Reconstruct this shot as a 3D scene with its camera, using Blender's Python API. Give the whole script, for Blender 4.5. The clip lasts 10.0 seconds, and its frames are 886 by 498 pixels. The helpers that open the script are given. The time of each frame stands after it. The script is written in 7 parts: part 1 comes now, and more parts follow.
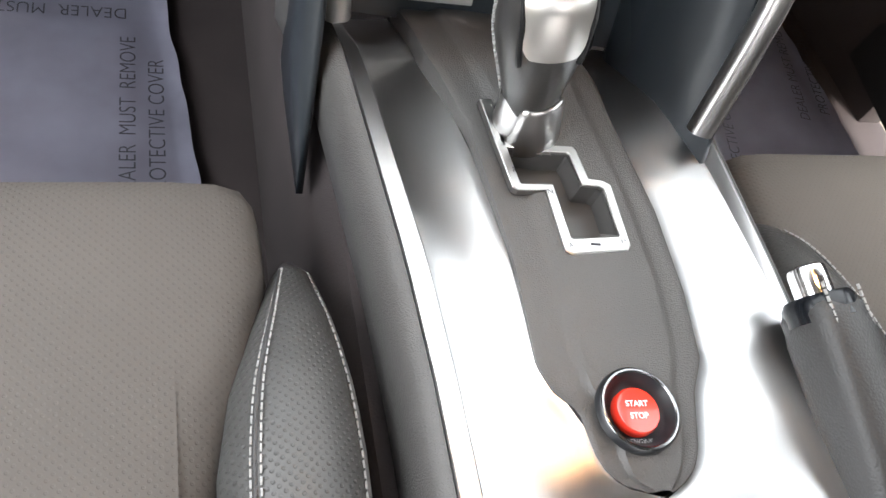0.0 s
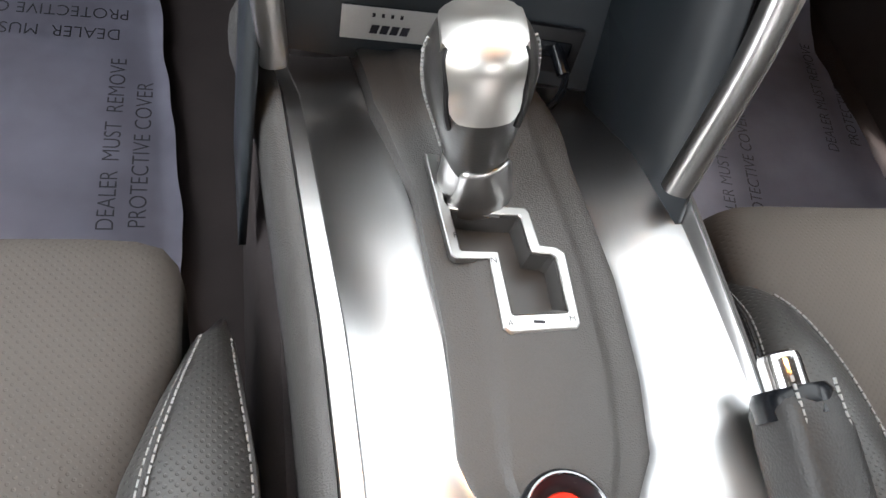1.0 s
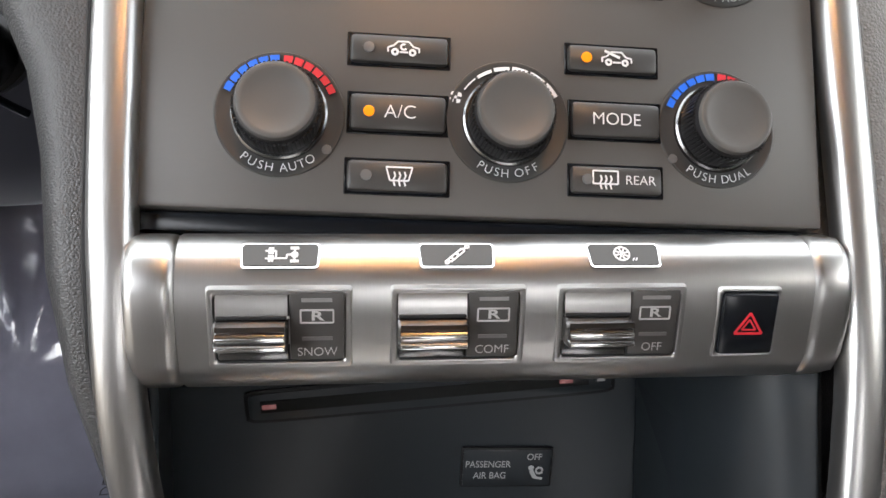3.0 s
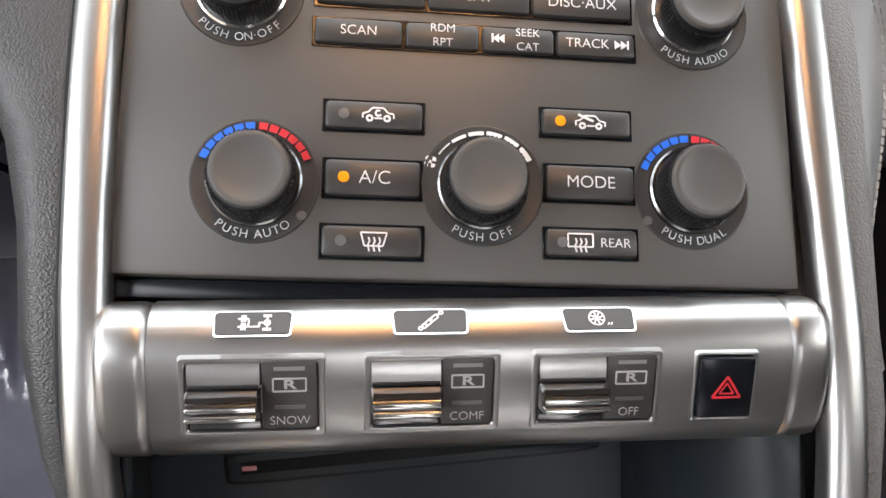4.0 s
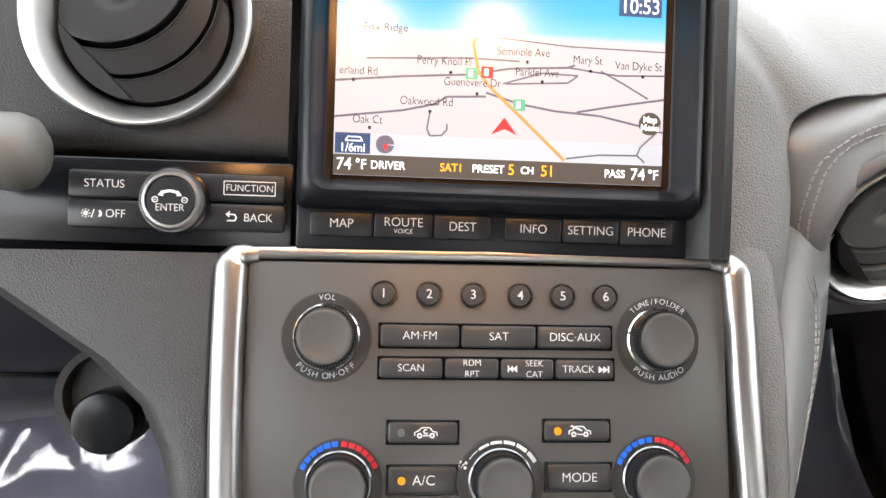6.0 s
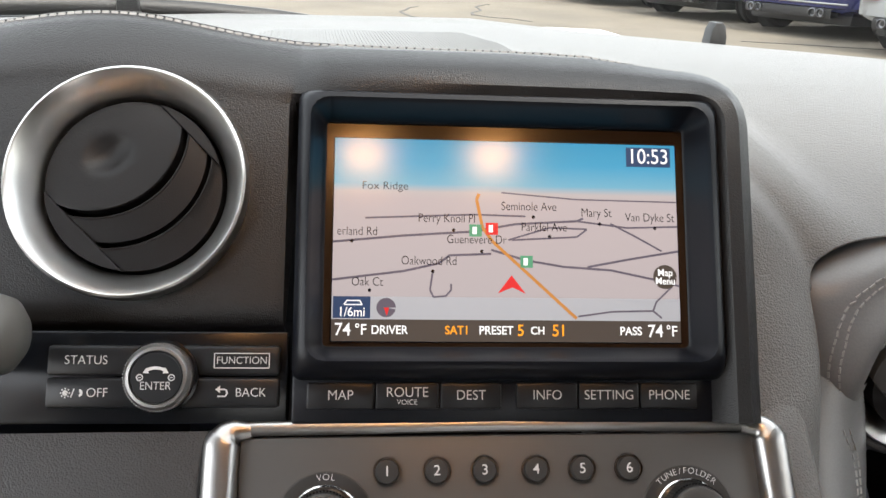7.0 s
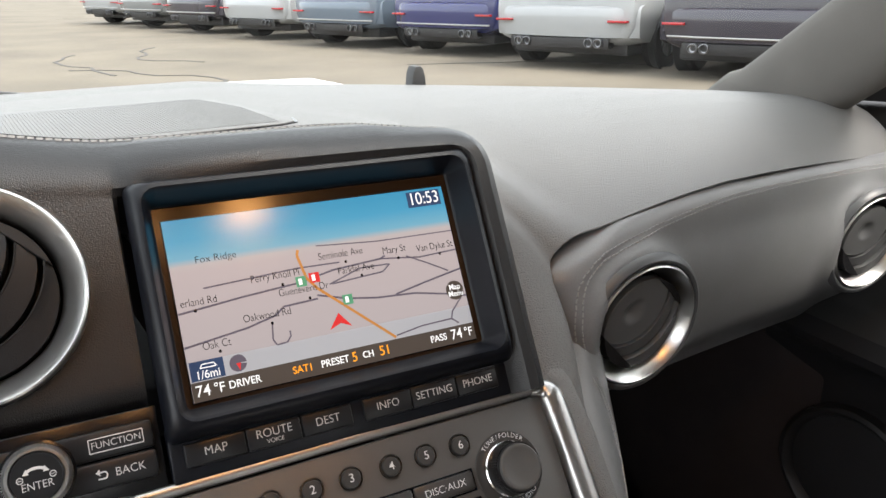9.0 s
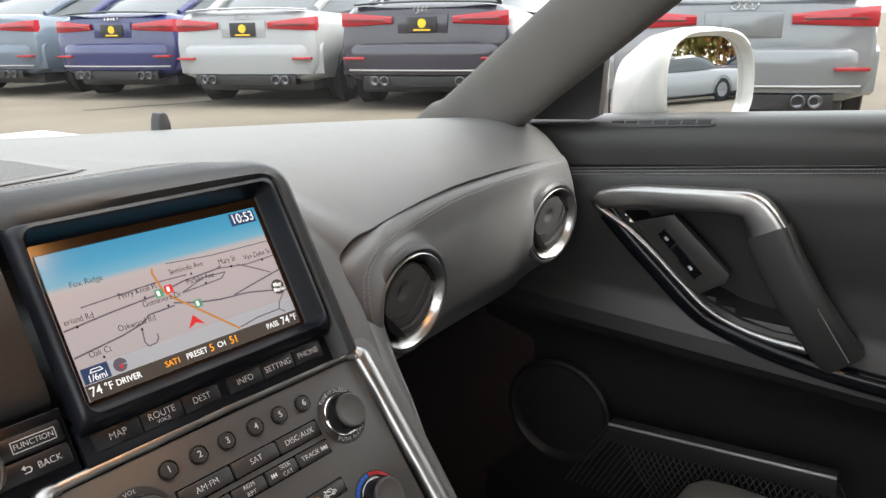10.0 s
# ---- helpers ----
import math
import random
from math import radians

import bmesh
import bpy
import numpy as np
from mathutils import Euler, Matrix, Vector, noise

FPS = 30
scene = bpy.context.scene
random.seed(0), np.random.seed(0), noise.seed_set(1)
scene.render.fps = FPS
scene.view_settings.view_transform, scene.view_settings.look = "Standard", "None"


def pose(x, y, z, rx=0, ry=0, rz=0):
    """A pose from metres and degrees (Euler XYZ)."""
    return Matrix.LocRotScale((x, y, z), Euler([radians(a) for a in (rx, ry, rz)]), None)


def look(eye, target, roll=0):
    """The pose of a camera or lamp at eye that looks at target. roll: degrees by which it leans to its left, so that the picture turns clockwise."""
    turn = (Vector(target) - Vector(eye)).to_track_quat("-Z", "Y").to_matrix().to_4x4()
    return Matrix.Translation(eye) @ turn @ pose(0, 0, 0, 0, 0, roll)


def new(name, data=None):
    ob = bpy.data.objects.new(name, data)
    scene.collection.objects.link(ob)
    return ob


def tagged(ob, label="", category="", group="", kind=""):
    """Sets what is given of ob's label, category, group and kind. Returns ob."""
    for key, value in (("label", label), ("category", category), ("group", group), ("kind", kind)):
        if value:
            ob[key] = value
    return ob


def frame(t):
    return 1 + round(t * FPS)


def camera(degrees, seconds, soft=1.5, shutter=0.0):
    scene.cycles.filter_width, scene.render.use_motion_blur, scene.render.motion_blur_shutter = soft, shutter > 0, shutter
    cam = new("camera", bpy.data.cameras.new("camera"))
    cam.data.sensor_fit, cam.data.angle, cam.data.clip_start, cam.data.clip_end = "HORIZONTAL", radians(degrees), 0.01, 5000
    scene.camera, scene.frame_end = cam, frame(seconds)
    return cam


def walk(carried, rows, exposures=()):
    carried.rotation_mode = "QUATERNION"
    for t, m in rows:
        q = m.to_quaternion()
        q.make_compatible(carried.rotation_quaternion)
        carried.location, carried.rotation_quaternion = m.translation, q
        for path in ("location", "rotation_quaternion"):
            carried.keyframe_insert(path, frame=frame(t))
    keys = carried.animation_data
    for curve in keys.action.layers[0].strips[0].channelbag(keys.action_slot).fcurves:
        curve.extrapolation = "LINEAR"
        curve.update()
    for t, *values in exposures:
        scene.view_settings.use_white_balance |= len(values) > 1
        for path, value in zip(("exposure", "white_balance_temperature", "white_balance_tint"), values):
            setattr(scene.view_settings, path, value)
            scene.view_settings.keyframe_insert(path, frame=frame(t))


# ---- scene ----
cam = camera(60.0, 10.0)
# seconds, eye in metres, turn in degrees
ROWS = [
    (0, -0.1492, -0.4083, 0.7050, 32.72, -15.59, -6.18),
    (0.5, -0.1045, -0.4119, 0.7058, 30.69, -16.17, -3.84),
    (1, -0.0959, -0.3706, 0.7073, 32.20, -13.78, -3.03),
    (1.5, -0.0940, -0.3326, 0.7101, 38.10, -11.21, -2.96),
    (2, -0.0885, -0.3044, 0.7269, 47.81, -8.74, -3.87),
    (2.5, -0.0665, -0.2935, 0.7003, 57.98, -5.92, -5.01),
    (2.7, -0.0552, -0.2849, 0.6917, 60.24, -5.19, -4.94),
    (3.8, -0.0346, -0.2672, 0.7000, 62.50, -4.16, -4.86),
    (4, -0.0351, -0.2712, 0.7016, 63.89, -4.18, -4.84),
    (4.5, -0.0404, -0.2825, 0.7863, 58.83, -4.16, -4.67),
    (5, -0.0419, -0.2917, 0.8274, 57.95, -3.73, -4.37),
    (5.5, -0.0409, -0.2906, 0.8268, 57.99, -3.73, -4.05),
    (6, -0.0531, -0.2875, 0.8646, 60.74, -3.49, -3.63),
    (6.2, -0.0624, -0.2813, 0.8818, 63.15, -3.45, -4.00),
    (7.3, -0.0509, -0.2530, 0.8792, 68.98, -1.58, -3.84),
    (7.5, -0.0516, -0.2526, 0.8791, 69.26, -1.37, -3.74),
    (8, -0.0517, -0.2513, 0.8782, 69.30, -1.23, -4.02),
    (8.5, -0.0548, -0.2526, 0.8787, 69.31, -0.80, -7.59),
    (9, -0.1173, -0.3012, 0.9071, 70.94, 0.24, -27.85),
    (9.5, -0.2022, -0.3499, 0.9337, 72.94, 0.63, -43.53),
    (10, -0.2447, -0.3683, 0.9256, 73.20, 0.93, -50.70),
]
walk(cam, [(t, pose(x, y, z, a, b, c)) for t, x, y, z, a, b, c in ROWS],
     exposures=[(0, 2.5), (0.5, 2.22), (1.0, 2.22), (1.5, 2.32), (2.0, 2.2), (2.7, 2.05), (4.0, 2.05), (5.0, 2.0), (5.5, 2.0), (6.0, 2.15), (6.2, 2.06), (7.3, 1.16), (8.5, 1.16), (10.0, 1.08)])
from mathutils.bvhtree import BVHTree

# overhead the warm map lamps are on, outside it is a bright overcast noon
LAMP = 38.0

# ---- world and sun ----
world = bpy.data.worlds.new("sky")
scene.world = world
world.use_nodes = True
wn = world.node_tree.nodes
sky = wn.new("ShaderNodeTexSky")
sky.sky_type = "NISHITA"
sky.sun_disc = False
sky.sun_elevation, sky.sun_rotation = radians(48), radians(150)
sky.air_density, sky.dust_density = 1.0, 4.0
soften = wn.new("ShaderNodeMixRGB")
soften.inputs[0].default_value = 0.55
soften.inputs[2].default_value = (9.35, 9.25, 9.05, 1)
world.node_tree.links.new(sky.outputs[0], soften.inputs[1])
world.node_tree.links.new(soften.outputs[0], wn["Background"].inputs[0])
wn["Background"].inputs[1].default_value = 0.23
sun = new("sun", bpy.data.lights.new("sun", "SUN"))
sun.data.energy, sun.data.angle, sun.data.color = 1.6, radians(14), (1.0, 0.95, 0.88)
sun.matrix_world = look((3, -4, 6), (0, 0, 0))

# added fill lamp in the open driver door, on top of the sky's own light
door_light = new("door_fill", bpy.data.lights.new("door_fill", "AREA"))
door_light.data.shape, door_light.data.size, door_light.data.size_y = "RECTANGLE", 0.86, 0.46
door_light.data.energy, door_light.data.color = 1.2, (0.97, 0.985, 1.0)
door_light.matrix_world = look((-0.70, -0.32, 0.93), (0.25, -0.16, 0.70))

# ---- materials ----


def mat(name, color, rough=0.5, metal=0.0, bump=0.0, scale=200.0, vary=0.12, kind="noise", spec=0.5, stretch=(1, 1, 1), coat=0.0, patch=18.0, rvary=0.1, clear=0.0, ior=1.45):
    """A surface with colour that varies at two scales, a bump grain and a roughness that varies with it."""
    m = bpy.data.materials.new(name)
    m.use_nodes = True
    t = m.node_tree
    n, l = t.nodes, t.links
    p = n["Principled BSDF"]
    p.inputs["Metallic"].default_value = metal
    p.inputs["Specular IOR Level"].default_value = spec
    p.inputs["Coat Weight"].default_value = coat
    p.inputs["Transmission Weight"].default_value = clear
    p.inputs["IOR"].default_value = ior
    co = n.new("ShaderNodeTexCoord")
    mp = n.new("ShaderNodeMapping")
    mp.inputs["Scale"].default_value = stretch
    l.new(co.outputs["Object"], mp.inputs["Vector"])
    big = n.new("ShaderNodeTexNoise")
    big.inputs["Scale"].default_value = patch
    big.inputs["Detail"].default_value = 4
    l.new(mp.outputs[0], big.inputs["Vector"])
    if kind == "leather":
        fine = n.new("ShaderNodeTexVoronoi")
        fine.feature = "F1"
        fine.inputs["Scale"].default_value = scale
        fine.inputs["Randomness"].default_value = 1.0
        dome = n.new("ShaderNodeMath")
        dome.operation = "SUBTRACT"
        dome.inputs[0].default_value = 1.0
        l.new(fine.outputs["Distance"], dome.inputs[1])
        out = dome.outputs[0]
    elif kind == "perforated":
        mp.inputs["Rotation"].default_value = (0, 0, radians(45))
        fine = n.new("ShaderNodeTexVoronoi")
        fine.inputs["Scale"].default_value = scale
        fine.inputs["Randomness"].default_value = 0.0
        fine.voronoi_dimensions = "2D"
        hole = n.new("ShaderNodeMapRange")
        hole.inputs["From Min"].default_value, hole.inputs["From Max"].default_value = 0.16, 0.30
        l.new(fine.outputs["Distance"], hole.inputs["Value"])
        out = hole.outputs[0]
    elif kind == "weave":
        fine = n.new("ShaderNodeTexWave")
        fine.inputs["Scale"].default_value = scale
        fine.inputs["Distortion"].default_value = 0.6
        fine.bands_direction = "DIAGONAL"
        out = fine.outputs["Fac"]
    else:
        fine = n.new("ShaderNodeTexNoise")
        fine.inputs["Scale"].default_value = scale
        fine.inputs["Detail"].default_value = 3
        out = fine.outputs["Fac"]
    l.new(mp.outputs[0], fine.inputs["Vector"])
    add = n.new("ShaderNodeMath")
    add.operation = "MULTIPLY_ADD"
    l.new(out, add.inputs[0])
    add.inputs[1].default_value = 0.35
    l.new(big.outputs["Fac"], add.inputs[2])
    ramp = n.new("ShaderNodeValToRGB")
    lo, hi = ramp.color_ramp.elements
    lo.position, hi.position = 0.3, 1.0
    lo.color = (*[c * (1 - vary) for c in color], 1)
    hi.color = (*[min(1, c * (1 + vary)) for c in color], 1)
    l.new(add.outputs[0], ramp.inputs["Fac"])
    l.new(ramp.outputs[0], p.inputs["Base Color"])
    mr = n.new("ShaderNodeMapRange")
    mr.inputs["To Min"].default_value = max(0.02, rough - rvary * rough)
    mr.inputs["To Max"].default_value = min(1, rough + rvary * rough)
    l.new(add.outputs[0], mr.inputs["Value"])
    l.new(mr.outputs[0], p.inputs["Roughness"])
    if bump:
        b = n.new("ShaderNodeBump")
        b.inputs["Strength"].default_value = bump
        b.inputs["Distance"].default_value = 0.45 / scale
        l.new(out, b.inputs["Height"])
        l.new(b.outputs[0], p.inputs["Normal"])
    return m


def glow(name, color, strength):
    m = bpy.data.materials.new(name)
    m.use_nodes = True
    p = m.node_tree.nodes["Principled BSDF"]
    p.inputs["Base Color"].default_value = (*[c * 0.4 for c in color], 1)
    p.inputs["Emission Color"].default_value = (*color, 1)
    p.inputs["Emission Strength"].default_value = strength
    p.inputs["Roughness"].default_value = 0.25
    return m


DOORSKIN = mat("fine black leather trim", (0.030, 0.030, 0.0295), 0.4, bump=0.22, scale=850, kind="leather", vary=0.14, spec=0.55)
NAPPA = mat("smooth black leather", (0.056, 0.058, 0.060), 0.36, bump=0.10, scale=900, kind="leather", vary=0.12, spec=0.6)
BORDER = mat("smooth grey black leather", (0.150, 0.152, 0.155), 0.36, bump=0.10, scale=900, kind="leather", vary=0.12, spec=0.6)
HOODSKIN = mat("fine grained black leather", (0.009, 0.009, 0.010), 0.36, bump=0.5, scale=1500, kind="leather", vary=0.12, spec=0.52)
# the black vent plastic with its colour lightened to offset the collars' shade
LIFTEDVENT = mat("satin vent plastic lightened against shade", (0.07, 0.071, 0.072), 0.40, bump=0.06, scale=1500, vary=0.1)
VENTBLACK = mat("satin black vent plastic", (0.010, 0.010, 0.011), 0.46, bump=0.22, scale=1400, vary=0.1, spec=0.32)
LEATHER = mat("black leather", (0.033, 0.033, 0.034), 0.42, bump=0.6, scale=1250, kind="leather", vary=0.15)
DASH = mat("grained dash skin", (0.122, 0.121, 0.118), 0.46, bump=0.8, scale=1050, kind="leather", vary=0.1)
PLASTIC = mat("matt black plastic", (0.020, 0.020, 0.021), 0.42, bump=0.08, scale=1500, vary=0.1)
GLOSS = mat("gloss black plastic", (0.005, 0.006, 0.008), 0.2, bump=0.01, scale=300, vary=0.1, spec=0.32)
FACE = mat("warm grey panel paint", (0.062, 0.059, 0.056), 0.37, bump=0.05, scale=2500, vary=0.08)
KEY = mat("soft touch key", (0.011, 0.012, 0.014), 0.34, bump=0.04, scale=2500, vary=0.1, spec=0.4)
AUDIOKEY = mat("dark grey soft touch key", (0.032, 0.031, 0.030), 0.34, bump=0.04, scale=2500, vary=0.1)
SEAT = mat("dished dark grey panel paint", (0.036, 0.035, 0.034), 0.36, bump=0.05, scale=2500, vary=0.08)
LOWER = mat("black grained door plastic", (0.016, 0.016, 0.017), 0.48, bump=0.3, scale=1300, kind="leather", vary=0.12, spec=0.35)
POCKET = mat("blue black pocket plastic", (0.015, 0.019, 0.023), 0.36, bump=0.06, scale=1500, vary=0.12)
KNOB = mat("rubber knob", (0.062, 0.060, 0.058), 0.38, bump=0.06, scale=2500, vary=0.1)
SATIN = mat("satin metal trim", (0.395, 0.39, 0.382), 0.32, 1.0, bump=0.10, scale=1500, vary=0.05, stretch=(1, 0.03, 0.03))
RING = mat("satin silver ring", (0.60, 0.595, 0.585), 0.30, 1.0, bump=0.03, scale=1500, vary=0.05)
BRUSHED = mat("brushed aluminium", (0.52, 0.52, 0.52), 0.28, 1.0, bump=0.015, scale=900, vary=0.06, stretch=(1, 0.04, 1))
CHROME = mat("chrome", (0.75, 0.75, 0.75), 0.12, 1.0, vary=0.03)
CONSOLE = mat("dark grey console skin", (0.052, 0.050, 0.048), 0.42, bump=0.5, scale=1200, kind="leather", vary=0.1)
CLOTH = mat("grey suede seat cloth", (0.068, 0.062, 0.056), 0.85, bump=0.28, scale=320, kind="perforated", vary=0.09)
PERFHIDE = mat("perforated black leather", (0.042, 0.042, 0.041), 0.38, bump=0.35, scale=340, kind="perforated", vary=0.14)
CARPET = mat("dark carpet", (0.034, 0.027, 0.027), 0.95, bump=0.6, scale=900, vary=0.3)
FILM = mat("clear protective film", (0.15, 0.15, 0.188), 0.14, bump=0.08, scale=22, vary=0.35, patch=6, coat=1.0, spec=0.9)
FRAME = mat("blue black frame plastic", (0.005, 0.006, 0.009), 0.32, bump=0.05, scale=1500, vary=0.1, spec=0.3)
GLASSEDGE = mat("dark brown glass border", (0.028, 0.016, 0.009), 0.17, vary=0.1)
INK = mat("dark print", (0.010, 0.010, 0.016), 0.6)
GUNMETAL = mat("dark chrome", (0.20, 0.20, 0.205), 0.2, 1.0, vary=0.06)
LEGEND2 = mat("dim grey print", (0.16, 0.16, 0.16), 0.5, vary=0.03)
LEGEND = mat("grey print", (0.32, 0.32, 0.32), 0.5, vary=0.03)
WHITE = mat("white print", (0.60, 0.60, 0.60), 0.5, vary=0.03)
BLUE = mat("blue print", (0.012, 0.11, 0.55), 0.4, vary=0.05)
RED = mat("red print", (0.46, 0.018, 0.03), 0.4, vary=0.05)
AMBER = glow("amber indicator", (0.55, 0.15, 0.004), 0.55)
GREYLAMP = mat("unlit indicator", (0.09, 0.09, 0.09), 0.35)
THREAD = mat("grey thread", (0.27, 0.27, 0.265), 0.8, vary=0.1)
BODYWHITE = mat("pearl white paint", (0.62, 0.62, 0.59), 0.2, coat=0.6, vary=0.02)

# ---- helpers of the scene ----
P = pose(-0.05, 0, 0.68, -36, 0, 0)
CAR = pose(-0.0044, 0, 0, 0, 0, 5.5)


def thing(name, m, label, category, group="", kind=""):
    ob = new(name)
    ob.empty_display_size = 0.02
    ob.matrix_world = m
    return tagged(ob, label, category, group, kind)


def part(name, bm, material, parent, label="", smooth=True):
    me = bpy.data.meshes.new(name)
    bmesh.ops.recalc_face_normals(bm, faces=bm.faces)
    bm.to_mesh(me)
    bm.free()
    if smooth:
        for f in me.polygons:
            f.use_smooth = True
        me.set_sharp_from_angle(angle=radians(38))
    me.materials.append(material)
    ob = new(name, me)
    ob.parent = parent
    return tagged(ob, label)


def rbox(bm, x0, x1, y0, y1, z0, z1, r=0.001, seg=2, m=None):
    made = bmesh.ops.create_cube(bm, size=1.0)["verts"]
    for v in made:
        v.co = Vector(((x0 + x1) / 2 + v.co.x * (x1 - x0), (y0 + y1) / 2 + v.co.y * (y1 - y0), (z0 + z1) / 2 + v.co.z * (z1 - z0)))
        if m:
            v.co = m @ v.co
    if r:
        edges = list({e for v in made for e in v.link_edges})
        bmesh.ops.bevel(bm, geom=edges, offset=r, segments=seg, profile=0.5, affect="EDGES")
    return bm


def lathe(bm, profile, m, n=40, squash=(1, 1)):
    """Turns (radius, height) pairs about the local z axis."""
    rings = []
    for r, h in profile:
        if r < 1e-6:
            rings.append([bm.verts.new(m @ Vector((0, 0, h)))])
        else:
            rings.append([bm.verts.new(m @ Vector((r * squash[0] * math.cos(2 * math.pi * k / n), r * squash[1] * math.sin(2 * math.pi * k / n), h))) for k in range(n)])
    for a, b in zip(rings, rings[1:]):
        for k in range(n):
            q = [a[k % len(a)], a[(k + 1) % len(a)], b[(k + 1) % len(b)], b[k % len(b)]]
            q = list(dict.fromkeys(q))
            if len(q) > 2:
                bm.faces.new(q)
    return bm


def smooth_path(pts, k=6):
    """Points on a Catmull-Rom curve through pts."""
    pts = [Vector(p) for p in pts]
    ext = [2 * pts[0] - pts[1], *pts, 2 * pts[-1] - pts[-2]]
    out = []
    for i in range(1, len(ext) - 2):
        a, b, c, d = ext[i - 1:i + 3]
        for j in range(k):
            u = j / k
            out.append(0.5 * (2 * b + (c - a) * u + (2 * a - 5 * b + 4 * c - d) * u * u + (3 * b - a - 3 * c + d) * u ** 3))
    out.append(pts[-1])
    return out


def oval(w, h, n=16, power=1.0):
    """A closed outline w wide and h high; power under 1 squares it off."""
    out = []
    for k in range(n):
        a = 2 * math.pi * k / n
        c, s = math.cos(a), math.sin(a)
        out.append((w / 2 * math.copysign(abs(c) ** power, c), h / 2 * math.copysign(abs(s) ** power, s)))
    return out


def sweep(bm, pts, outline, up=(0, 0, 1), sizes=None, closed=False):
    """Carries a closed outline along the points; its second axis stays near up."""
    pts = [Vector(p) for p in pts]
    rings = []
    for i, p in enumerate(pts):
        a, b = pts[i - 1] if i or closed else p, pts[(i + 1) % len(pts)] if i + 1 < len(pts) or closed else p
        d = (b - a).normalized()
        side = d.cross(Vector(up)).normalized()
        top = side.cross(d).normalized()
        s = sizes[i] if sizes else 1.0
        s = s if isinstance(s, tuple) else (s, s)
        rings.append([bm.verts.new(p + side * u * s[0] + top * v * s[1]) for u, v in outline])
    n = len(outline)
    for i in range(len(rings) if closed else len(rings) - 1):
        a, b = rings[i], rings[(i + 1) % len(rings)]
        for k in range(n):
            bm.faces.new((a[k], a[(k + 1) % n], b[(k + 1) % n], b[k]))
    if not closed:
        bm.faces.new(rings[0])
        bm.faces.new(rings[-1])
    return bm


def loft(bm, rows, close=False):
    """A sheet through rows of points."""
    grid = [[bm.verts.new(p) for p in row] for row in rows]
    for a, b in zip(grid, grid[1:]):
        n = len(a)
        for k in range(n if close else n - 1):
            bm.faces.new((a[k], a[(k + 1) % n], b[(k + 1) % n], b[k]))
    return grid


def prism(bm, outline, z0, z1, m=None, r=0.0, seg=2):
    """An upright slab over a flat outline, its top edge rounded."""
    m = m or Matrix()
    lo = [bm.verts.new(m @ Vector((x, y, z0))) for x, y in outline]
    hi = [bm.verts.new(m @ Vector((x, y, z1))) for x, y in outline]
    n = len(outline)
    top = bm.faces.new(hi)
    bm.faces.new(lo[::-1])
    for k in range(n):
        bm.faces.new((lo[k], lo[(k + 1) % n], hi[(k + 1) % n], hi[k]))
    if r:
        bmesh.ops.bevel(bm, geom=list(top.edges), offset=r, segments=seg, profile=0.5, affect="EDGES")
    return bm


def thick(ob, d, offset=-1.0):
    s = ob.modifiers.new("thickness", "SOLIDIFY")
    s.thickness, s.offset = d, offset
    return ob


def text(words, size, m, material, parent, name="lettering", align="CENTER", bold=0.0, wide=1.0):
    cu = bpy.data.curves.new("words", "FONT")
    cu.body, cu.size, cu.align_x, cu.align_y, cu.extrude, cu.offset = words, size, align, "CENTER", 0.00006, bold - 0.011 * size
    tmp = bpy.data.objects.new("words", cu)
    scene.collection.objects.link(tmp)
    dg = bpy.context.evaluated_depsgraph_get()
    me = bpy.data.meshes.new_from_object(tmp.evaluated_get(dg))
    bpy.data.objects.remove(tmp)
    bpy.data.curves.remove(cu)
    me.transform(m @ Matrix.Diagonal((wide, 1, 1, 1)))
    me.materials.clear()
    me.materials.append(material)
    me.name = name
    ob = new(name, me)
    ob.parent = parent
    return ob


def arc_text(words, size, c, radius, middle, material, parent, gap=1.0, low=False, y=-0.0009):
    """Letters set round a centre of the panel; middle: degrees from the right, anticlockwise; low: they read along the underside."""
    bm = bmesh.new()
    widths = {" ": 0.45, "I": 0.42, "·": 0.4, "/": 0.55, "-": 0.5, "1": 0.6, "M": 0.95, "W": 0.95, "O": 0.85, "U": 0.78}
    ws = [widths.get(ch, 0.7) * size * gap for ch in words]
    total = sum(ws)
    run = -total / 2
    for ch, w in zip(words, ws):
        at = (run + w / 2) / radius
        run += w
        if ch == " ":
            continue
        a = radians(middle) + (at if low else -at)
        spin = math.degrees(a) + 90 if low else math.degrees(a) - 90
        mm = pose(c[0] + radius * math.cos(a), y, c[1] + radius * math.sin(a), 90, 0, 0) @ pose(0, 0, 0, 0, 0, spin)
        ob = text(ch, size, mm, material, parent)
        bm.from_mesh(ob.data)
        bpy.data.objects.remove(ob)
    return part("lettering", bm, material, parent, smooth=False)


def flat(parent, name, outline, y, material, d=0.0003, label=""):
    """A thin raised mark on the panel, from (x, z) pairs."""
    bm = bmesh.new()
    prism(bm, outline, 0, d, pose(0, y, 0, 90, 0, 0))
    return part(name, bm, material, parent, label, smooth=False)


def band(c, r0, r1, a0, a1, n=6):
    """An arc-shaped outline in (x, z)."""
    return [(c[0] + r1 * math.cos(radians(a0 + (a1 - a0) * k / n)), c[1] + r1 * math.sin(radians(a0 + (a1 - a0) * k / n))) for k in range(n + 1)] + \
           [(c[0] + r0 * math.cos(radians(a1 - (a1 - a0) * k / n)), c[1] + r0 * math.sin(radians(a1 - (a1 - a0) * k / n))) for k in range(n + 1)]


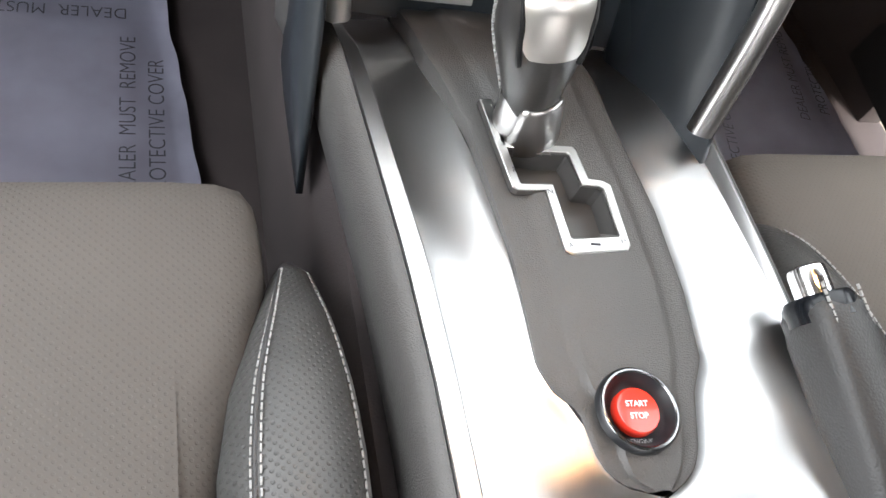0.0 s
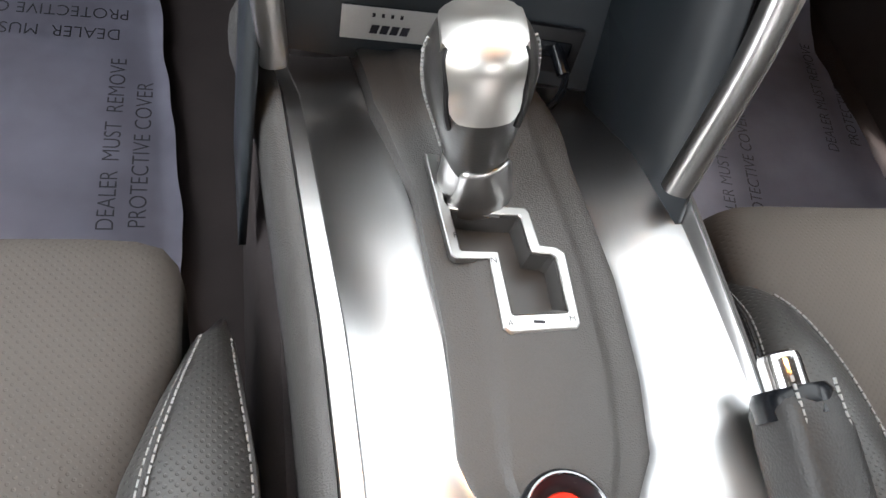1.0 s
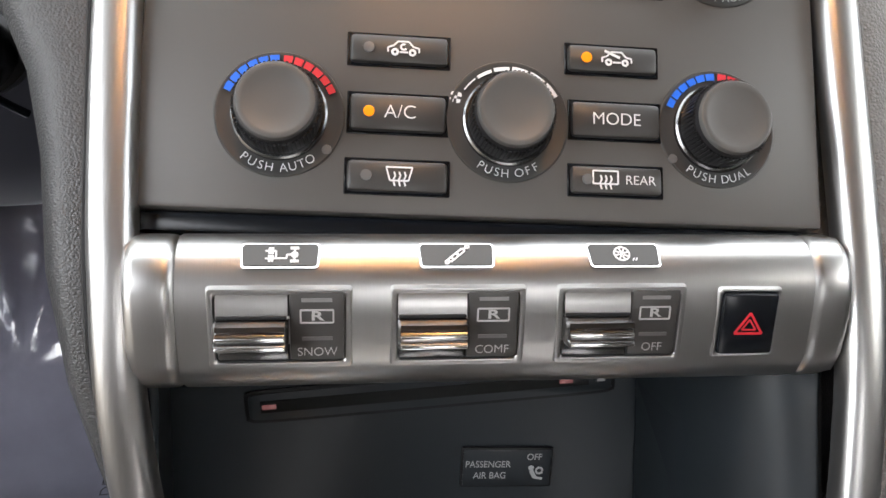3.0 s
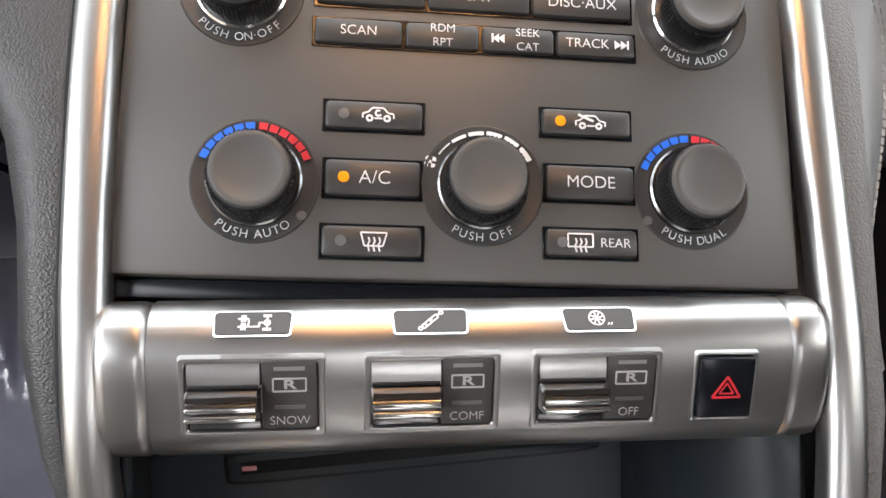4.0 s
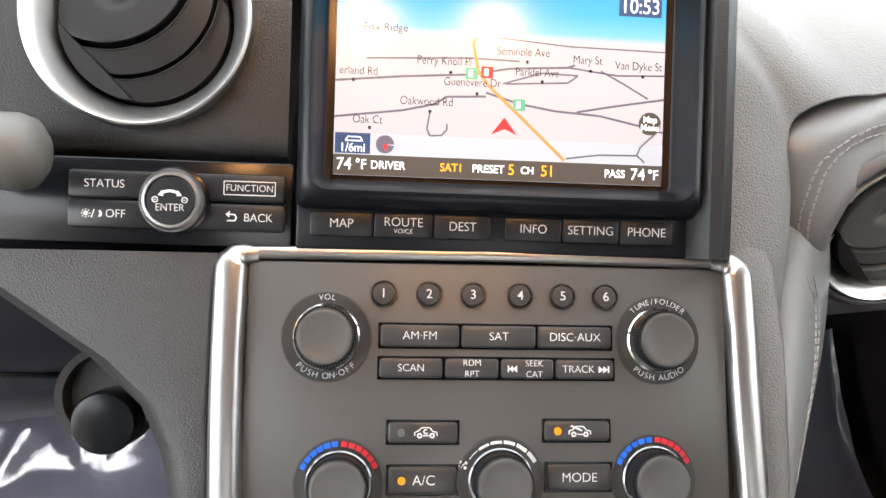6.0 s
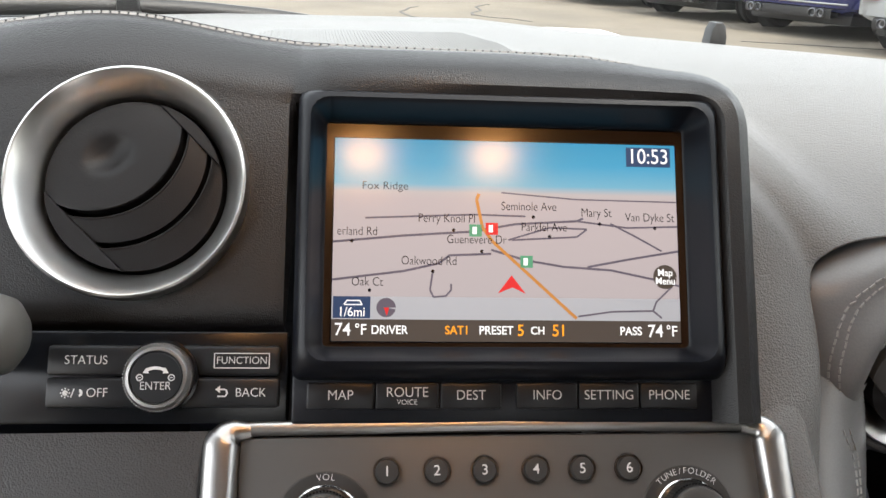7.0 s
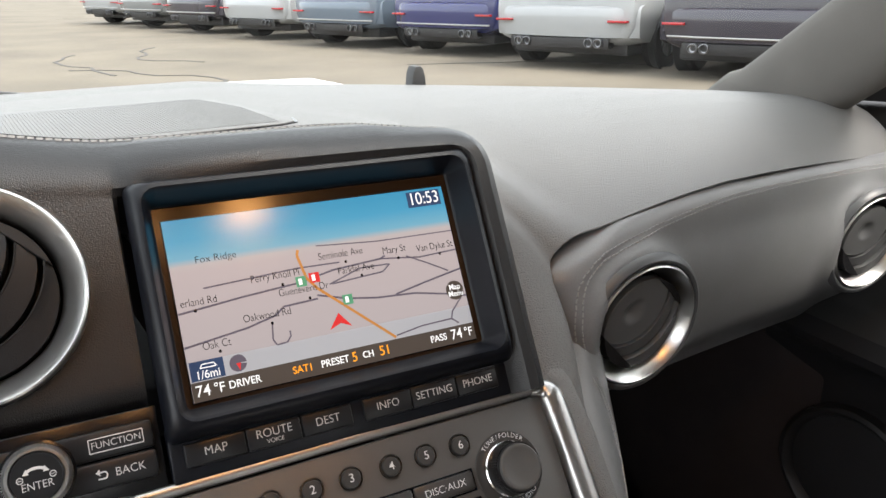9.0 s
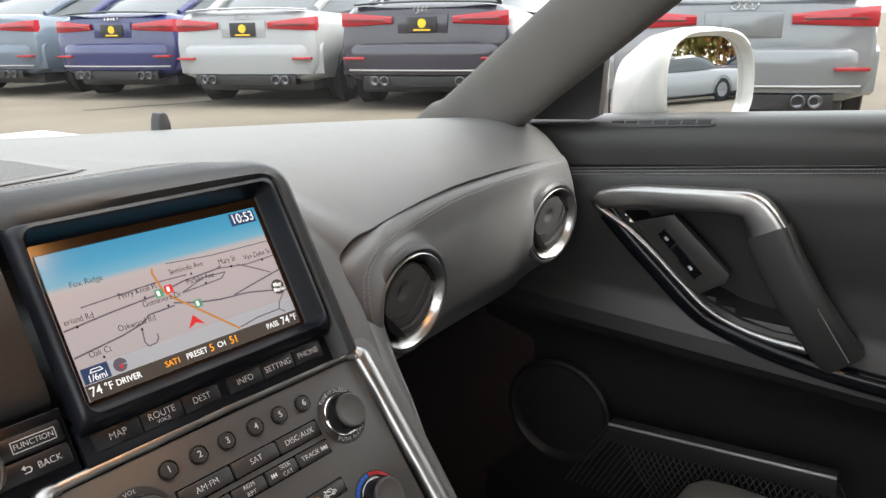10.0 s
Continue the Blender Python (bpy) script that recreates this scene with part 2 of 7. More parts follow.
def stitches(parent, pts, pitch=0.0042, length=0.003, r=0.0005, name="stitching", skin=None):
    """A row of thread stitches along a line, laid on a skin where one is given."""
    pts = smooth_path(pts, 10)
    if skin:
        laid = [skin.find_nearest(p) for p in pts]
        pts = [q[0] + q[1] * (math.copysign(0.0003, -q[1].y) if abs(q[1].y) > 0.2 else math.copysign(0.0003, q[1].z)) for q in laid]
    bm = bmesh.new()
    run, due = 0.0, 0.0
    for a, b in zip(pts, pts[1:]):
        seg = max((b - a).length, 1e-7)
        while due < run + seg:
            c = a.lerp(b, (due - run) / seg)
            d = (b - a).normalized()
            q = d.to_track_quat("X", "Z").to_matrix().to_4x4()
            rbox(bm, -length / 2, length / 2, -r, r, -r, r, 0, m=Matrix.Translation(c) @ q)
            due += pitch
        run += seg
    return part(name, bm, THREAD, parent, "grey thread stitches")

# ---- centre stack: audio and climate panel ----
audio = thing("audio_climate_panel", P, "dark grey audio and climate control panel with round knobs", "control panel")
bm = bmesh.new()
rbox(bm, -0.0595, 0.1565, -0.0, 0.03, -0.112, 0.0138, 0.0015)
part("face_plate", bm, FACE, audio)
bm = bmesh.new()
rbox(bm, -0.058, 0.158, 0.004, 0.03, -0.1185, -0.1125, 0.0008)
part("lower_lip", bm, GLOSS, audio)


def key(x0, x1, z0, z1, words="", size=0.0058, lamp=None, y=-0.0022, r=0.0015, shift=0.0, second=""):
    bm = bmesh.new()
    rbox(bm, x0 - 0.0007, x1 + 0.0007, -0.0004, 0.004, z0 - 0.0007, z1 + 0.0007, 0.0003, 1)
    part("button_gap", bm, GLOSS, audio)
    bm = bmesh.new()
    rbox(bm, x0 + 0.0002, x1 - 0.0002, y, 0.006, z0 + 0.0002, z1 - 0.0002, r)
    b = part("button", bm, AUDIOKEY, audio)
    cx, cz = (x0 + x1) / 2 + shift, (z0 + z1) / 2
    if words:
        up = 0.0024 if second else 0
        text(words, size * 0.84, pose(cx, y - 0.0001, cz + up, 90, 0, 0), WHITE, b)
        if second:
            text(second, size * 0.84, pose(cx, y - 0.0001, cz - up, 90, 0, 0), WHITE, b)
    if lamp:
        bm = bmesh.new()
        lathe(bm, [(0.0017, 0), (0.0017, 0.0004), (0, 0.0007)], pose(x0 + (0.0060 if words != "REAR" else 0.0052), y, cz, 90, 0, 0), 20)
        part("indicator_lamp", bm, lamp, b, "lit amber lamp" if lamp is AMBER else "")
    return b


for k, x in enumerate((0.0, 0.0202, 0.0398, 0.0610, 0.0803, 0.1)):
    bm = bmesh.new()
    lathe(bm, [(0.0058, 0.001), (0.0058, -0.001), (0.0049, -0.001)], pose(x, -0.0002, -0.0002, 90, 0, 0), 32)
    part("button_gap", bm, GLOSS, audio)
    bm = bmesh.new()
    lathe(bm, [(0.0049, -0.002), (0.0049, 0.0016), (0.0045, 0.0022), (0.003, 0.0024), (0, 0.0024)], pose(x, 0, -0.0002, 90, 0, 0), 32)
    b = part("button", bm, AUDIOKEY, audio)
    text(str(k + 1), 0.0058, pose(x, -0.0025, -0.0002, 90, 0, 0), WHITE, b, bold=0.00008)
for x0, x1, w in ((-0.0013, 0.0340, "AM·FM"), (0.0345, 0.0683, "SAT"), (0.0687, 0.1027, "DISC·AUX")):
    key(x0, x1, -0.0236, -0.0135, w, 0.0062)
for x0, x1, w, s in ((-0.0015, 0.0268, "SCAN", ""), (0.0273, 0.0516, "RDM", "RPT"), (0.0522, 0.0763, "SEEK", "CAT"), (0.0768, 0.1036, "TRACK", "")):
    key(x0, x1, -0.0371, -0.0281, w, 0.0054 if not s else 0.0046, second=s, shift={"SEEK": 0.003, "TRACK": -0.003}.get(w, 0))


def icon(parent, shapes, y, material=WHITE):
    bm = bmesh.new()
    for s in shapes:
        prism(bm, s, 0, 0.0002, pose(0, y, 0, 90, 0, 0))
    return part("symbol", bm, material, parent, smooth=False)


def bar(x0, z0, x1, z1, w=0.0005):
    d = Vector((x1 - x0, z1 - z0)).normalized() * w / 2
    return [(x0 - d.y, z0 + d.x), (x0 + d.y, z0 - d.x), (x1 + d.y, z1 - d.x), (x1 - d.y, z1 + d.x)]


def line(pts, w=0.0005):
    return [bar(*a, *b, w) for a, b in zip(pts, pts[1:])]


def tri(x, z, w, h):
    return [(x, z - h / 2), (x + w, z), (x, z + h / 2)] if w > 0 else [(x, z + h / 2), (x + w, z), (x, z - h / 2)]


icon(audio, [tri(0.0595, -0.0326, -0.002, 0.003), tri(0.0577, -0.0326, -0.002, 0.003), bar(0.0556, -0.034, 0.0556, -0.0311, 0.0006)], -0.0023)
icon(audio, [tri(0.0963, -0.0326, 0.0022, 0.003), tri(0.0984, -0.0326, 0.0022, 0.003), bar(0.1008, -0.034, 0.1008, -0.0311, 0.0006)], -0.0023)


def car_icon(cx, cz, mark):
    body = [(-0.0048, -0.0012), (-0.0049, 0.0002), (-0.0032, 0.0008), (-0.0018, 0.0022), (0.0016, 0.0022), (0.003, 0.0006), (0.0048, 0.0002), (0.0048, -0.0012)]
    s = line([(cx + a, cz + b) for a, b in body]) + [band((cx - 0.0027, cz - 0.0012), 0.0005, 0.0012, 0, 355, 12), band((cx + 0.0027, cz - 0.0012), 0.0005, 0.0012, 0, 355, 12)]
    s.append(bar(cx - 0.0013, cz - 0.0012, cx + 0.0013, cz - 0.0012))
    if mark:
        s += line([(cx - 0.004, cz + 0.0025), (cx + 0.001, cz + 0.0004)], 0.0008)
    else:
        s.append(band((cx, cz + 0.0005), 0.0006, 0.0012, 60, 330, 8))
    return s


def heat_icon(cx, cz, rear):
    s = line([(cx - 0.004, cz + 0.0026), (cx + 0.004, cz + 0.0026), (cx + (0.004 if rear else 0.0028), cz - 0.0015), (cx - (0.004 if rear else 0.0028), cz - 0.0015), (cx - 0.004, cz + 0.0026)])
    for k in (-0.0016, 0, 0.0016):
        s += line([(cx + k, cz + 0.0012), (cx + k + 0.0004, cz), (cx + k - 0.0002, cz - 0.0013), (cx + k + 0.0003, cz - 0.0032)], 0.0005)
    return s


b = key(0.0028, 0.0337, -0.0651, -0.0556, lamp=GREYLAMP)
icon(b, car_icon(0.0195, -0.0603, False), -0.0023)
key(0.0033, 0.0333, -0.0866, -0.0746, "A/C", 0.0072, lamp=AMBER, shift=0.0006)
b = key(0.0030, 0.0340, -0.1055, -0.0954, lamp=GREYLAMP)
icon(b, heat_icon(0.0190, -0.1004, False), -0.0023)
b = key(0.0716, 0.1013, -0.0641, -0.0549, lamp=AMBER)
icon(b, car_icon(0.0875, -0.0596, True), -0.0023)
key(0.0726, 0.1019, -0.0854, -0.0736, "MODE", 0.0067)
b = key(0.0724, 0.1023, -0.1036, -0.0943, "REAR", 0.0050, lamp=GREYLAMP, shift=0.0074)
icon(b, heat_icon(0.0834, -0.0988, True), -0.0023)


def knob(cx, cz, r, h, ring=True):
    """A rubber knob with a ribbed skirt in a shallow dished seat."""
    at = pose(cx, 0, cz, 90, 0, 0)
    bm = bmesh.new()
    lathe(bm, [(r + 0.0066, 0.0001), (r + 0.0063, 0.0005), (r + 0.0057, 0.0006), (r + 0.0051, 0.0003), (r + 0.0012, 0.0002), (r + 0.0008, -0.004)], at, 64)
    part("knob_seat", bm, SEAT, audio)
    bm = bmesh.new()
    lathe(bm, [(r + 0.0006, -0.004), (r, 0.0008), (r * 0.94, h * 0.80), (r * 0.91, h * 0.90), (r * 0.78, h * 0.92)], at, 64)
    k = part("knob", bm, VENTBLACK, audio, "black rubber knob")
    bm = bmesh.new()
    lathe(bm, [(r * 0.91, h * 0.89), (r * 0.905, h * 0.93), (r * 0.86, h * 0.995), (r * 0.80, h * 1.012), (r * 0.72, h * 0.995), (r * 0.6, h * 0.965), (r * 0.35, h * 0.945), (0, h * 0.94)], at, 64)
    part("knob_cap", bm, KNOB, k, "dark grey rubber cap")
    bm = bmesh.new()
    for i in range(60):
        a = 2 * math.pi * i / 60
        rbox(bm, -0.0004, 0.0004, -0.0003, 0.00035, 0.001, h * 0.78, 0, m=at @ pose(0, 0, 0, 0, 0, math.degrees(a)) @ pose(0, r * 0.965, 0))
    part("rib", bm, VENTBLACK, k)
    if ring:
        bm = bmesh.new()
        lathe(bm, [(r + 0.0015, 0.0004), (r + 0.0014, 0.0018), (r + 0.0008, 0.0023), (r - 0.0004, 0.0023)], at, 64)
        part("ring", bm, CHROME if ring == 2 else GUNMETAL, k)
    return k


VOL, TUNE, TL, FAN, TR = (-0.0245, -0.0195), (0.1243, -0.0192), (-0.0175, -0.0823), (0.0527, -0.0812), (0.1212, -0.0803)
for c, rr in ((VOL, 0.0131), (TUNE, 0.0131), (TL, 0.0130), (FAN, 0.0130), (TR, 0.0130)):
    knob(c[0], c[1], rr, 0.0142, 2 if c in (VOL, TUNE) else 1)
for c, up, lo in ((VOL, "VOL", "PUSH ON·OFF"), (TUNE, "TUNE/FOLDER", "PUSH AUDIO"), (TL, "", "PUSH AUTO"), (FAN, "", "PUSH OFF"), (TR, "", "PUSH DUAL")):
    if up:
        arc_text(up, 0.0036, c, 0.0174, 90, WHITE, audio, 0.98)
    arc_text(lo, 0.0038, c, 0.0169, 270, WHITE, audio, 0.98, low=True)
for c in (TL, TR):
    for k in range(6):
        flat(audio, "scale_mark", band(c, 0.0160, 0.0182, 158 - k * 11.3, 158 - k * 11.3 - 9.3, 3), -0.0008, BLUE, label="blue scale mark")
        flat(audio, "scale_mark", band(c, 0.0160, 0.0182, 88 - k * 11, 88 - k * 11 - 9.0, 3), -0.0008, RED, label="red scale mark")
    bm = bmesh.new()
    lathe(bm, [(0.0016, 0), (0.0014, 0.0003), (0, 0.0004)], pose(c[0] + (0.0145 if c is TL else -0.015), -0.0003, c[1] - 0.0105, 90, 0, 0), 20)
    part("indicator_lamp", bm, GREYLAMP, audio)
for k in range(6):
    a0 = 146 - k * 20
    flat(audio, "scale_mark", band(FAN, 0.0162 if k else 0.0166, 0.0170 + 0.0002 * k, a0, a0 - 17, 4), -0.0008, WHITE, label="white fan speed mark")
fan_c = (FAN[0] - 0.0166, FAN[1] + 0.0070)
icon(audio, [band(fan_c, 0, 0.0005, 0, 330, 8)] + [[(fan_c[0] + d * math.cos(radians(a + t)), fan_c[1] + d * math.sin(radians(a + t))) for d, t in ((0.0006, 0), (0.0019, -24), (0.0022, 6), (0.0018, 34))] for a in (30, 120, 210, 300)], -0.0003)

# ---- centre stack: metal frame with two legs ----
frame_trim = thing("stack_trim_frame", P, "satin silver trim frame with two legs around the centre stack", "trim")
bm = bmesh.new()
sweep(bm, [(-0.0555, 0.001, 0.0172), (0.048, 0.000, 0.0180), (0.1530, 0.001, 0.0170)], oval(0.0060, 0.0062, 16, 0.7), (0, -1, 0))
part("top_bar", bm, SATIN, frame_trim)
for s, cx in ((-1, -0.0), (1, 0.0)):
    if s < 0:
        pts = [(-0.0550, 0.001, 0.0165), (-0.0620, 0.001, 0.0160), (-0.0656, 0.0005, 0.0125), (-0.0665, 0, 0.004), (-0.0665, 0, -0.05), (-0.0645, 0, -0.105), (-0.0625, 0.001, -0.135), (-0.060, 0.008, -0.17), (-0.0555, 0.026, -0.21), (-0.0475, 0.058, -0.256)]
    else:
        pts = [(0.1500, 0.001, 0.0165), (0.1570, 0.001, 0.0160), (0.1608, 0.0005, 0.0125), (0.1622, 0, 0.004), (0.1645, 0, -0.05), (0.1672, 0, -0.105), (0.1680, 0.0, -0.135), (0.1672, 0.002, -0.17), (0.164, 0.009, -0.22), (0.155, 0.027, -0.289)]
    path = smooth_path(pts, 6)
    n = len(path)
    sizes = [(0.46 + 0.54 * min(1, i / 13), 0.50 + 0.50 * min(1, i / 13)) for i in range(n)]
    bm = bmesh.new()
    sweep(bm, path, oval(0.0142, 0.013, 20, 0.75), (0, -1, 0), sizes)
    part("leg", bm, SATIN, frame_trim)

# ---- switch bar ----
switch = thing("drive_mode_switch_bar", P @ pose(0.0258, 0, -0.1380) @ pose(0, 0, 0, 0, -1.75, 0) @ pose(-0.0258, 0, 0.1383), "satin silver bar with three rocker switches and a hazard button", "switch panel")


def bar_section(x0, x1, grow=1.0):
    bm = bmesh.new()
    pr = [(0.012, -0.1175), (0.001, -0.1178), (-0.0040, -0.1192), (-0.0074, -0.1222), (-0.0096, -0.1265), (-0.0104, -0.1315), (-0.0100, -0.1365), (-0.0078, -0.1430), (-0.0046, -0.1505), (-0.0012, -0.1570), (0.0035, -0.1615), (0.012, -0.1630)]
    rows = []
    for x, g in ((x0, grow), (x0 + 0.0012, (1 + grow) / 2 + 0.02 * (grow < 1)), (x0 + 0.003, 1.0), (x1 - 0.003, 1.0), (x1 - 0.0012, (1 + grow) / 2 + 0.02 * (grow < 1)), (x1, grow)):
        rows.append([Vector((x, 0.012 + (y - 0.012) * g, -0.14 + (z + 0.14) * g)) for y, z in pr])
    gr = loft(bm, rows)
    bm.faces.new(gr[0])
    bm.faces.new(gr[-1])
    return bm


part("bar_body", bar_section(-0.0432, 0.1468), SATIN, switch)
part("end_cap", bar_section(-0.0575, -0.0437, 0.93), SATIN, switch)
part("end_cap", bar_section(0.1473, 0.1600, 0.93), SATIN, switch)
TILT = pose(0, -0.0062, -0.1457, 23, 0, 0)


def rim_plate(bm, x0, x1, z0, z1, y0, y1, w, r=0.0012, m=None):
    """A raised rounded frame w wide round a window, from y0 out to y1."""
    def outline(g):
        pts = []
        for cx, cz, a0 in ((x1 - g - r, z1 - g - r, 0), (x0 + g + r, z1 - g - r, 90), (x0 + g + r, z0 + g + r, 180), (x1 - g - r, z0 + g + r, 270)):
            pts += [(cx + r * math.cos(radians(a0 + 30 * k)), cz + r * math.sin(radians(a0 + 30 * k))) for k in range(4)]
        return pts
    rows = []
    for g, y in ((-0.0006, y0), (0.0, y1 + 0.0002), (w * 0.35, y1), (w * 0.7, y1 + 0.0002), (w, y1 + 0.0012), (w, y0 + 0.001)):
        rows.append([(m or Matrix()) @ Vector((x, y, z)) for x, z in outline(g)])
    loft(bm, rows, True)
    return bm


for k, (x0, x1, w) in enumerate(((-0.0343, 0.0058, "SNOW"), (0.0173, 0.0563, "COMF"), (0.0662, 0.1052, "OFF"))):
    cx = (x0 + x1) / 2
    bm = bmesh.new()
    rim_plate(bm, x0, x1, -0.0121, 0.0117, 0.001, -0.0012, 0.0021, m=TILT)
    rk = part("rocker_switch", bm, SATIN, switch)
    bm = bmesh.new()
    rbox(bm, x0 + 0.0016, x1 - 0.0016, -0.0004, 0.004, -0.0106, 0.0104, 0.0002, m=TILT)
    part("recess", bm, VENTBLACK, rk)
    l0, l1 = cx - 0.0177, cx + 0.0022
    bm = bmesh.new()
    loft(bm, [[TILT @ Vector((x, y, z)) for x in (l0, l0 + 0.0006, l1 - 0.0006, l1)] for y, z in ((0.001, 0.0103), (-0.0009, 0.0101), (-0.0016, 0.0085), (-0.0021, 0.0060), (-0.0024, 0.0032), (0.001, 0.0028))])
    part("upper_blade", bm, SATIN, rk)
    bm = bmesh.new()
    prof = [(0.001, 0.0032), (-0.0036, 0.0032), (-0.0052, 0.0026), (-0.0058, 0.0014), (-0.0056, 0.0006), (-0.0062, -0.0002), (-0.0066, -0.0012), (-0.0064, -0.0022), (-0.0069, -0.0028), (-0.0069, -0.0036), (-0.0060, -0.0044), (-0.0040, -0.0048), (0.001, -0.0048)]
    gr = loft(bm, [[TILT @ Vector((x, y * 1.3 * g, -0.0008 + (z + 0.0008) * g)) for y, z in prof] for x, g in ((l0 - 0.0002, 0.86), (l0 + 0.0005, 1.0), (l1 - 0.0005, 1.0), (l1 + 0.0002, 0.86))])
    bm.faces.new(gr[0])
    bm.faces.new(gr[-1])
    part("toggle", bm, GUNMETAL, rk, "ribbed dark chrome toggle")
    bm = bmesh.new()
    rbox(bm, l0 + 0.0004, l1 - 0.0004, -0.0095, -0.0080, -0.0037, -0.0026, 0.0004, m=TILT)
    part("toggle_line", bm, CHROME, rk, "bright chrome line")
    bm = bmesh.new()
    rbox(bm, l0 + 0.0004, l1 - 0.0004, -0.0088, -0.0066, -0.0012, 0.0000, 0.0004, m=TILT)
    part("toggle_line", bm, CHROME, rk, "bright chrome line")
    # black strip on the upper blade, painted shadow above the toggle
    bm = bmesh.new()
    rbox(bm, l0 + 0.0002, l1 - 0.0002, -0.0030, 0.0, 0.0033, 0.0043, 0.0002, m=TILT)
    part("toggle_shade", bm, VENTBLACK, rk)
    bm = bmesh.new()
    rbox(bm, l0, l1, -0.0010, 0.002, -0.0100, -0.0052, 0.0008, m=TILT)
    part("lower_blade", bm, GUNMETAL, rk)
    bm = bmesh.new()
    p0, p1 = cx + 0.0026, x1 - 0.0019
    rbox(bm, p0, p1, -0.0015, 0.002, -0.0098, 0.0108, 0.0006, m=TILT)
    plate = part("legend_plate", bm, SEAT, rk)
    px = (p0 + p1) / 2
    text(w, 0.0037, TILT @ pose(px, -0.0016, -0.0072, 90, 0, 0), LEGEND, plate)
    bm = bmesh.new()
    for q in line([(px - 0.0046, 0.0056), (px + 0.0046, 0.0056), (px + 0.0046, 0.0018), (px - 0.0046, 0.0018), (px - 0.0046, 0.0056)], 0.0005):
        prism(bm, q, 0, 0.0002, TILT @ pose(0, -0.0015, 0, 90, 0, 0))
    part("symbol_frame", bm, LEGEND, plate, smooth=False)
    text("R", 0.0038, TILT @ pose(px, -0.0016, 0.0037, 90, 0, 0), LEGEND, plate, bold=0.00012, wide=1.6)
    for z, lampm in ((0.0086, LEGEND2), (-0.0030, GREYLAMP)):
        bm = bmesh.new()
        prism(bm, bar(px - 0.0043, z, px + 0.0043, z, 0.0011), 0, 0.0002, TILT @ pose(0, -0.0015, 0, 90, 0, 0))
        part("indicator_bar", bm, lampm, plate, smooth=False)
for k, cx in enumerate((-0.0142, 0.0363, 0.0868)):
    TOPM = pose(cx, -0.0091, -0.1258, -27, 0, 0)
    bm = bmesh.new()
    prism(bm, [(-0.0103, 0.0041), (0.0103, 0.0041), (0.0113, 0.0030), (0.0108, -0.0036), (0.0100, -0.0043), (-0.0100, -0.0043), (-0.0108, -0.0036), (-0.0113, 0.0030)], -0.0004, 0.0006, TOPM @ pose(0, 0, 0, 90, 0, 0))
    pl = part("symbol_plate", bm, CHROME, switch, "dark plate with a white symbol and a bright rim", smooth=False)
    bm = bmesh.new()
    prism(bm, [(-0.0099, 0.0038), (0.0099, 0.0038), (0.0108, 0.0029), (0.0103, -0.0032), (0.0097, -0.0037), (-0.0097, -0.0037), (-0.0103, -0.0032), (-0.0108, 0.0029)], 0.0, 0.0009, TOPM @ pose(0, 0, 0, 90, 0, 0), 0.0002, 1)
    face = part("plate_face", bm, SEAT, pl)
    if k == 0:
        s = line([(-0.0042, 0.0013), (-0.0012, 0.0013), (-0.0012, -0.0013), (0.0018, -0.0013), (0.0018, 0.0), (0.0044, 0.0)], 0.0005) + line([(-0.0042, -0.0013), (-0.0012, -0.0013)], 0.0005) + [bar(x, z - 0.0011, x, z + 0.0011, 0.0007) for x in (-0.0030, -0.0022) for z in (0.0013, -0.0013)] + [bar(0.0028, 0.0022, 0.0052, 0.0022, 0.0009), bar(0.0028, -0.0022, 0.0052, -0.0022, 0.0009), bar(0.0040, -0.0022, 0.0040, 0.0022, 0.0005), band((0.0040, 0.0), 0.0005, 0.0011, 0, 350, 10)]
    elif k == 1:
        s = line([(-0.0019, -0.0026), (0.0024, 0.0012), (0.0016, 0.0021), (-0.0027, -0.0017), (-0.0019, -0.0026)], 0.0005) + line([(-0.0010, -0.0018), (-0.0018, -0.0009)], 0.0006) + line([(0.0006, -0.0004), (-0.0002, 0.0005)], 0.0009) + line([(0.0018, 0.0016), (0.0030, 0.0026)], 0.0006) + [band((0.0032, 0.0027), 0.0003, 0.0008, 0, 350, 10), band((-0.0030, -0.0026), 0.0003, 0.0008, 0, 350, 10)]
    else:
        s = [band((-0.0008, 0.0002), 0.0021, 0.0026, 0, 355, 20), band((-0.0008, 0.0002), 0.0, 0.0006, 0, 340, 8)] + [bar(-0.0008 + 0.0007 * math.cos(a), 0.0002 + 0.0007 * math.sin(a), -0.0008 + 0.0022 * math.cos(a), 0.0002 + 0.0022 * math.sin(a), 0.0005) for a in [0.3 + q * math.pi / 4 for q in range(8)]] + [bar(0.0022, -0.0022, 0.0028, -0.0014, 0.0004), bar(0.0031, -0.0022, 0.0037, -0.0014, 0.0004)]
    ob = icon(face, s, 0)
    ob.matrix_local = TOPM @ pose(0, -0.00092, 0)
bm = bmesh.new()
rim_plate(bm, 0.1158, 0.1356, -0.0112, 0.0108, 0.001, -0.0010, 0.0013, m=TILT)
hz = part("hazard_button", bm, SATIN, switch)
bm = bmesh.new()
rbox(bm, 0.1169, 0.1345, -0.0022, 0.003, -0.0101, 0.0096, 0.0012, m=TILT)
hz2 = part("button_face", bm, GLOSS, hz, "black hazard button with a red triangle")
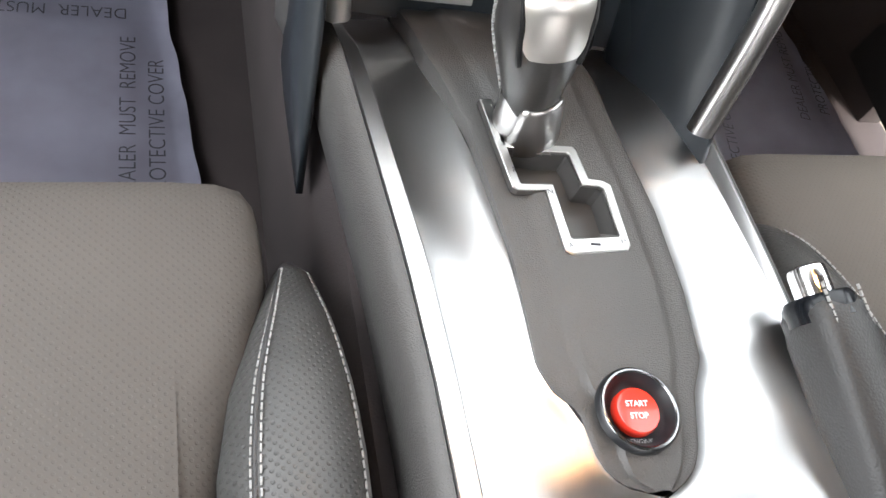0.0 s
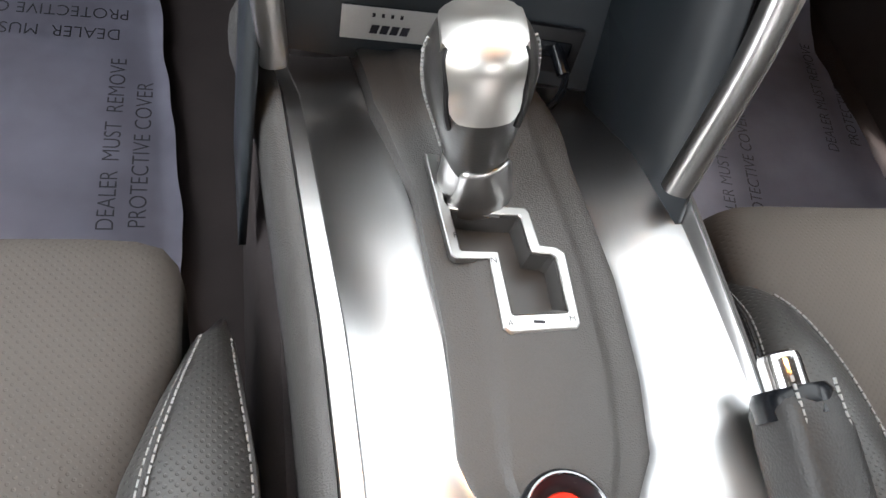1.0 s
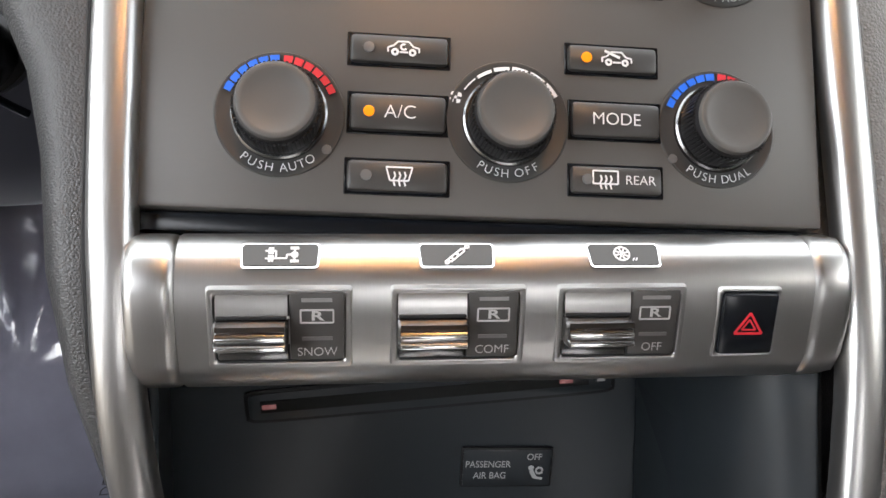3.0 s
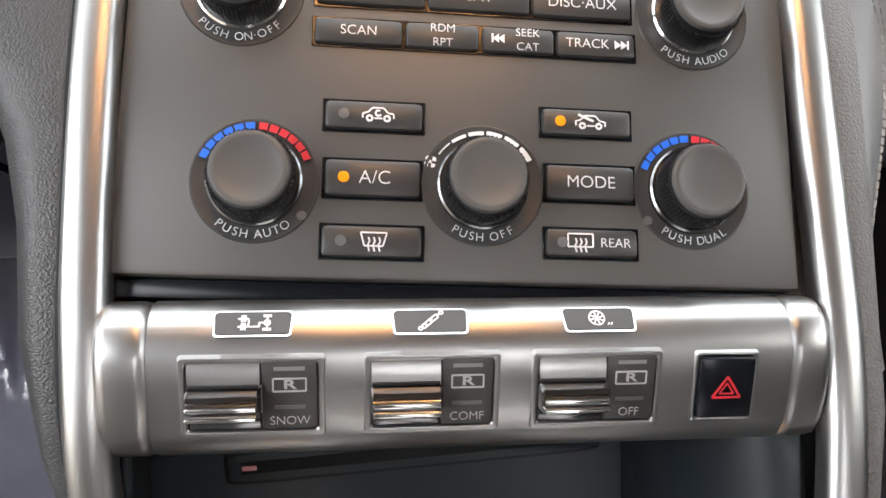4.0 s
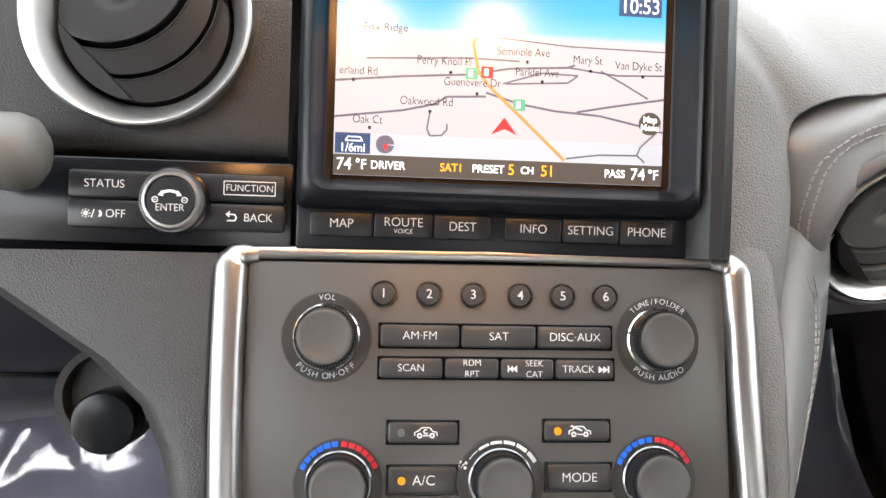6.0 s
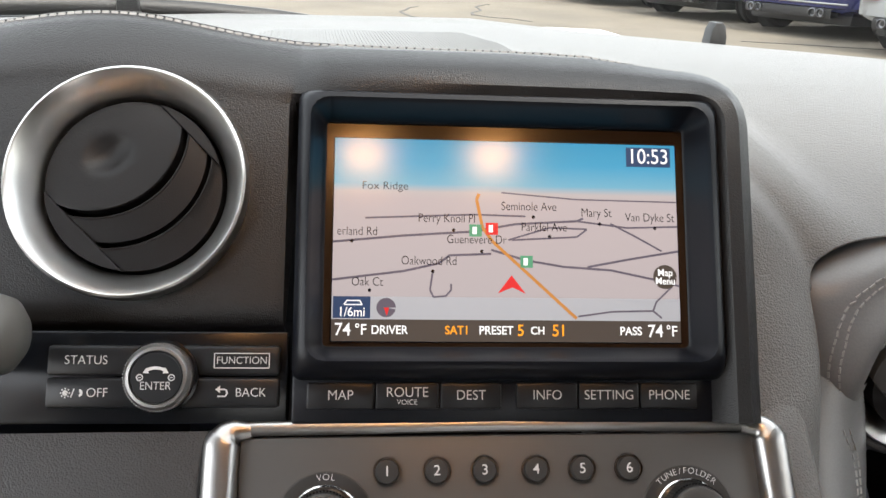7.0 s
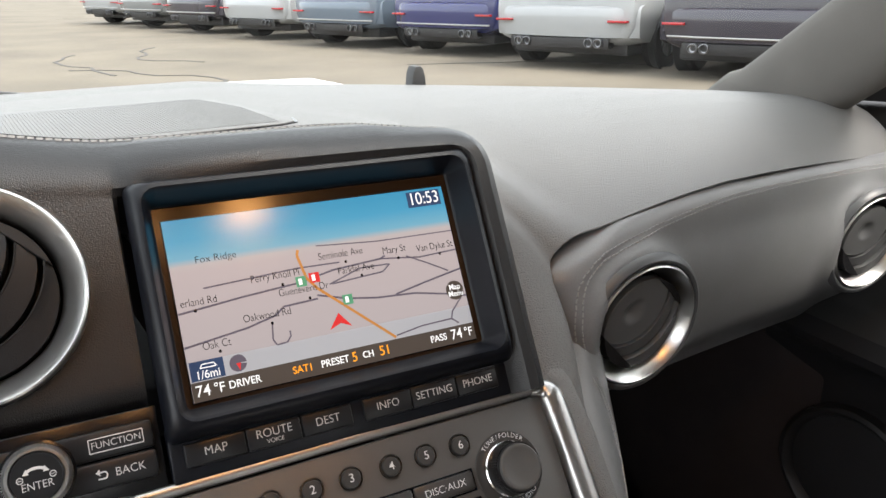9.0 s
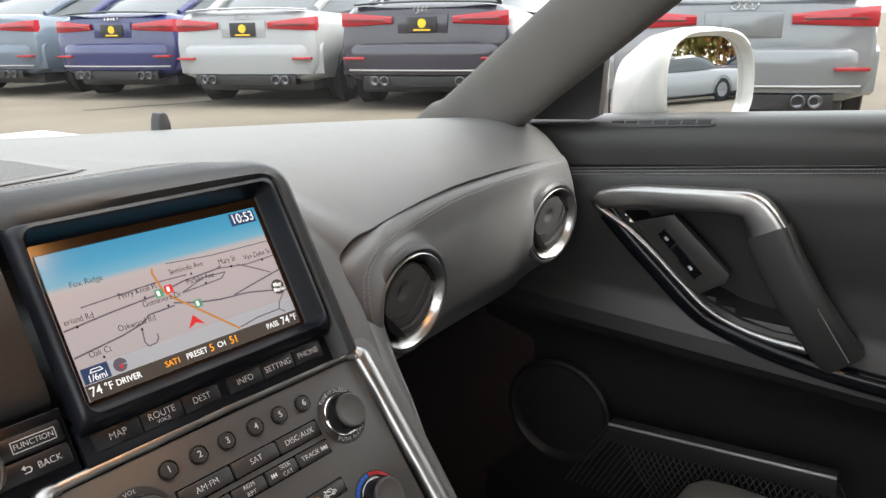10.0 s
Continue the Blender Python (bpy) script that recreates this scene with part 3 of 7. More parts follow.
for s, w in ((0.0044, 0.0007), (0.0022, 0.0005)):
    bm = bmesh.new()
    for q in line([(0.1257 - s, -0.0006 - s * 0.55), (0.1257 + s, -0.0006 - s * 0.55), (0.1257, -0.0006 + s * 0.95), (0.1257 - s, -0.0006 - s * 0.55)], w):
        prism(bm, q, 0, 0.0002, TILT @ pose(0, -0.0022, 0, 90, 0, 0))
    part("symbol", bm, RED, hz2, smooth=False)

# ---- navigation display ----
S = P @ pose(0.0530, 0.0, 0.0, 0, 0, 0) @ pose(0, -0.0015, 0.0972, 6.9, 0.40, 0)
# the upper stack stands a little proud of the panel below it
PROUD = Vector((-0.0516, -0.2526, 0.8791))
S = Matrix.Translation(PROUD) @ Matrix.Scale(0.978, 4) @ Matrix.Translation(-PROUD) @ S
nav = thing("navigation_display", S, "black framed colour navigation screen showing a road map", "screen")
W2, H2 = 0.0770, 0.0447
bm = bmesh.new()
rings = []
for w, h, y, r, foot in ((0.0925, 0.0585, -0.0042, 0.004, -0.0025), (0.0920, 0.0580, -0.0090, 0.004, -0.0020), (0.0905, 0.0572, -0.0135, 0.006, 0.0), (0.0885, 0.0560, -0.0160, 0.008, 0.001), (0.0862, 0.0538, -0.0165, 0.008, 0.001), (0.0848, 0.0522, -0.0140, 0.007, 0.001), (0.0818, 0.0492, 0.0, 0.003, 0.001), (0.0806, 0.0480, 0.0012, 0.002, 0.001)):
    ring = []
    for sx, sz, a0 in ((1, 1, 0), (-1, 1, 90), (-1, -1, 180), (1, -1, 270)):
        for k in range(5):
            a = radians(a0 + k * 22.5)
            ring.append(Vector((sx * (w - r) + r * math.cos(a), y, sz * (h - r) + r * math.sin(a) + (0.004 if sz > 0 else foot))))
    rings.append(ring)
loft(bm, rings, True)
part("bezel", bm, FRAME, nav, "blue-black satin plastic frame")
bm = bmesh.new()
rbox(bm, -0.0812, 0.0812, 0.0026, 0.007, -0.0478, 0.0515, 0.0)
part("glass_border", bm, GLASSEDGE, nav, "dark brown border of the glass")
bm = bmesh.new()
rbox(bm, -W2 - 0.0005, W2 + 0.0005, 0.0022, 0.008, -H2 - 0.0005, H2 + 0.0005, 0.0)
screen = part("screen", bm, GLOSS, nav, "lit colour map display")


def lcd_material():
    """The lit picture's ground: blue sky over a pale plain."""
    m = bpy.data.materials.new("lit map ground")
    m.use_nodes = True
    n, l = m.node_tree.nodes, m.node_tree.links
    p = n["Principled BSDF"]
    co, sep, mr, ramp = n.new("ShaderNodeTexCoord"), n.new("ShaderNodeSeparateXYZ"), n.new("ShaderNodeMapRange"), n.new("ShaderNodeValToRGB")
    l.new(co.outputs["Object"], sep.inputs[0])
    l.new(sep.outputs["Z"], mr.inputs["Value"])
    mr.inputs["From Min"].default_value, mr.inputs["From Max"].default_value = -H2, H2
    e = ramp.color_ramp.elements
    e[0].position, e[0].color = 0.0, (0.56, 0.49, 0.49, 1)
    e[1].position, e[1].color = 1.0, (0.05, 0.36, 0.60, 1)
    for at, c in ((0.70, (0.64, 0.53, 0.52, 1)), (0.735, (0.64, 0.56, 0.54, 1)), (0.775, (0.22, 0.52, 0.68, 1)), (0.88, (0.08, 0.42, 0.66, 1))):
        x = e.new(at)
        x.color = c
    l.new(mr.outputs[0], ramp.inputs[0])
    l.new(ramp.outputs[0], p.inputs["Emission Color"])
    p.inputs["Emission Strength"].default_value = LCD_POWER
    p.inputs["Base Color"].default_value = (0.02, 0.02, 0.02, 1)
    p.inputs["Roughness"].default_value = 0.17
    return m


LCD_POWER = 0.385
LCD = lcd_material()
bm = bmesh.new()
rbox(bm, -W2, W2, 0.0012, 0.0030, -H2, H2, 0)
part("map_ground", bm, LCD, screen)
ROAD = glow("map road grey", (0.13, 0.11, 0.14), 0.3)
ORANGE = glow("map route orange", (0.45, 0.19, 0.05), 0.40)
MAPRED = glow("map red", (0.55, 0.03, 0.03), 0.45)
MAPINK = glow("map ink", (0.01, 0.01, 0.015), 0.1)
MAPWHITE = glow("map white", (0.8, 0.8, 0.8), 0.5)
MAPGREEN = glow("map green", (0.10, 0.30, 0.17), 0.35)
MAPGREY = glow("map grey band", (0.36, 0.36, 0.38), 0.42)
MAPDARK = glow("map status bar", (0.075, 0.06, 0.05), 0.35)
MAPNAVY = glow("map navy", (0.035, 0.06, 0.13), 0.35)
MAPAMBER = glow("map amber", (0.85, 0.32, 0.02), 0.5)


def at(fx, fy):
    """A place on the display from fractions across and down."""
    return (-W2 + 2 * W2 * fx, H2 - 2 * H2 * fy)


def flatmark(shapes, material, depth, name, parent=screen):
    bm = bmesh.new()
    for s in shapes:
        prism(bm, s, 0, 0.00008, pose(0, 0.0012 - depth, 0, 90, 0, 0))
    return part(name, bm, material, parent, smooth=False)


def rect(fx0, fy0, fx1, fy1):
    (a, b), (c, d) = at(fx0, fy0), at(fx1, fy1)
    return [(a, d), (c, d), (c, b), (a, b)]


flatmark([rect(0, 0.785, 1, 0.895)], MAPGREY, 0.0001, "grey_band")
flatmark([rect(0, 0.895, 1, 1.0)], MAPDARK, 0.0001, "status_bar")
for pts, w in (([(0.0, 0.52), (0.20, 0.485), (0.40, 0.46), (0.52, 0.42), (0.70, 0.40), (0.72, 0.385)], 0.0010), ([(0.09, 0.40), (0.40, 0.375), (0.55, 0.38)], 0.0008),
               ([(0.48, 0.262), (0.70, 0.29), (1.0, 0.295)], 0.0006), ([(0.50, 0.50), (0.62, 0.435), (0.73, 0.44), (0.70, 0.48), (0.51, 0.50)], 0.0008),
               ([(0.0, 0.705), (0.20, 0.66), (0.30, 0.62), (0.33, 0.58), (0.45, 0.57)], 0.0010), ([(0.45, 0.55), (0.55, 0.60), (0.66, 0.63), (0.80, 0.645), (0.93, 0.69), (1.0, 0.72)], 0.0010),
               ([(0.73, 0.63), (0.85, 0.59), (1.0, 0.545)], 0.0010), ([(0.80, 0.41), (0.87, 0.47), (0.95, 0.545)], 0.0008), ([(0.70, 0.40), (0.85, 0.43), (1.0, 0.42)], 0.0008),
               ([(0.283, 0.66), (0.275, 0.75), (0.285, 0.785), (0.32, 0.78), (0.335, 0.75), (0.335, 0.72)], 0.0008), ([(0.70, 0.875), (0.80, 0.85), (0.92, 0.845), (0.93, 0.80), (0.98, 0.72)], 0.0008), ([(0.92, 0.845), (0.945, 0.88)], 0.0008)):
    flatmark(line([at(a, b) for a, b in pts], w), ROAD, 0.0002, "map_road")
flatmark(line([at(a, b) for a, b in ((0.415, 0.27), (0.408, 0.30), (0.425, 0.44), (0.455, 0.51), (0.695, 0.885))], 0.0014), ORANGE, 0.0003, "map_route")
flatmark([[at(0.468, 0.765), at(0.51, 0.735), at(0.548, 0.765), at(0.508, 0.675)]], MAPRED, 0.0005, "position_arrow")
for fx, fy, material in ((0.405, 0.455, MAPGREEN), (0.552, 0.607, MAPGREEN), (0.452, 0.445, MAPRED)):
    flatmark([rect(fx - 0.018, fy - 0.03, fx + 0.018, fy + 0.03)], material, 0.0003, "map_sign")
    flatmark([rect(fx - 0.009, fy - 0.018, fx + 0.003, fy + 0.018)], MAPWHITE, 0.0004, "map_sign_mark")
for fx, fy in ((0.053, 0.515), (0.342, 0.455), (0.573, 0.383), (0.768, 0.413), (0.932, 0.43), (0.62, 0.48), (0.423, 0.558), (0.283, 0.66), (0.105, 0.755)):
    c = at(fx, fy)
    flatmark([band(c, 0.0, 0.0008, 0, 340, 10)], MAPINK, 0.0004, "map_dot")


def say(words, fx, fy, size, material=MAPINK, bold=0.0, wide=0.92, align="CENTER"):
    x, z = at(fx, fy)
    return text(words, size, pose(x, 0.0012 - 0.0006, z, 90, 0, 0), material, screen, "map_lettering", align, bold, wide)


for w, fx, fy, s, wd in (("Fox Ridge", 0.145, 0.240, 0.0050, 1.02), ("Seminole Ave", 0.560, 0.332, 0.0055, 0.82), ("Perry Knoll Pl", 0.322, 0.398, 0.0055, 0.82), ("Mary St", 0.758, 0.358, 0.0055, 0.82), ("Van Dyke St", 0.917, 0.378, 0.0055, 0.82),
                         ("Parkfel Ave", 0.604, 0.435, 0.0055, 0.82), ("erland Rd", 0.068, 0.468, 0.0055, 0.82), ("Guenevere Dr", 0.408, 0.502, 0.0055, 0.82), ("Oakwood Rd", 0.272, 0.610, 0.0055, 0.82), ("Oak Ct", 0.098, 0.715, 0.0055, 0.82)):
    say(w, fx, fy, s, wide=wd)
flatmark([rect(0.852, 0.015, 0.985, 0.115)], MAPNAVY, 0.0002, "clock_badge")
say("10:53", 0.918, 0.065, 0.0098, MAPWHITE, 0.0001, 0.88)
flatmark([rect(0.004, 0.785, 0.108, 0.89)], MAPNAVY, 0.0002, "scale_badge")
say("1/6mi", 0.056, 0.862, 0.0056, MAPWHITE, 0.0001)
flatmark(line([at(0.035, 0.825), at(0.042, 0.805), at(0.078, 0.805), at(0.085, 0.825), at(0.035, 0.825)], 0.0005), MAPWHITE, 0.0003, "scale_symbol")
c = at(0.152, 0.838)
flatmark([band(c, 0.0, 0.0042, 0, 350, 20)], ROAD, 0.0002, "compass")
flatmark([[(c[0] - 0.001, c[1]), (c[0] + 0.0004, c[1] - 0.0036), (c[0] + 0.0013, c[1])]], MAPRED, 0.0003, "compass_needle")
c = at(0.958, 0.675)
flatmark([band(c, 0.0, 0.0054, 0, 350, 24)], MAPDARK, 0.0003, "map_menu_badge")
say("Map", 0.958, 0.655, 0.0044, MAPWHITE, 0.0001)
say("Menu", 0.958, 0.697, 0.0044, MAPWHITE, 0.0001)
for w, fx, s, material in (("74", 0.032, 0.0078, MAPWHITE), ("°F", 0.082, 0.0066, MAPWHITE), ("DRIVER", 0.162, 0.0052, MAPWHITE), ("SAT1", 0.352, 0.0052, MAPAMBER), ("PRESET", 0.463, 0.0052, MAPWHITE), ("5", 0.533, 0.0070, MAPAMBER), ("CH", 0.582, 0.0048, MAPWHITE), ("51", 0.644, 0.0072, MAPAMBER), ("PASS", 0.852, 0.0052, MAPWHITE), ("74", 0.924, 0.0078, MAPWHITE), ("°F", 0.972, 0.0066, MAPWHITE)):
    say(w, fx, 0.947, s, material, 0.00012)
# six keys below the screen
for x0, x1, w in ((-0.0843, -0.0559, "MAP"), (-0.0553, -0.0286, "ROUTE"), (-0.0278, -0.0016, "DEST"), (0.0049, 0.0317, "INFO"), (0.0321, 0.0588, "SETTING"), (0.0594, 0.0849, "PHONE")):
    x0, x1 = x0 * 0.985 - 0.003, x1 * 0.985 - 0.003
    bm = bmesh.new()
    rbox(bm, x0, x1, -0.0060, 0.004, -0.0730, -0.0620, 0.0010)
    b = part("button", bm, KEY, nav)
    text(w, 0.0058, pose((x0 + x1) / 2, -0.0061, -0.0672 if w != "ROUTE" else -0.0660, 90, 0, 0), WHITE, b, wide=0.95)
    if w == "ROUTE":
        text("VOICE", 0.0030, pose((x0 + x1) / 2, -0.0061, -0.0700, 90, 0, 0), WHITE, b)
bm = bmesh.new()
rbox(bm, -0.0925, 0.0925, -0.0040, 0.004, -0.0790, -0.0530, 0.0015)
part("key_panel", bm, FRAME, nav)

# ---- rotary control beside the screen ----
cluster = thing("menu_control_cluster", S @ pose(-0.0008, 0, 0.001), "gloss black menu control panel with a knurled rotary knob", "control panel")
bm = bmesh.new()
rbox(bm, -0.262, -0.0935, -0.0015, 0.006, -0.0800, -0.0420, 0.001)
part("panel", bm, GLOSS, cluster)
for x0, x1, z0, z1, w in ((-0.1905, -0.1440, -0.0602, -0.0478, "STATUS"), (-0.1905, -0.1440, -0.0733, -0.0610, "OFF"), (-0.1435, -0.0966, -0.0602, -0.0478, "FUNCTION"), (-0.1435, -0.0966, -0.0733, -0.0610, "BACK")):
    bm = bmesh.new()
    rbox(bm, x0, x1, -0.0042, 0.004, z0, z1, 0.0016)
    b = part("button", bm, KEY, cluster)
    cx = -0.1748 if x0 < -0.16 else -0.1122
    cz = (z0 + z1) / 2
    text(w, 0.0052 if w != "FUNCTION" else 0.0043, pose(cx + (0.005 if w == "OFF" else 0.004 if w == "BACK" else 0), -0.0043, cz, 90, 0, 0), WHITE, b, wide=0.95)
    if w == "FUNCTION":
        icon(b, line([(cx - 0.0112, cz - 0.003), (cx + 0.0112, cz - 0.003), (cx + 0.0112, cz + 0.003), (cx - 0.0112, cz + 0.003), (cx - 0.0112, cz - 0.003)], 0.0004), -0.0043)
    elif w == "BACK":
        icon(b, line([(cx - 0.0095, cz + 0.0014), (cx - 0.0062, cz + 0.0014), (cx - 0.0055, cz), (cx - 0.0062, cz - 0.0014), (cx - 0.0095, cz - 0.0014)], 0.0006) + [tri(cx - 0.0085, cz + 0.0014, -0.0018, 0.003)], -0.0043)
    elif w == "OFF":
        icon(b, [band((cx - 0.0075, cz), 0.0, 0.0011, 0, 340, 10), band((cx - 0.0022, cz), 0.0006, 0.0016, -80, 80, 8), bar(cx - 0.0052, cz - 0.0018, cx - 0.004, cz + 0.0018, 0.0004)] + [bar(cx - 0.0075 + 0.0015 * math.cos(a), cz + 0.0015 * math.sin(a), cx - 0.0075 + 0.002 * math.cos(a), cz + 0.002 * math.sin(a), 0.0005) for a in [k * math.pi / 4 for k in range(8)]], -0.0043)
K = pose(-0.1443, 0, -0.0606, 90, 0, 0)
bm = bmesh.new()
lathe(bm, [(0.0150, 0.002), (0.0150, 0.006), (0.0138, 0.0063)], K, 56)
part("knob_seat", bm, GLOSS, cluster)
bm = bmesh.new()
lathe(bm, [(0.0134, 0.004), (0.0134, 0.0098), (0.0130, 0.0118), (0.0120, 0.0130), (0.0108, 0.0131), (0.0104, 0.0120)], K, 72)
ringk = part("knob_ring", bm, SATIN, cluster, "knurled satin metal ring")
bm = bmesh.new()
for i in range(72):
    rbox(bm, -0.0003, 0.0003, -0.0003, 0.0004, 0.0055, 0.0108, 0, m=K @ pose(0, 0, 0, 0, 0, i * 5) @ pose(0, 0.0134, 0))
part("rib", bm, SATIN, ringk)
bm = bmesh.new()
lathe(bm, [(0.0106, 0.008), (0.0104, 0.0124), (0.0098, 0.0130), (0, 0.0131)], K, 48)
cap = part("enter_button", bm, KEY, cluster)
text("ENTER", 0.0046, pose(-0.1443, -0.0133, -0.0640, 90, 0, 0), WHITE, cap, wide=0.9)
icon(cap, [band((-0.1443, -0.0640), 0.0066, 0.0078, 62, 118, 8), [(-0.1494, -0.0588), (-0.1470, -0.0590), (-0.1478, -0.0565)], [(-0.1416, -0.0590), (-0.1392, -0.0588), (-0.1408, -0.0565)], band((-0.1505, -0.0606), 0.0010, 0.0014, 0, 350, 10), band((-0.1381, -0.0606), 0.0010, 0.0014, 0, 350, 10), bar(-0.1511, -0.0606, -0.1499, -0.0606, 0.0003), bar(-0.1387, -0.0606, -0.1375, -0.0606, 0.0003)], -0.0133)


# ---- round air vents ----
def vent(m, R, label, group, spin=0.0, collar=False):
    """A metal cone ring round a barrel; between two chords lie a dimpled flap and two curved louvres; local z points to the room."""
    v = thing("air_vent", m @ pose(0, 0, 0, 0, 0, spin), label, "air vent", group)
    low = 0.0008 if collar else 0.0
    # flap and louvres inside a collar take the lightened colour
    skinned = LIFTEDVENT if collar else VENTBLACK
    lift = 0.0080 if collar else 0.0
    bm = bmesh.new()
    lathe(bm, [(R * 1.0, -0.008), (R * 1.0, 0.0022), (R * 0.985, 0.0044), (R * 0.965, 0.0050), (R * 0.945, 0.0042), (R * 0.88, -0.0012), (R * 0.80, -0.0078), (R * 0.775, -0.0110), (R * 0.76, -0.016)], pose(0, 0, low), 72)
    part("ring", bm, RING, v, "satin silver ring")
    if collar:
        bm = bmesh.new()
        lathe(bm, [(R * 0.985, -0.010), (R * 0.988, 0.0), (R * 1.0, 0.0032), (R * 1.03, 0.0050), (R * 1.07, 0.0052), (R * 1.12, 0.0036), (R * 1.16, 0.0)], Matrix(), 64)
        part("collar", bm, NAPPA, v, "padded black leather collar")
    bm = bmesh.new()
    lathe(bm, [(R * 0.77, -0.012), (R * 0.75, -0.022), (R * 0.70, -0.032), (0, -0.034)], pose(0, 0, low), 56)
    part("barrel", bm, VENTBLACK, v)
    c, q = math.sqrt(0.5), R

    def edge(s, k):
        """How far along the louvre direction boundary k lies, at s across it; in radii of the vent."""
        (cx, cy), r = (((-0.35, 0.5), 0.735), ((-0.35, 0.5), 0.790), ((-0.20, 0.30), 0.800), ((-0.20, 0.30), 0.850))[k]
        cs, ct = (cx + cy) * c, (cx - cy) * c
        return ct + math.sqrt(max(0.0, r * r - (s - cs) ** 2))

    def place(s, t, z):
        return Vector(((s + t) * c * q, (s - t) * c * q, z * q + low + lift))

    lo, hi = -0.565, 0.635
    ss = [lo + (hi - lo) * i / 26 for i in range(27)]

    def rim(s):
        return math.sqrt(max(0.0, 0.742 ** 2 - s * s))

    # flap with a thumb dimple
    bm = bmesh.new()
    rows = []
    for i, s in enumerate(ss):
        t0, t1 = -rim(s), min(edge(s, 0), rim(s))
        row = [place(s, t0, -0.30), place(s, t0, -0.155)]
        for j in range(15):
            f = j / 14
            t = t0 + 0.01 + (t1 - t0 - 0.022) * f
            x, y = (s + t) * c, (s - t) * c
            u, w = ((x + 0.23) * 0.8 + (y - 0.27) * 0.6) / 0.215, ((y - 0.27) * 0.8 - (x + 0.23) * 0.6) / 0.155
            d = math.hypot(u, w)
            z = -0.150 + 0.035 * f - 0.015 * abs(2 * i / 26 - 1) ** 4
            if d < 1:
                z -= 0.085 * (1 - d * d)
            row.append(place(s, t, z))
        row += [place(s, t1 - 0.004, -0.122), place(s, t1, -0.14), place(s, t1, -0.34)]
        rows.append(row)
    loft(bm, rows)
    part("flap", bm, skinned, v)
    for k, (e0, e1) in enumerate(((1, 2), (3, None))):
        bm = bmesh.new()
        rows = []
        for s in ss:
            t0 = min(edge(s, e0), rim(s) - 0.004)
            t1 = rim(s) if e1 is None else min(edge(s, e1), rim(s))
            t1 = max(t1, t0 + 0.004)
            rows.append([place(s, t0, -0.36), place(s, t0, -0.130), place(s, t0 + min(0.006, (t1 - t0) * 0.2), -0.118), place(s, t0 + min(0.016, (t1 - t0) * 0.4), -0.118), place(s, t0 + min(0.024, (t1 - t0) * 0.6), -0.128), place(s, (t0 + t1) / 2, -0.150), place(s, t1 - 0.003, -0.172), place(s, t1, -0.185), place(s, t1, -0.36)])
        loft(bm, rows)
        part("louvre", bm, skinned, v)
    for sgn, lim in ((-1, lo - 0.006), (1, hi + 0.006)):
        bm = bmesh.new()
        half = math.sqrt(0.742 ** 2 - lim ** 2)
        a0 = math.atan2(half, abs(lim))
        pts = [(0.742 * math.cos(a0 - 2 * a0 * i / 12) * sgn, 0.742 * math.sin(a0 - 2 * a0 * i / 12)) for i in range(13)]
        prism(bm, [((s + t) * c * q, (s - t) * c * q) for s, t in pts], low - 0.3 * q, low + lift - 0.128 * q, None, 0.0004, 1)
        part("side_plate", bm, VENTBLACK, v, smooth=False)
    return v


vent(S @ pose(-0.1625, -0.0055, 0.0215, 90, 0, 0), 0.0500, "large round dashboard vent with a satin silver ring", "dashboard vents")
# ---- dashboard ----
dash = thing("dashboard", CAR, "black soft-touch dashboard with stitched leather pads", "dashboard", kind="structure")

# upper pad: swells behind the lip, falls towards door and windscreen, and runs down beside the stack
bm = bmesh.new()


def ws_y(X):
    """Where the pad ends under the windscreen."""
    return 0.585 - 0.86 * max(0.0, abs(X) - 0.12) ** 1.45


def lip(X):
    """Rear edge of the pad."""
    u = max(0.0, min(1.0, (X - 0.205) / 0.40))
    return 0.052 + 0.022 * u, 0.7655 + 0.0045 * math.sin(math.pi * u) - 0.0135 * u ** 1.5 - 0.009 * max(0.0, 1 - u / 0.35) ** 1.5


def top_z(X, f):
    ly, lz = lip(X)
    crown = 0.8075 - 0.10 * max(0, abs(X) - 0.38) ** 1.6
    end = 0.802 - 0.02 * abs(X)
    bulge = 1 - (1 - min(1, f / 0.45)) ** 2.6
    z = lz + (crown - lz) * bulge
    if f > 0.45:
        z += (end - crown) * ((f - 0.45) / 0.55) ** 1.5
    return z


def leg_y(X, z):
    """The plane of the pad's leg beside the stack."""
    return 0.588 * (z - 0.68) / 0.809 - 0.0958 * X + 0.0115


def left_edge(z):
    """Where the pad's leg ends and the passenger fascia begins."""
    u = max(0.0, min(1.0, (z - 0.640) / 0.080))
    return 0.145 + 0.0155 * u * u * (3 - 2 * u)


FS = [0, 0.015, 0.04, 0.08, 0.14, 0.22, 0.32, 0.45, 0.6, 0.75, 0.9, 1.0]
rows = []
for X in (-0.72, -0.6, -0.45, -0.3, -0.15, 0.0, 0.06, 0.100):
    row = [Vector((X, 0.150 + (ws_y(X) - 0.150) * f, max(top_z(X, f), min(0.8066, 0.797 + f * 0.048)))) for f in FS]
    row.insert(0, Vector((X, 0.153, 0.780)))
    row.append(Vector((X, ws_y(X) + 0.01, row[-1].z - 0.05)))
    rows.append(row)
loft(bm, rows)
inner = rows[-1][1:-1]
EDGEF = (0.0, 0.012, 0.03, 0.06, 0.10, 0.15, 0.22, 0.30, 0.40, 0.52, 0.65, 0.78, 0.9, 1.0)
rows = []


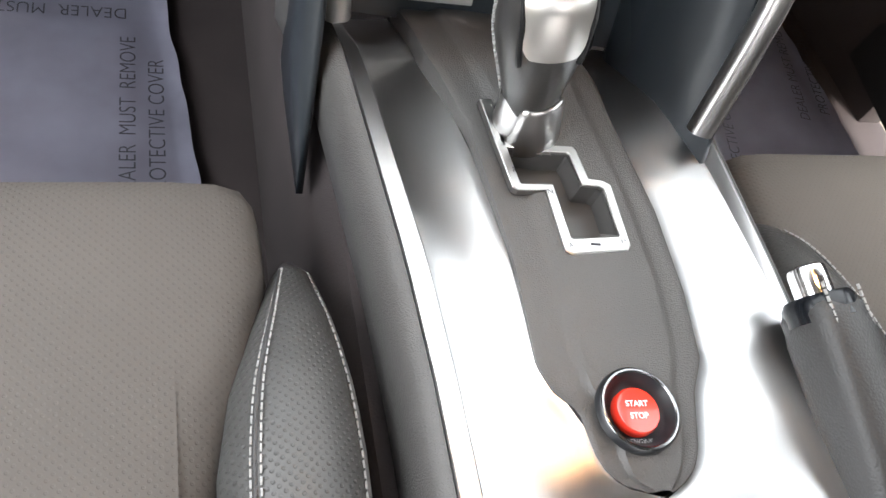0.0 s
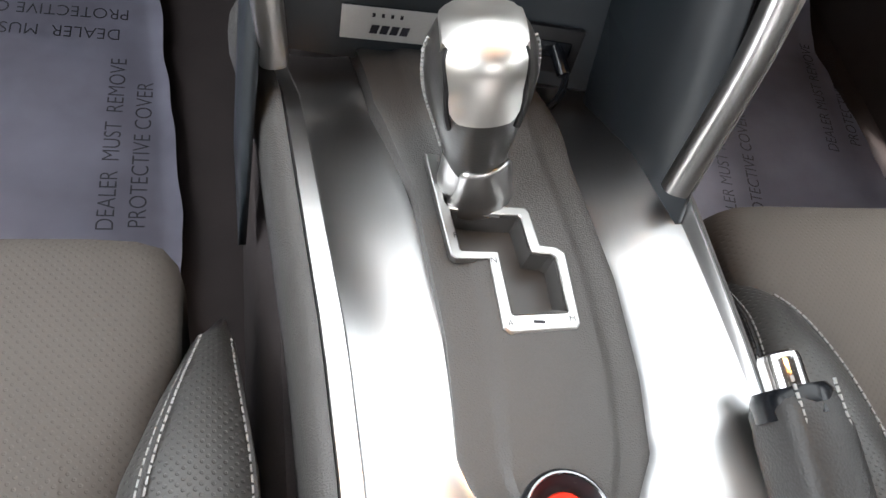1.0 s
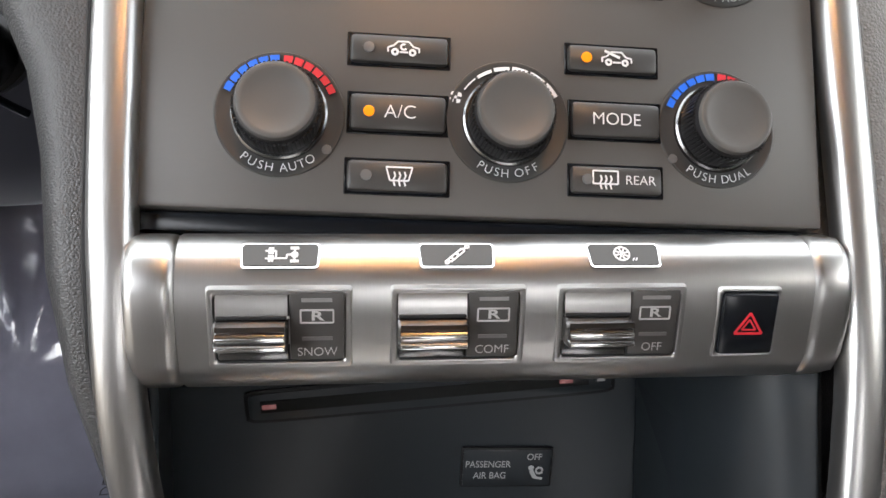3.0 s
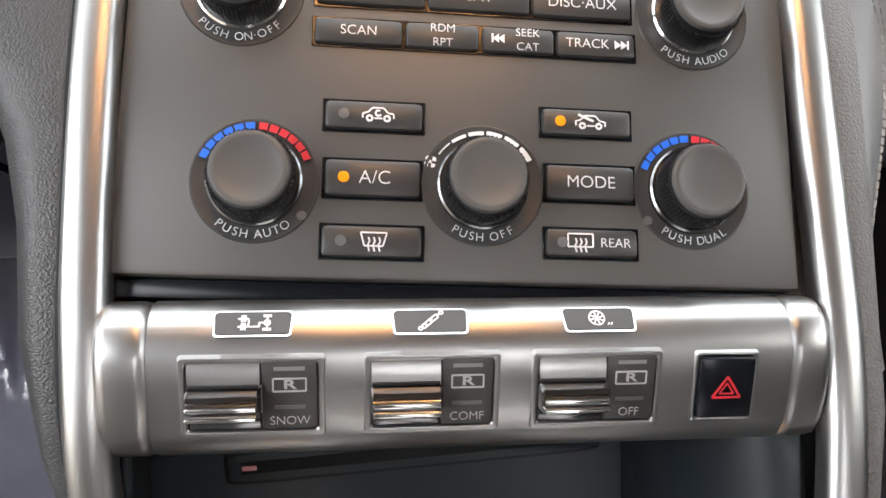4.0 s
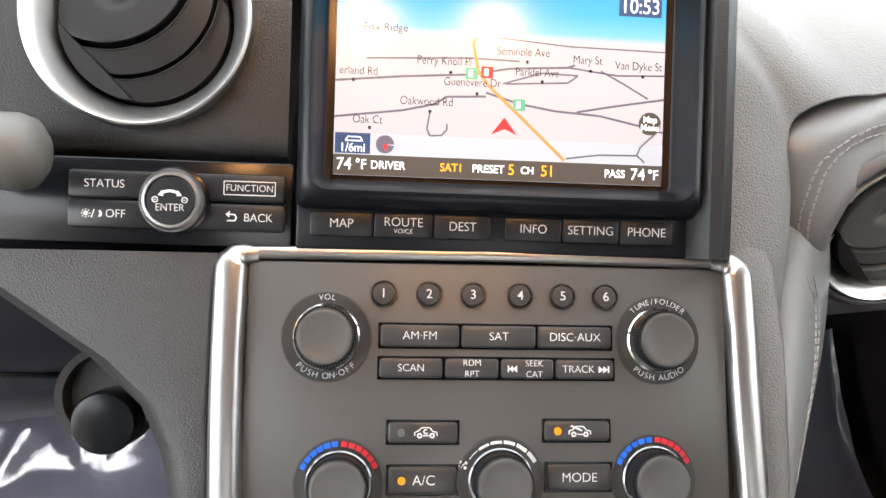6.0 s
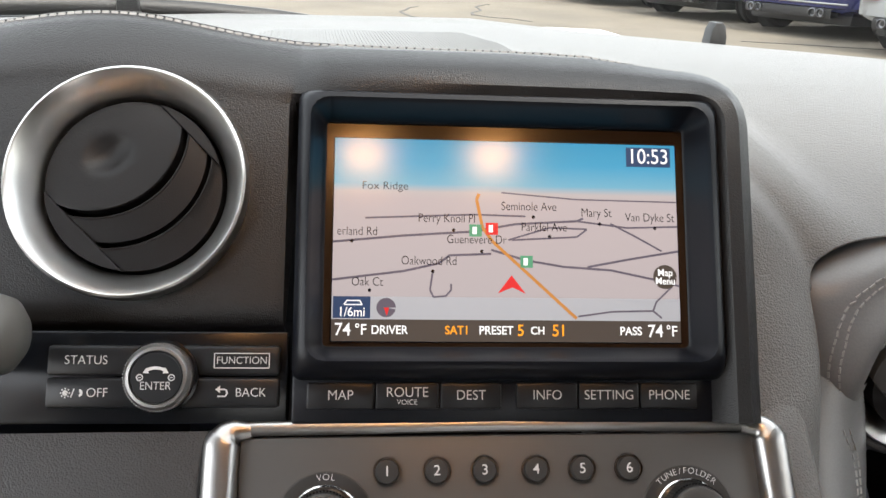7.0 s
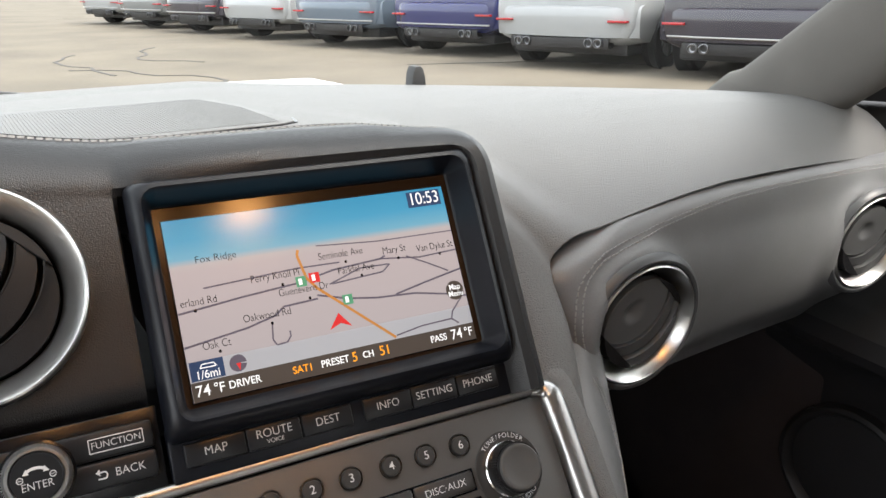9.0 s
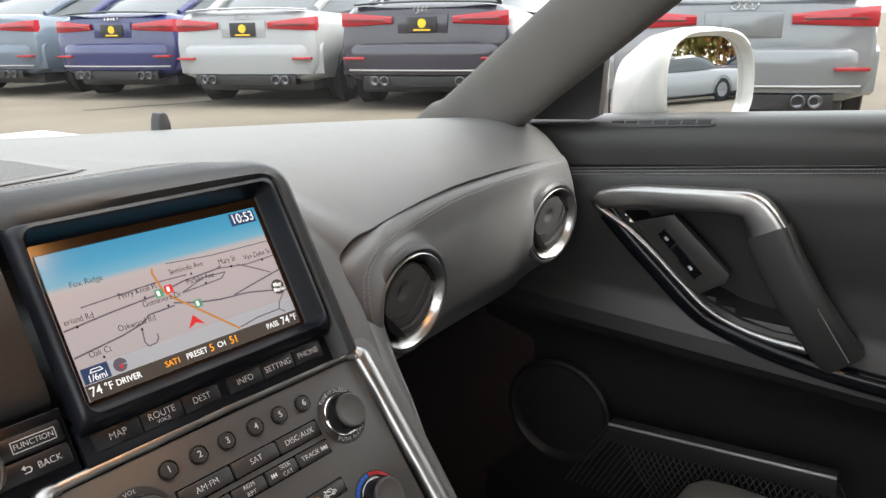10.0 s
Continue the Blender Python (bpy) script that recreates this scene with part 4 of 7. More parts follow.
def roll(row, out):
    """Turns the edge in behind the fascia."""
    a = row[0]
    back = Vector((0, 0.022, 0))
    return [a - out * 0.001 + back, a - out * 0.0012 + back * 0.25, a + Vector((0, 0.0012, 0))] + row[1:]


for z in (0.560, 0.585, 0.61, 0.635, 0.655, 0.670, 0.685, 0.698, 0.710, 0.720, 0.730):
    x1 = left_edge(z)
    row = []
    for f in EDGEF:
        X = x1 + (0.100 - x1) * f
        row.append(Vector((X, leg_y(X, z) + 0.010 * (1 - f) ** 2 - 0.004 * math.sin(math.pi * min(1.0, f * 1.3)) + 0.006 * max(0.0, 1 - f / 0.05) ** 2, z)))
    rows.append(roll(row, Vector((-1, 0, 0))))
ends = [Vector((0.100, leg_y(0.1, 0.76) + 0.004, 0.764)), Vector((0.100, 0.078, 0.782)), Vector((0.100, 0.105, 0.790)), Vector((0.100, 0.130, 0.7945))] + inner
for k, e in enumerate(ends):
    a = math.pi / 2 * (k + 1) / len(ends)
    x1, z1 = 0.205 - 0.0445 * math.cos(a) ** 0.85, 0.730 + 0.0265 * math.sin(a) ** 0.85
    b0 = Vector((x1, leg_y(x1, z1) + 0.010, z1)).lerp(Vector((x1, 0.052, z1)), min(1.0, k / 6))
    row = []
    for f in EDGEF:
        g = f ** (1.0 + 0.35 * k / len(ends))
        bulge = 1 - (1 - min(1.0, g / (1.0 - 0.55 * k / len(ends)))) ** (1.9 + 0.7 * k / len(ends))
        p = b0.lerp(e, g)
        p.z = b0.z + (e.z - b0.z) * bulge
        row.append(p)
    rows.append(roll(row, Vector((-math.cos(a), 0, math.sin(a)))))
for X in (0.22, 0.25, 0.29, 0.34, 0.39, 0.44, 0.49, 0.53, 0.57, 0.600, 0.620):
    ly, lz = lip(X)
    row = [Vector((X, ly + (ws_y(X) - ly) * f ** 1.35, top_z(X, f ** 1.35))) for f in EDGEF]
    rows.append(roll(row, Vector((0, 0, 1))))
lastr = [p + Vector((0.012, 0, -0.02)) for p in rows[-1]]
rows.append(lastr)
rows.append([p + Vector((0.004, 0, -0.08)) for p in lastr])
loft(bm, rows)
bmesh.ops.remove_doubles(bm, verts=bm.verts, dist=0.0004)
part("upper_pad", bm, DASH, dash, "dark grey grained upper pad")
# speaker cover let into the pad
bm = bmesh.new()
cover = [(-0.122, 0.40), (-0.112, 0.435), (-0.09, 0.442), (0.05, 0.436), (0.072, 0.418), (0.092, 0.285), (0.088, 0.268), (0.075, 0.262), (-0.10, 0.262), (-0.12, 0.275)]
prism(bm, [((x + 0.015) * 1.018 - 0.015, (y - 0.352) * 1.02 + 0.352) for x, y in cover], 0.795, 0.8074, None)
part("cover_gap", bm, GLOSS, dash, "dark seam round the speaker cover", smooth=False)
bm = bmesh.new()
prism(bm, cover, 0.795, 0.8080, None, 0.0003)
grille = part("speaker_cover", bm, DASH, dash, "perforated black speaker cover")
bm = bmesh.new()
for i in range(72):
    x = -0.108 + i * 0.0026
    y0, y1 = 0.272, 0.43 - max(0, (x - 0.06) * 4) - max(0, (-0.095 - x) * 2)
    rbox(bm, x - 0.0007, x + 0.0007, y0, y1, 0.8076, 0.8084, 0)
part("grille_bar", bm, DASH, grille)

# passenger fascia: padded leather, hollow below
bm = bmesh.new()
PROFILE = [(0.080, 0.764), (0.062, 0.7665), (0.049, 0.7645), (0.0400, 0.755), (0.0345, 0.739), (0.0295, 0.717), (0.0275, 0.697), (0.0290, 0.676), (0.0370, 0.650), (0.056, 0.620), (0.100, 0.582), (0.130, 0.552), (0.20, 0.52), (0.30, 0.49)]


def raised(x, z):
    """The soft rim that the leather makes round each vent."""
    h = 0.0
    for cx, cz in ((0.2330, 0.6885), (0.5385, 0.6870)):
        d = math.hypot(x - cx, z - cz) / 0.045
        if d < 1.6:
            h += 0.0055 * math.exp(-((d - 1.08) / 0.22) ** 2)
    return h


rows = []
PROFILE = [(a.x, a.y) for a in smooth_path([(y, z, 0) for y, z in PROFILE], 4)]
for i in range(91):
    u = i / 90
    row = []
    for k, (y, z) in enumerate(PROFILE):
        x0 = left_edge(min(max(z, 0.56), 0.730)) - 0.002 + 0.046 * max(0.0, (z - 0.730) / 0.0365) ** 2.0
        x = x0 + (0.653 - x0) * u ** 1.25
        e = max(0.0, 1 - (x - x0) / 0.030)
        ez = max(0.0, 1 - (0.653 - x) / 0.05)
        hollow = 0.012 * math.sin(math.pi * min(1, u * 1.02)) * (0.3 + 0.7 * max(0.0, min(1.0, (k - 8) / 10, (46 - k) / 8)))
        row.append(Vector((x, y + 0.018 * e ** 2.2 + hollow + 0.024 * u + 0.03 * ez ** 2 - raised(x, z), z - 0.009 * max(0.0, min(1.0, 1 - (x - 0.205) / 0.14)) ** 1.5 * max(0.0, min(1.0, (z - 0.70) / 0.055)) + 0.004 * math.sin(math.pi * u) - 0.012 * u * max(0.0, min(1.0, (28 - k) / 14)))))
    rows.append(row)
first = [p + Vector((-0.002, 0.03, 0)) for p in rows[0]]
rows.insert(0, first)
loft(bm, rows)
skin = BVHTree.FromBMesh(bm)
for cx, cz, rr in ((0.2330, 0.6885, 0.0425), (0.5385, 0.6870, 0.0420)):
    gone = [f for f in bm.faces if math.hypot(f.calc_center_median().x - cx, f.calc_center_median().z - cz) < rr]
    bmesh.ops.delete(bm, geom=gone, context="FACES")
part("passenger_fascia", bm, BORDER, dash, "smooth black leather passenger fascia")
# the border's tail runs down the flank of the stack and tapers out
TAIL_IN = [(0.700, 0.159, 0.050), (0.685, 0.152, 0.040), (0.665, 0.147, 0.022), (0.645, 0.1455, 0.002), (0.625, 0.1450, -0.018), (0.605, 0.1450, -0.036), (0.588, 0.1450, -0.050), (0.575, 0.1450, -0.060)]
TAIL_OUT = [(0.700, 0.186, 0.040), (0.685, 0.193, 0.036), (0.665, 0.1985, 0.034), (0.645, 0.1985, 0.026), (0.625, 0.1905, 0.009), (0.605, 0.1740, -0.016), (0.588, 0.1580, -0.040), (0.575, 0.1475, -0.058)]
rows = []
for (z, xa, ya), (_, xb, yb) in zip(smooth_path(TAIL_IN, 3), smooth_path(TAIL_OUT, 3)):
    row = [Vector((xa, ya + 0.012, z))]
    for k in range(9):
        f = k / 8
        row.append(Vector((xa + (xb - xa) * f, ya + (yb - ya) * f - 0.42 * (xb - xa) * math.sin(math.pi * f ** 0.8) ** 0.9 * 0.5, z)))
    row += [Vector((xb + 0.0015, yb + 0.004, z)), Vector((xb - 0.001, yb + 0.030, z + 0.004))]
    rows.append(row)
bm = bmesh.new()
loft(bm, rows)
tail_skin = BVHTree.FromBMesh(bm)
part("border_tail", bm, BORDER, dash, "smooth grey-black leather edge running down beside the stack")
# stitched border along the edge of the fascia
for off in (0.0, 0.0055):
    pts = [(0.176 + off, 0.030, 0.672), (0.1685 + off, 0.030, 0.695), (0.1690 + off, 0.030, 0.713), (0.1745 + off * 0.9, 0.032, 0.728 - off * 0.4)]
    pts += [(0.188 + off * 0.5, 0.036, 0.7385 - off * 0.7), (0.210, 0.040, 0.7455 - off * 0.8)]
    for w in (0.1, 0.25, 0.4, 0.6, 0.8, 1.0):
        pts.append((0.215 + 0.39 * w, 0.042 + 0.024 * w, 0.7545 - off * 0.7 + 0.007 * math.sin(math.pi * w) - 0.006 * w - 0.008 * max(0.0, 1 - w / 0.35) ** 1.5))
    stitches(dash, pts, 0.0042, 0.0030, 0.00045, skin=skin)
    stitches(dash, [(0.1765 + off, 0.022, 0.668), (0.1795 + off, 0.018, 0.650), (0.1750 + off * 0.9, 0.0, 0.628), (0.1655 + off * 0.7, -0.022, 0.609), (0.1560 + off * 0.3, -0.042, 0.592)], 0.0042, 0.0030, 0.00045, skin=tail_skin)
# seam where the tail leaves the fascia
bm = bmesh.new()
sweep(bm, [skin.find_nearest(Vector(p))[0] for p in smooth_path([(0.1835, 0.02, 0.672), (0.194, 0.02, 0.664), (0.202, 0.025, 0.652), (0.206, 0.03, 0.636)], 4)], oval(0.0030, 0.0018, 8))
part("seam", bm, BORDER, dash)

for cx, cz, R, turn, label in ((0.2330, 0.6885, 0.0450, -11.0, "round passenger vent with a silver ring beside the stitched border"), (0.5385, 0.6870, 0.0445, -8.0, "round passenger vent with a silver ring beside the door")):
    hits = [skin.ray_cast(Vector((cx + dx, -0.5, cz + dz)), Vector((0, 1, 0)))[0] for dx, dz in ((-0.04, 0), (0.04, 0), (0, -0.035), (0, 0.035))]
    right, up = (hits[1] - hits[0]).normalized(), (hits[3] - hits[2]).normalized()
    out = right.cross(up).normalized()
    m = Matrix((right, out.cross(right), out)).transposed().to_4x4()
    m.translation = sum(hits, Vector()) / 4 + out * 0.005
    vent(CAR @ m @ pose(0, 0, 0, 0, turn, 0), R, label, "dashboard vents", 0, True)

# pod: leather hood over the big vent and the screen
pod = thing("instrument_hood", S, "padded black leather hood with a stitched seam over the screen and vent", "dashboard", kind="structure")
HX = [-0.300, -0.272, -0.250, -0.232, -0.215, -0.195, -0.175, -0.155, -0.135, -0.118, -0.103, -0.092, -0.080, -0.04, 0.0, 0.04, 0.075, 0.090, 0.099, 0.1045, 0.1065]


def hood(X):
    """Front top edge and seam heights along the hood."""
    v = math.exp(-((X + 0.180) / 0.062) ** 2)
    zt = 0.0665 + 0.010 * v - 0.06 * max(0, X - 0.085) * 1.5
    zs = 0.0965 + 0.012 * v - 0.07 * max(0, X - 0.02)
    ys = 0.0345 - 0.011 * v
    if X > 0.088:
        d = (X - 0.088) / 0.0185
        zt -= 0.030 * d ** 2.5
        zs -= 0.024 * d ** 2
        ys += 0.012 * d ** 2
    return zt, zs, ys


bm = bmesh.new()
VENTSEC = [(0, -0.0025), (0, -0.0020), (0, 0.0005), (0, 0.0075), (0, 0.0175), (0, 0.0345), (0, 0.0357), (0, 0.0385), (0, 0.0645), (0, 0.090), (0, 0.110)]
TOPSEC = [(0.0, -0.0095), (0.0040, -0.0120), (0.0110, -0.0100), (0.0195, -0.0005), (0.0255, 0.0150), (0.0290, 0.0345), (0.0280, 0.0357), (0.0305, 0.0385), (0.0335, 0.0645), (0.029, 0.090), (0.009, 0.110)]
SIDESEC = [(0.0, -0.0100), (0.0045, -0.0155), (0.0105, -0.0155), (0.0170, -0.0100), (0.0215, 0.000), (0.0236, 0.014), (0.0237, 0.0150), (0.0240, 0.017), (0.0246, 0.045), (0.0246, 0.080), (0.022, 0.110)]
rows, seam = [], []
for X in sorted([h for h in HX if h < 0.06] + [-0.216 + 0.003 * k for k in range(37)] + [-0.0970, -0.0945]):
    zt, zs, ys = hood(X)
    lo = -0.0405
    row = []
    if X < -0.095:
        row += [Vector((X, 0.006, lo)), Vector((X, 0.0005, lo + 0.003)), Vector((X, -0.0012, lo + 0.006))] + [Vector((X, -0.002, -0.032 + (zt + 0.0245) * q / 25)) for q in range(26)]
    else:
        row += [Vector((X, 0.030, zt - 0.02)), Vector((X, 0.024, zt - 0.018)), Vector((X, 0.020, zt - 0.016))] + [Vector((X, 0.020 - 0.020 * k / 25, zt - 0.016 + 0.008 * k / 25)) for k in range(26)]
    k, ky = (zs - zt + 0.005) / 0.029, ys - 0.0345
    f = max(0.0, min(1.0, (-0.070 - X) / 0.028))
    f = f * f * (3 - 2 * f)
    row += [Vector((X, (y + ky * min(1, max(0, y / 0.0345))) * (1 - f) + (y2 + ky * min(1, max(0, y2 / 0.0345))) * f, zt - 0.005 + d * k)) for (d, y), (_, y2) in zip(TOPSEC, VENTSEC)]
    seam.append(row[33].copy())
    rows.append(row)
# round corner and down the side
r = 0.011
steps = [(0.0785, 0.0505, a) for a in (90, 78, 66, 54, 42, 30, 18, 6, 0)] + [(0.0785, z, 0) for z in (0.035, 0.015, -0.01, -0.035, -0.06, -0.0785)]
for cx, cz, a in steps:
    n = Vector((math.cos(radians(a)), 0, math.sin(radians(a))))
    f = min(1.0, (90 - a) / 62)
    f = f * f * (3 - 2 * f)
    base = Vector((cx, 0, cz)) + n * r
    row = [base - n * 0.012 + Vector((0, 0.03, 0)), base - n * 0.010 + Vector((0, 0.024, 0)), base - n * 0.008 + Vector((0, 0.02, 0))] + [base - n * (0.008 - 0.005 * k / 25) + Vector((0, 0.02 - 0.02 * k / 25, 0)) for k in range(26)]
    for (d0, y0), (d1, y1) in zip(TOPSEC, SIDESEC):
        row.append(base + n * (d0 * 0.93 * (1 - f) + d1 * f) + Vector((0, y0 * (1 - f) + y1 * f, 0)))
    if a > 34:
        seam.append(row[33].copy())
    rows.append(row)
loft(bm, rows)
skin = BVHTree.FromBMesh(bm)
gone = [f for f in bm.faces if math.hypot(f.calc_center_median().x + 0.1625, f.calc_center_median().z - 0.0215) < 0.0455 and f.calc_center_median().y < 0.004]
bmesh.ops.delete(bm, geom=gone, context="FACES")
part("leather_cover", bm, HOODSKIN, pod)
bm = bmesh.new()
sweep(bm, [p + Vector((0, 0.0006, 0.0)) for p in smooth_path(seam[1:], 2)], oval(0.0024, 0.0014, 6))
part("seam", bm, VENTBLACK, pod, "dark stitched seam")
for dy in (-0.0042, 0.0040):
    stitches(pod, [p + Vector((0, dy, 0.002)) for p in seam[1:]], 0.0040, 0.0029, 0.0006, skin=skin)

# leather sides of the stack
stack = thing("stack_side_pad", P, "black grained leather pad beside the centre stack", "trim panel", "stack side pads")
bm = bmesh.new()
EDGE = [(0.0165, -0.205), (0.008, -0.185), (-0.010, -0.158), (-0.030, -0.128), (-0.050, -0.106), (-0.070, -0.0965), (-0.096, -0.0905), (-0.131, -0.0865), (-0.165, -0.0790), (-0.200, -0.0690), (-0.225, -0.0615)]
INNER = [(0.0165, -0.070), (0.008, -0.0725), (-0.010, -0.0735), (-0.030, -0.0735), (-0.050, -0.0735), (-0.070, -0.0727), (-0.096, -0.0715), (-0.131, -0.0695), (-0.165, -0.0660), (-0.200, -0.0590), (-0.225, -0.0535)]
rows = []
for (z, xo), (_, xi) in zip(EDGE, INNER):
    y = 0.0 if z > -0.14 else 0.0 + ((-0.14 - z) / 0.12) ** 1.6 * 0.060
    wd = xi - xo
    dp = 1.0 if z > -0.1 else max(0.1, 1 - (-0.1 - z) * 9)
    rows.append([Vector((xo + 0.012, y + 0.09 * dp, z)), Vector((xo + 0.002, y + 0.018 + 0.017 * dp, z)), Vector((xo - 0.0005, y + 0.018, z)), Vector((xo + 0.002, y + 0.008, z)), Vector((xo + min(0.010, wd * 0.4), y + 0.002, z)), Vector((xo + wd * 0.6, y + 0.0005, z)), Vector((xi - 0.001, y + 0.001, z)), Vector((xi + 0.003, y + 0.006, z))])
loft(bm, rows)
part("leather", bm, LEATHER, stack)
bm = bmesh.new()
sweep(bm, smooth_path([(xi - 0.0012, 0.0 if z > -0.14 else ((-0.14 - z) / 0.12) ** 1.6 * 0.060, z) for z, xi in INNER], 3), oval(0.0016, 0.0016, 6), (0, -1, 0))
part("edge_seam", bm, VENTBLACK, stack, "dark seam beside the silver trim")
stack2 = thing("stack_side_pad", P, "narrow black grained leather strip beside the centre stack and footwell", "trim panel", "stack side pads")
bm = bmesh.new()
rows = []
for z, xi, xo in ((0.034, 0.1655, 0.1820), (0.017, 0.166, 0.1875), (-0.018, 0.1705, 0.1885), (-0.042, 0.1715, 0.1890), (-0.08, 0.1735, 0.1890), (-0.116, 0.1745, 0.1885), (-0.15, 0.1750, 0.1880), (-0.18, 0.1735, 0.1850), (-0.22, 0.1705, 0.1810), (-0.25, 0.1670, 0.1770), (-0.289, 0.1615, 0.1710)):
    y = 0.0 if z > -0.16 else ((-0.16 - z) / 0.13) ** 1.3 * 0.027
    y += max(0.0, (z + 0.02) / 0.055) ** 1.3 * 0.010
    rows.append([Vector((xi - 0.003, y + 0.006, z)), Vector((xi, y + 0.0015, z)), Vector((xi + 0.4 * (xo - xi), y + 0.0005, z)), Vector((xo - 0.004, y + 0.002, z)), Vector((xo - 0.0005, y + 0.007, z)), Vector((xo, y + 0.016, z)), Vector((xo - 0.004, y + 0.10, z - 0.02))])
loft(bm, rows)
part("leather", bm, DASH, stack2)
bm = bmesh.new()
sweep(bm, smooth_path([(x, 0.001, z) for z, x in ((0.01, 0.1660), (-0.02, 0.1703), (-0.06, 0.1725), (-0.10, 0.1738), (-0.15, 0.1748))], 3), oval(0.0016, 0.0016, 6), (0, -1, 0))
part("edge_seam", bm, VENTBLACK, stack2, "dark seam beside the silver trim")

# ---- open pocket under the switch bar ----
pocket = thing("stack_pocket", Matrix(), "dark open storage pocket below the switches with a disc slot", "storage", kind="structure")
bm = bmesh.new()
back_z = [(0.545, -0.018), (0.50, -0.030), (0.45, -0.042), (0.40, -0.055)]
loft(bm, [[Vector((-0.118, y, z)), Vector((-0.05, y, z)), Vector((0.02, y, z)), Vector((0.072 + (0.545 - z) * 0.11, y, z))] for z, y in back_z])
part("back_panel", bm, POCKET, pocket, "satin black back panel", smooth=False)
bm = bmesh.new()
loft(bm, [[Vector((0.072 + (0.545 - z) * 0.11, y, z)), Vector((0.098, y - 0.045, z - 0.005)), Vector((0.113, -0.085 - (0.55 - z) * 0.62, z - 0.012))] for z, y in [(0.565, -0.016)] + back_z + [(0.36, -0.06)]])
thick(part("side_wall", bm, POCKET, pocket), 0.004)
bm = bmesh.new()
loft(bm, [[Vector((-0.118, y, z)), Vector((-0.116, y - 0.03, z)), Vector((-0.108, -0.075 - (0.55 - z) * 0.40, z - 0.012))] for z, y in [(0.565, -0.016)] + back_z + [(0.36, -0.06)]])
thick(part("side_wall", bm, POCKET, pocket), 0.004)
bm = bmesh.new()
loft(bm, [[Vector((x, y, z)) for x in (-0.104, 0.0, 0.106)] for y, z in ((-0.01, 0.57), (-0.078, 0.575))])
part("roof", bm, POCKET, pocket)


def on_back(x, z):
    """A pose on the pocket's back panel, facing the cabin."""
    y = -0.018 + (0.545 - z) * -0.2552 - 0.0006
    return pose(x, y, z, 90 - 14.3, 0, 0)


DISC = on_back(-0.0105, 0.4935) @ pose(0, 0, 0, 0, 0, 6.0)
bm = bmesh.new()
prism(bm, [(x * 0.0752, y * 0.0072) for x, y in oval(2, 2, 40, 0.16)], -0.002, 0.0010, DISC, 0.0004)
slot = part("disc_slot", bm, VENTBLACK, pocket, "disc slot with a thin black outline")
bm = bmesh.new()
prism(bm, [(x * 0.0736, y * 0.0058) for x, y in oval(2, 2, 40, 0.16)], 0.0, 0.0014, DISC, 0.0003)
part("slot_frame", bm, POCKET, slot)
bm = bmesh.new()
rbox(bm, -0.0690, 0.0640, -0.0026, 0.0026, 0.0008, 0.0017, 0.0004, m=DISC)
part("slot_mouth", bm, mat("slot dark", (0.002, 0.002, 0.002), 0.8), slot)
PINK = glow("pink slot light", (0.32, 0.13, 0.13), 0.10)
for x in (-0.0655, 0.0545):
    bm = bmesh.new()
    rbox(bm, x - 0.0028, x + 0.0028, -0.0010, 0.0010, 0.0010, 0.0020, 0.0003, m=DISC)
    part("slot_light", bm, PINK, slot)
text("▲", 0.0045, DISC @ pose(0.0690, 0.0, 0.0017), LEGEND, slot)
bm = bmesh.new()
rbox(bm, -0.0195, 0.0195, -0.0092, 0.0092, -0.001, 0.0014, 0.001, m=on_back(0.0222, 0.4605))
air = part("airbag_sign", bm, VENTBLACK, pocket, "black passenger airbag indicator")
bm = bmesh.new()
rbox(bm, -0.0186, 0.0186, -0.0083, 0.0083, 0.001, 0.00165, 0.0004, m=on_back(0.0222, 0.4605))
part("sign_face", bm, POCKET, air)
text("PASSENGER", 0.0042, on_back(0.0140, 0.4622) @ pose(0, 0, 0.0018), LEGEND, air, bold=0.00005, wide=0.88)
text("AIR BAG", 0.0042, on_back(0.0150, 0.4572) @ pose(0, 0, 0.0018), LEGEND, air, bold=0.00005, wide=0.88)
text("OFF", 0.0042, on_back(0.0335, 0.4655) @ pose(0, 0, 0.0018), LEGEND, air, bold=0.00005, wide=0.88)
bm = bmesh.new()
for s in [band((-0.001, 0.0022), 0, 0.0012, 0, 340, 10), bar(-0.001, 0.001, 0.0008, -0.0022, 0.0018), bar(0.0008, -0.0022, 0.004, -0.0028, 0.001), band((0.0025, 0.001), 0.001, 0.0018, 0, 340, 10)]:
    prism(bm, s, 0.0015, 0.0019, on_back(0.0335, 0.4585))
part("symbol", bm, LEGEND, air, smooth=False)
bm = bmesh.new()
prism(bm, [(-0.0265, -0.0095), (0.0265, -0.0095), (0.0265, 0.0095), (-0.0265, 0.0095)], 0.0002, 0.0008, on_back(-0.0385, 0.4225) @ pose(0, 0, 0, 0, 0, 3))
STICK = mat("brushed foil sticker", (0.50, 0.50, 0.49), 0.36, 0.55, bump=0.03, scale=800, vary=0.1)
stk = part("audio_badge", bm, STICK, pocket, "brushed silver audio maker's badge", smooth=False)
bm = bmesh.new()
for k, x in enumerate((-0.010, -0.005, 0.0, 0.005)):
    prism(bm, bar(x, 0.0052, x + 0.0016, 0.0052, 0.0022), 0.0008, 0.0010, on_back(-0.0385, 0.4225) @ pose(0, 0, 0, 0, 0, 3))
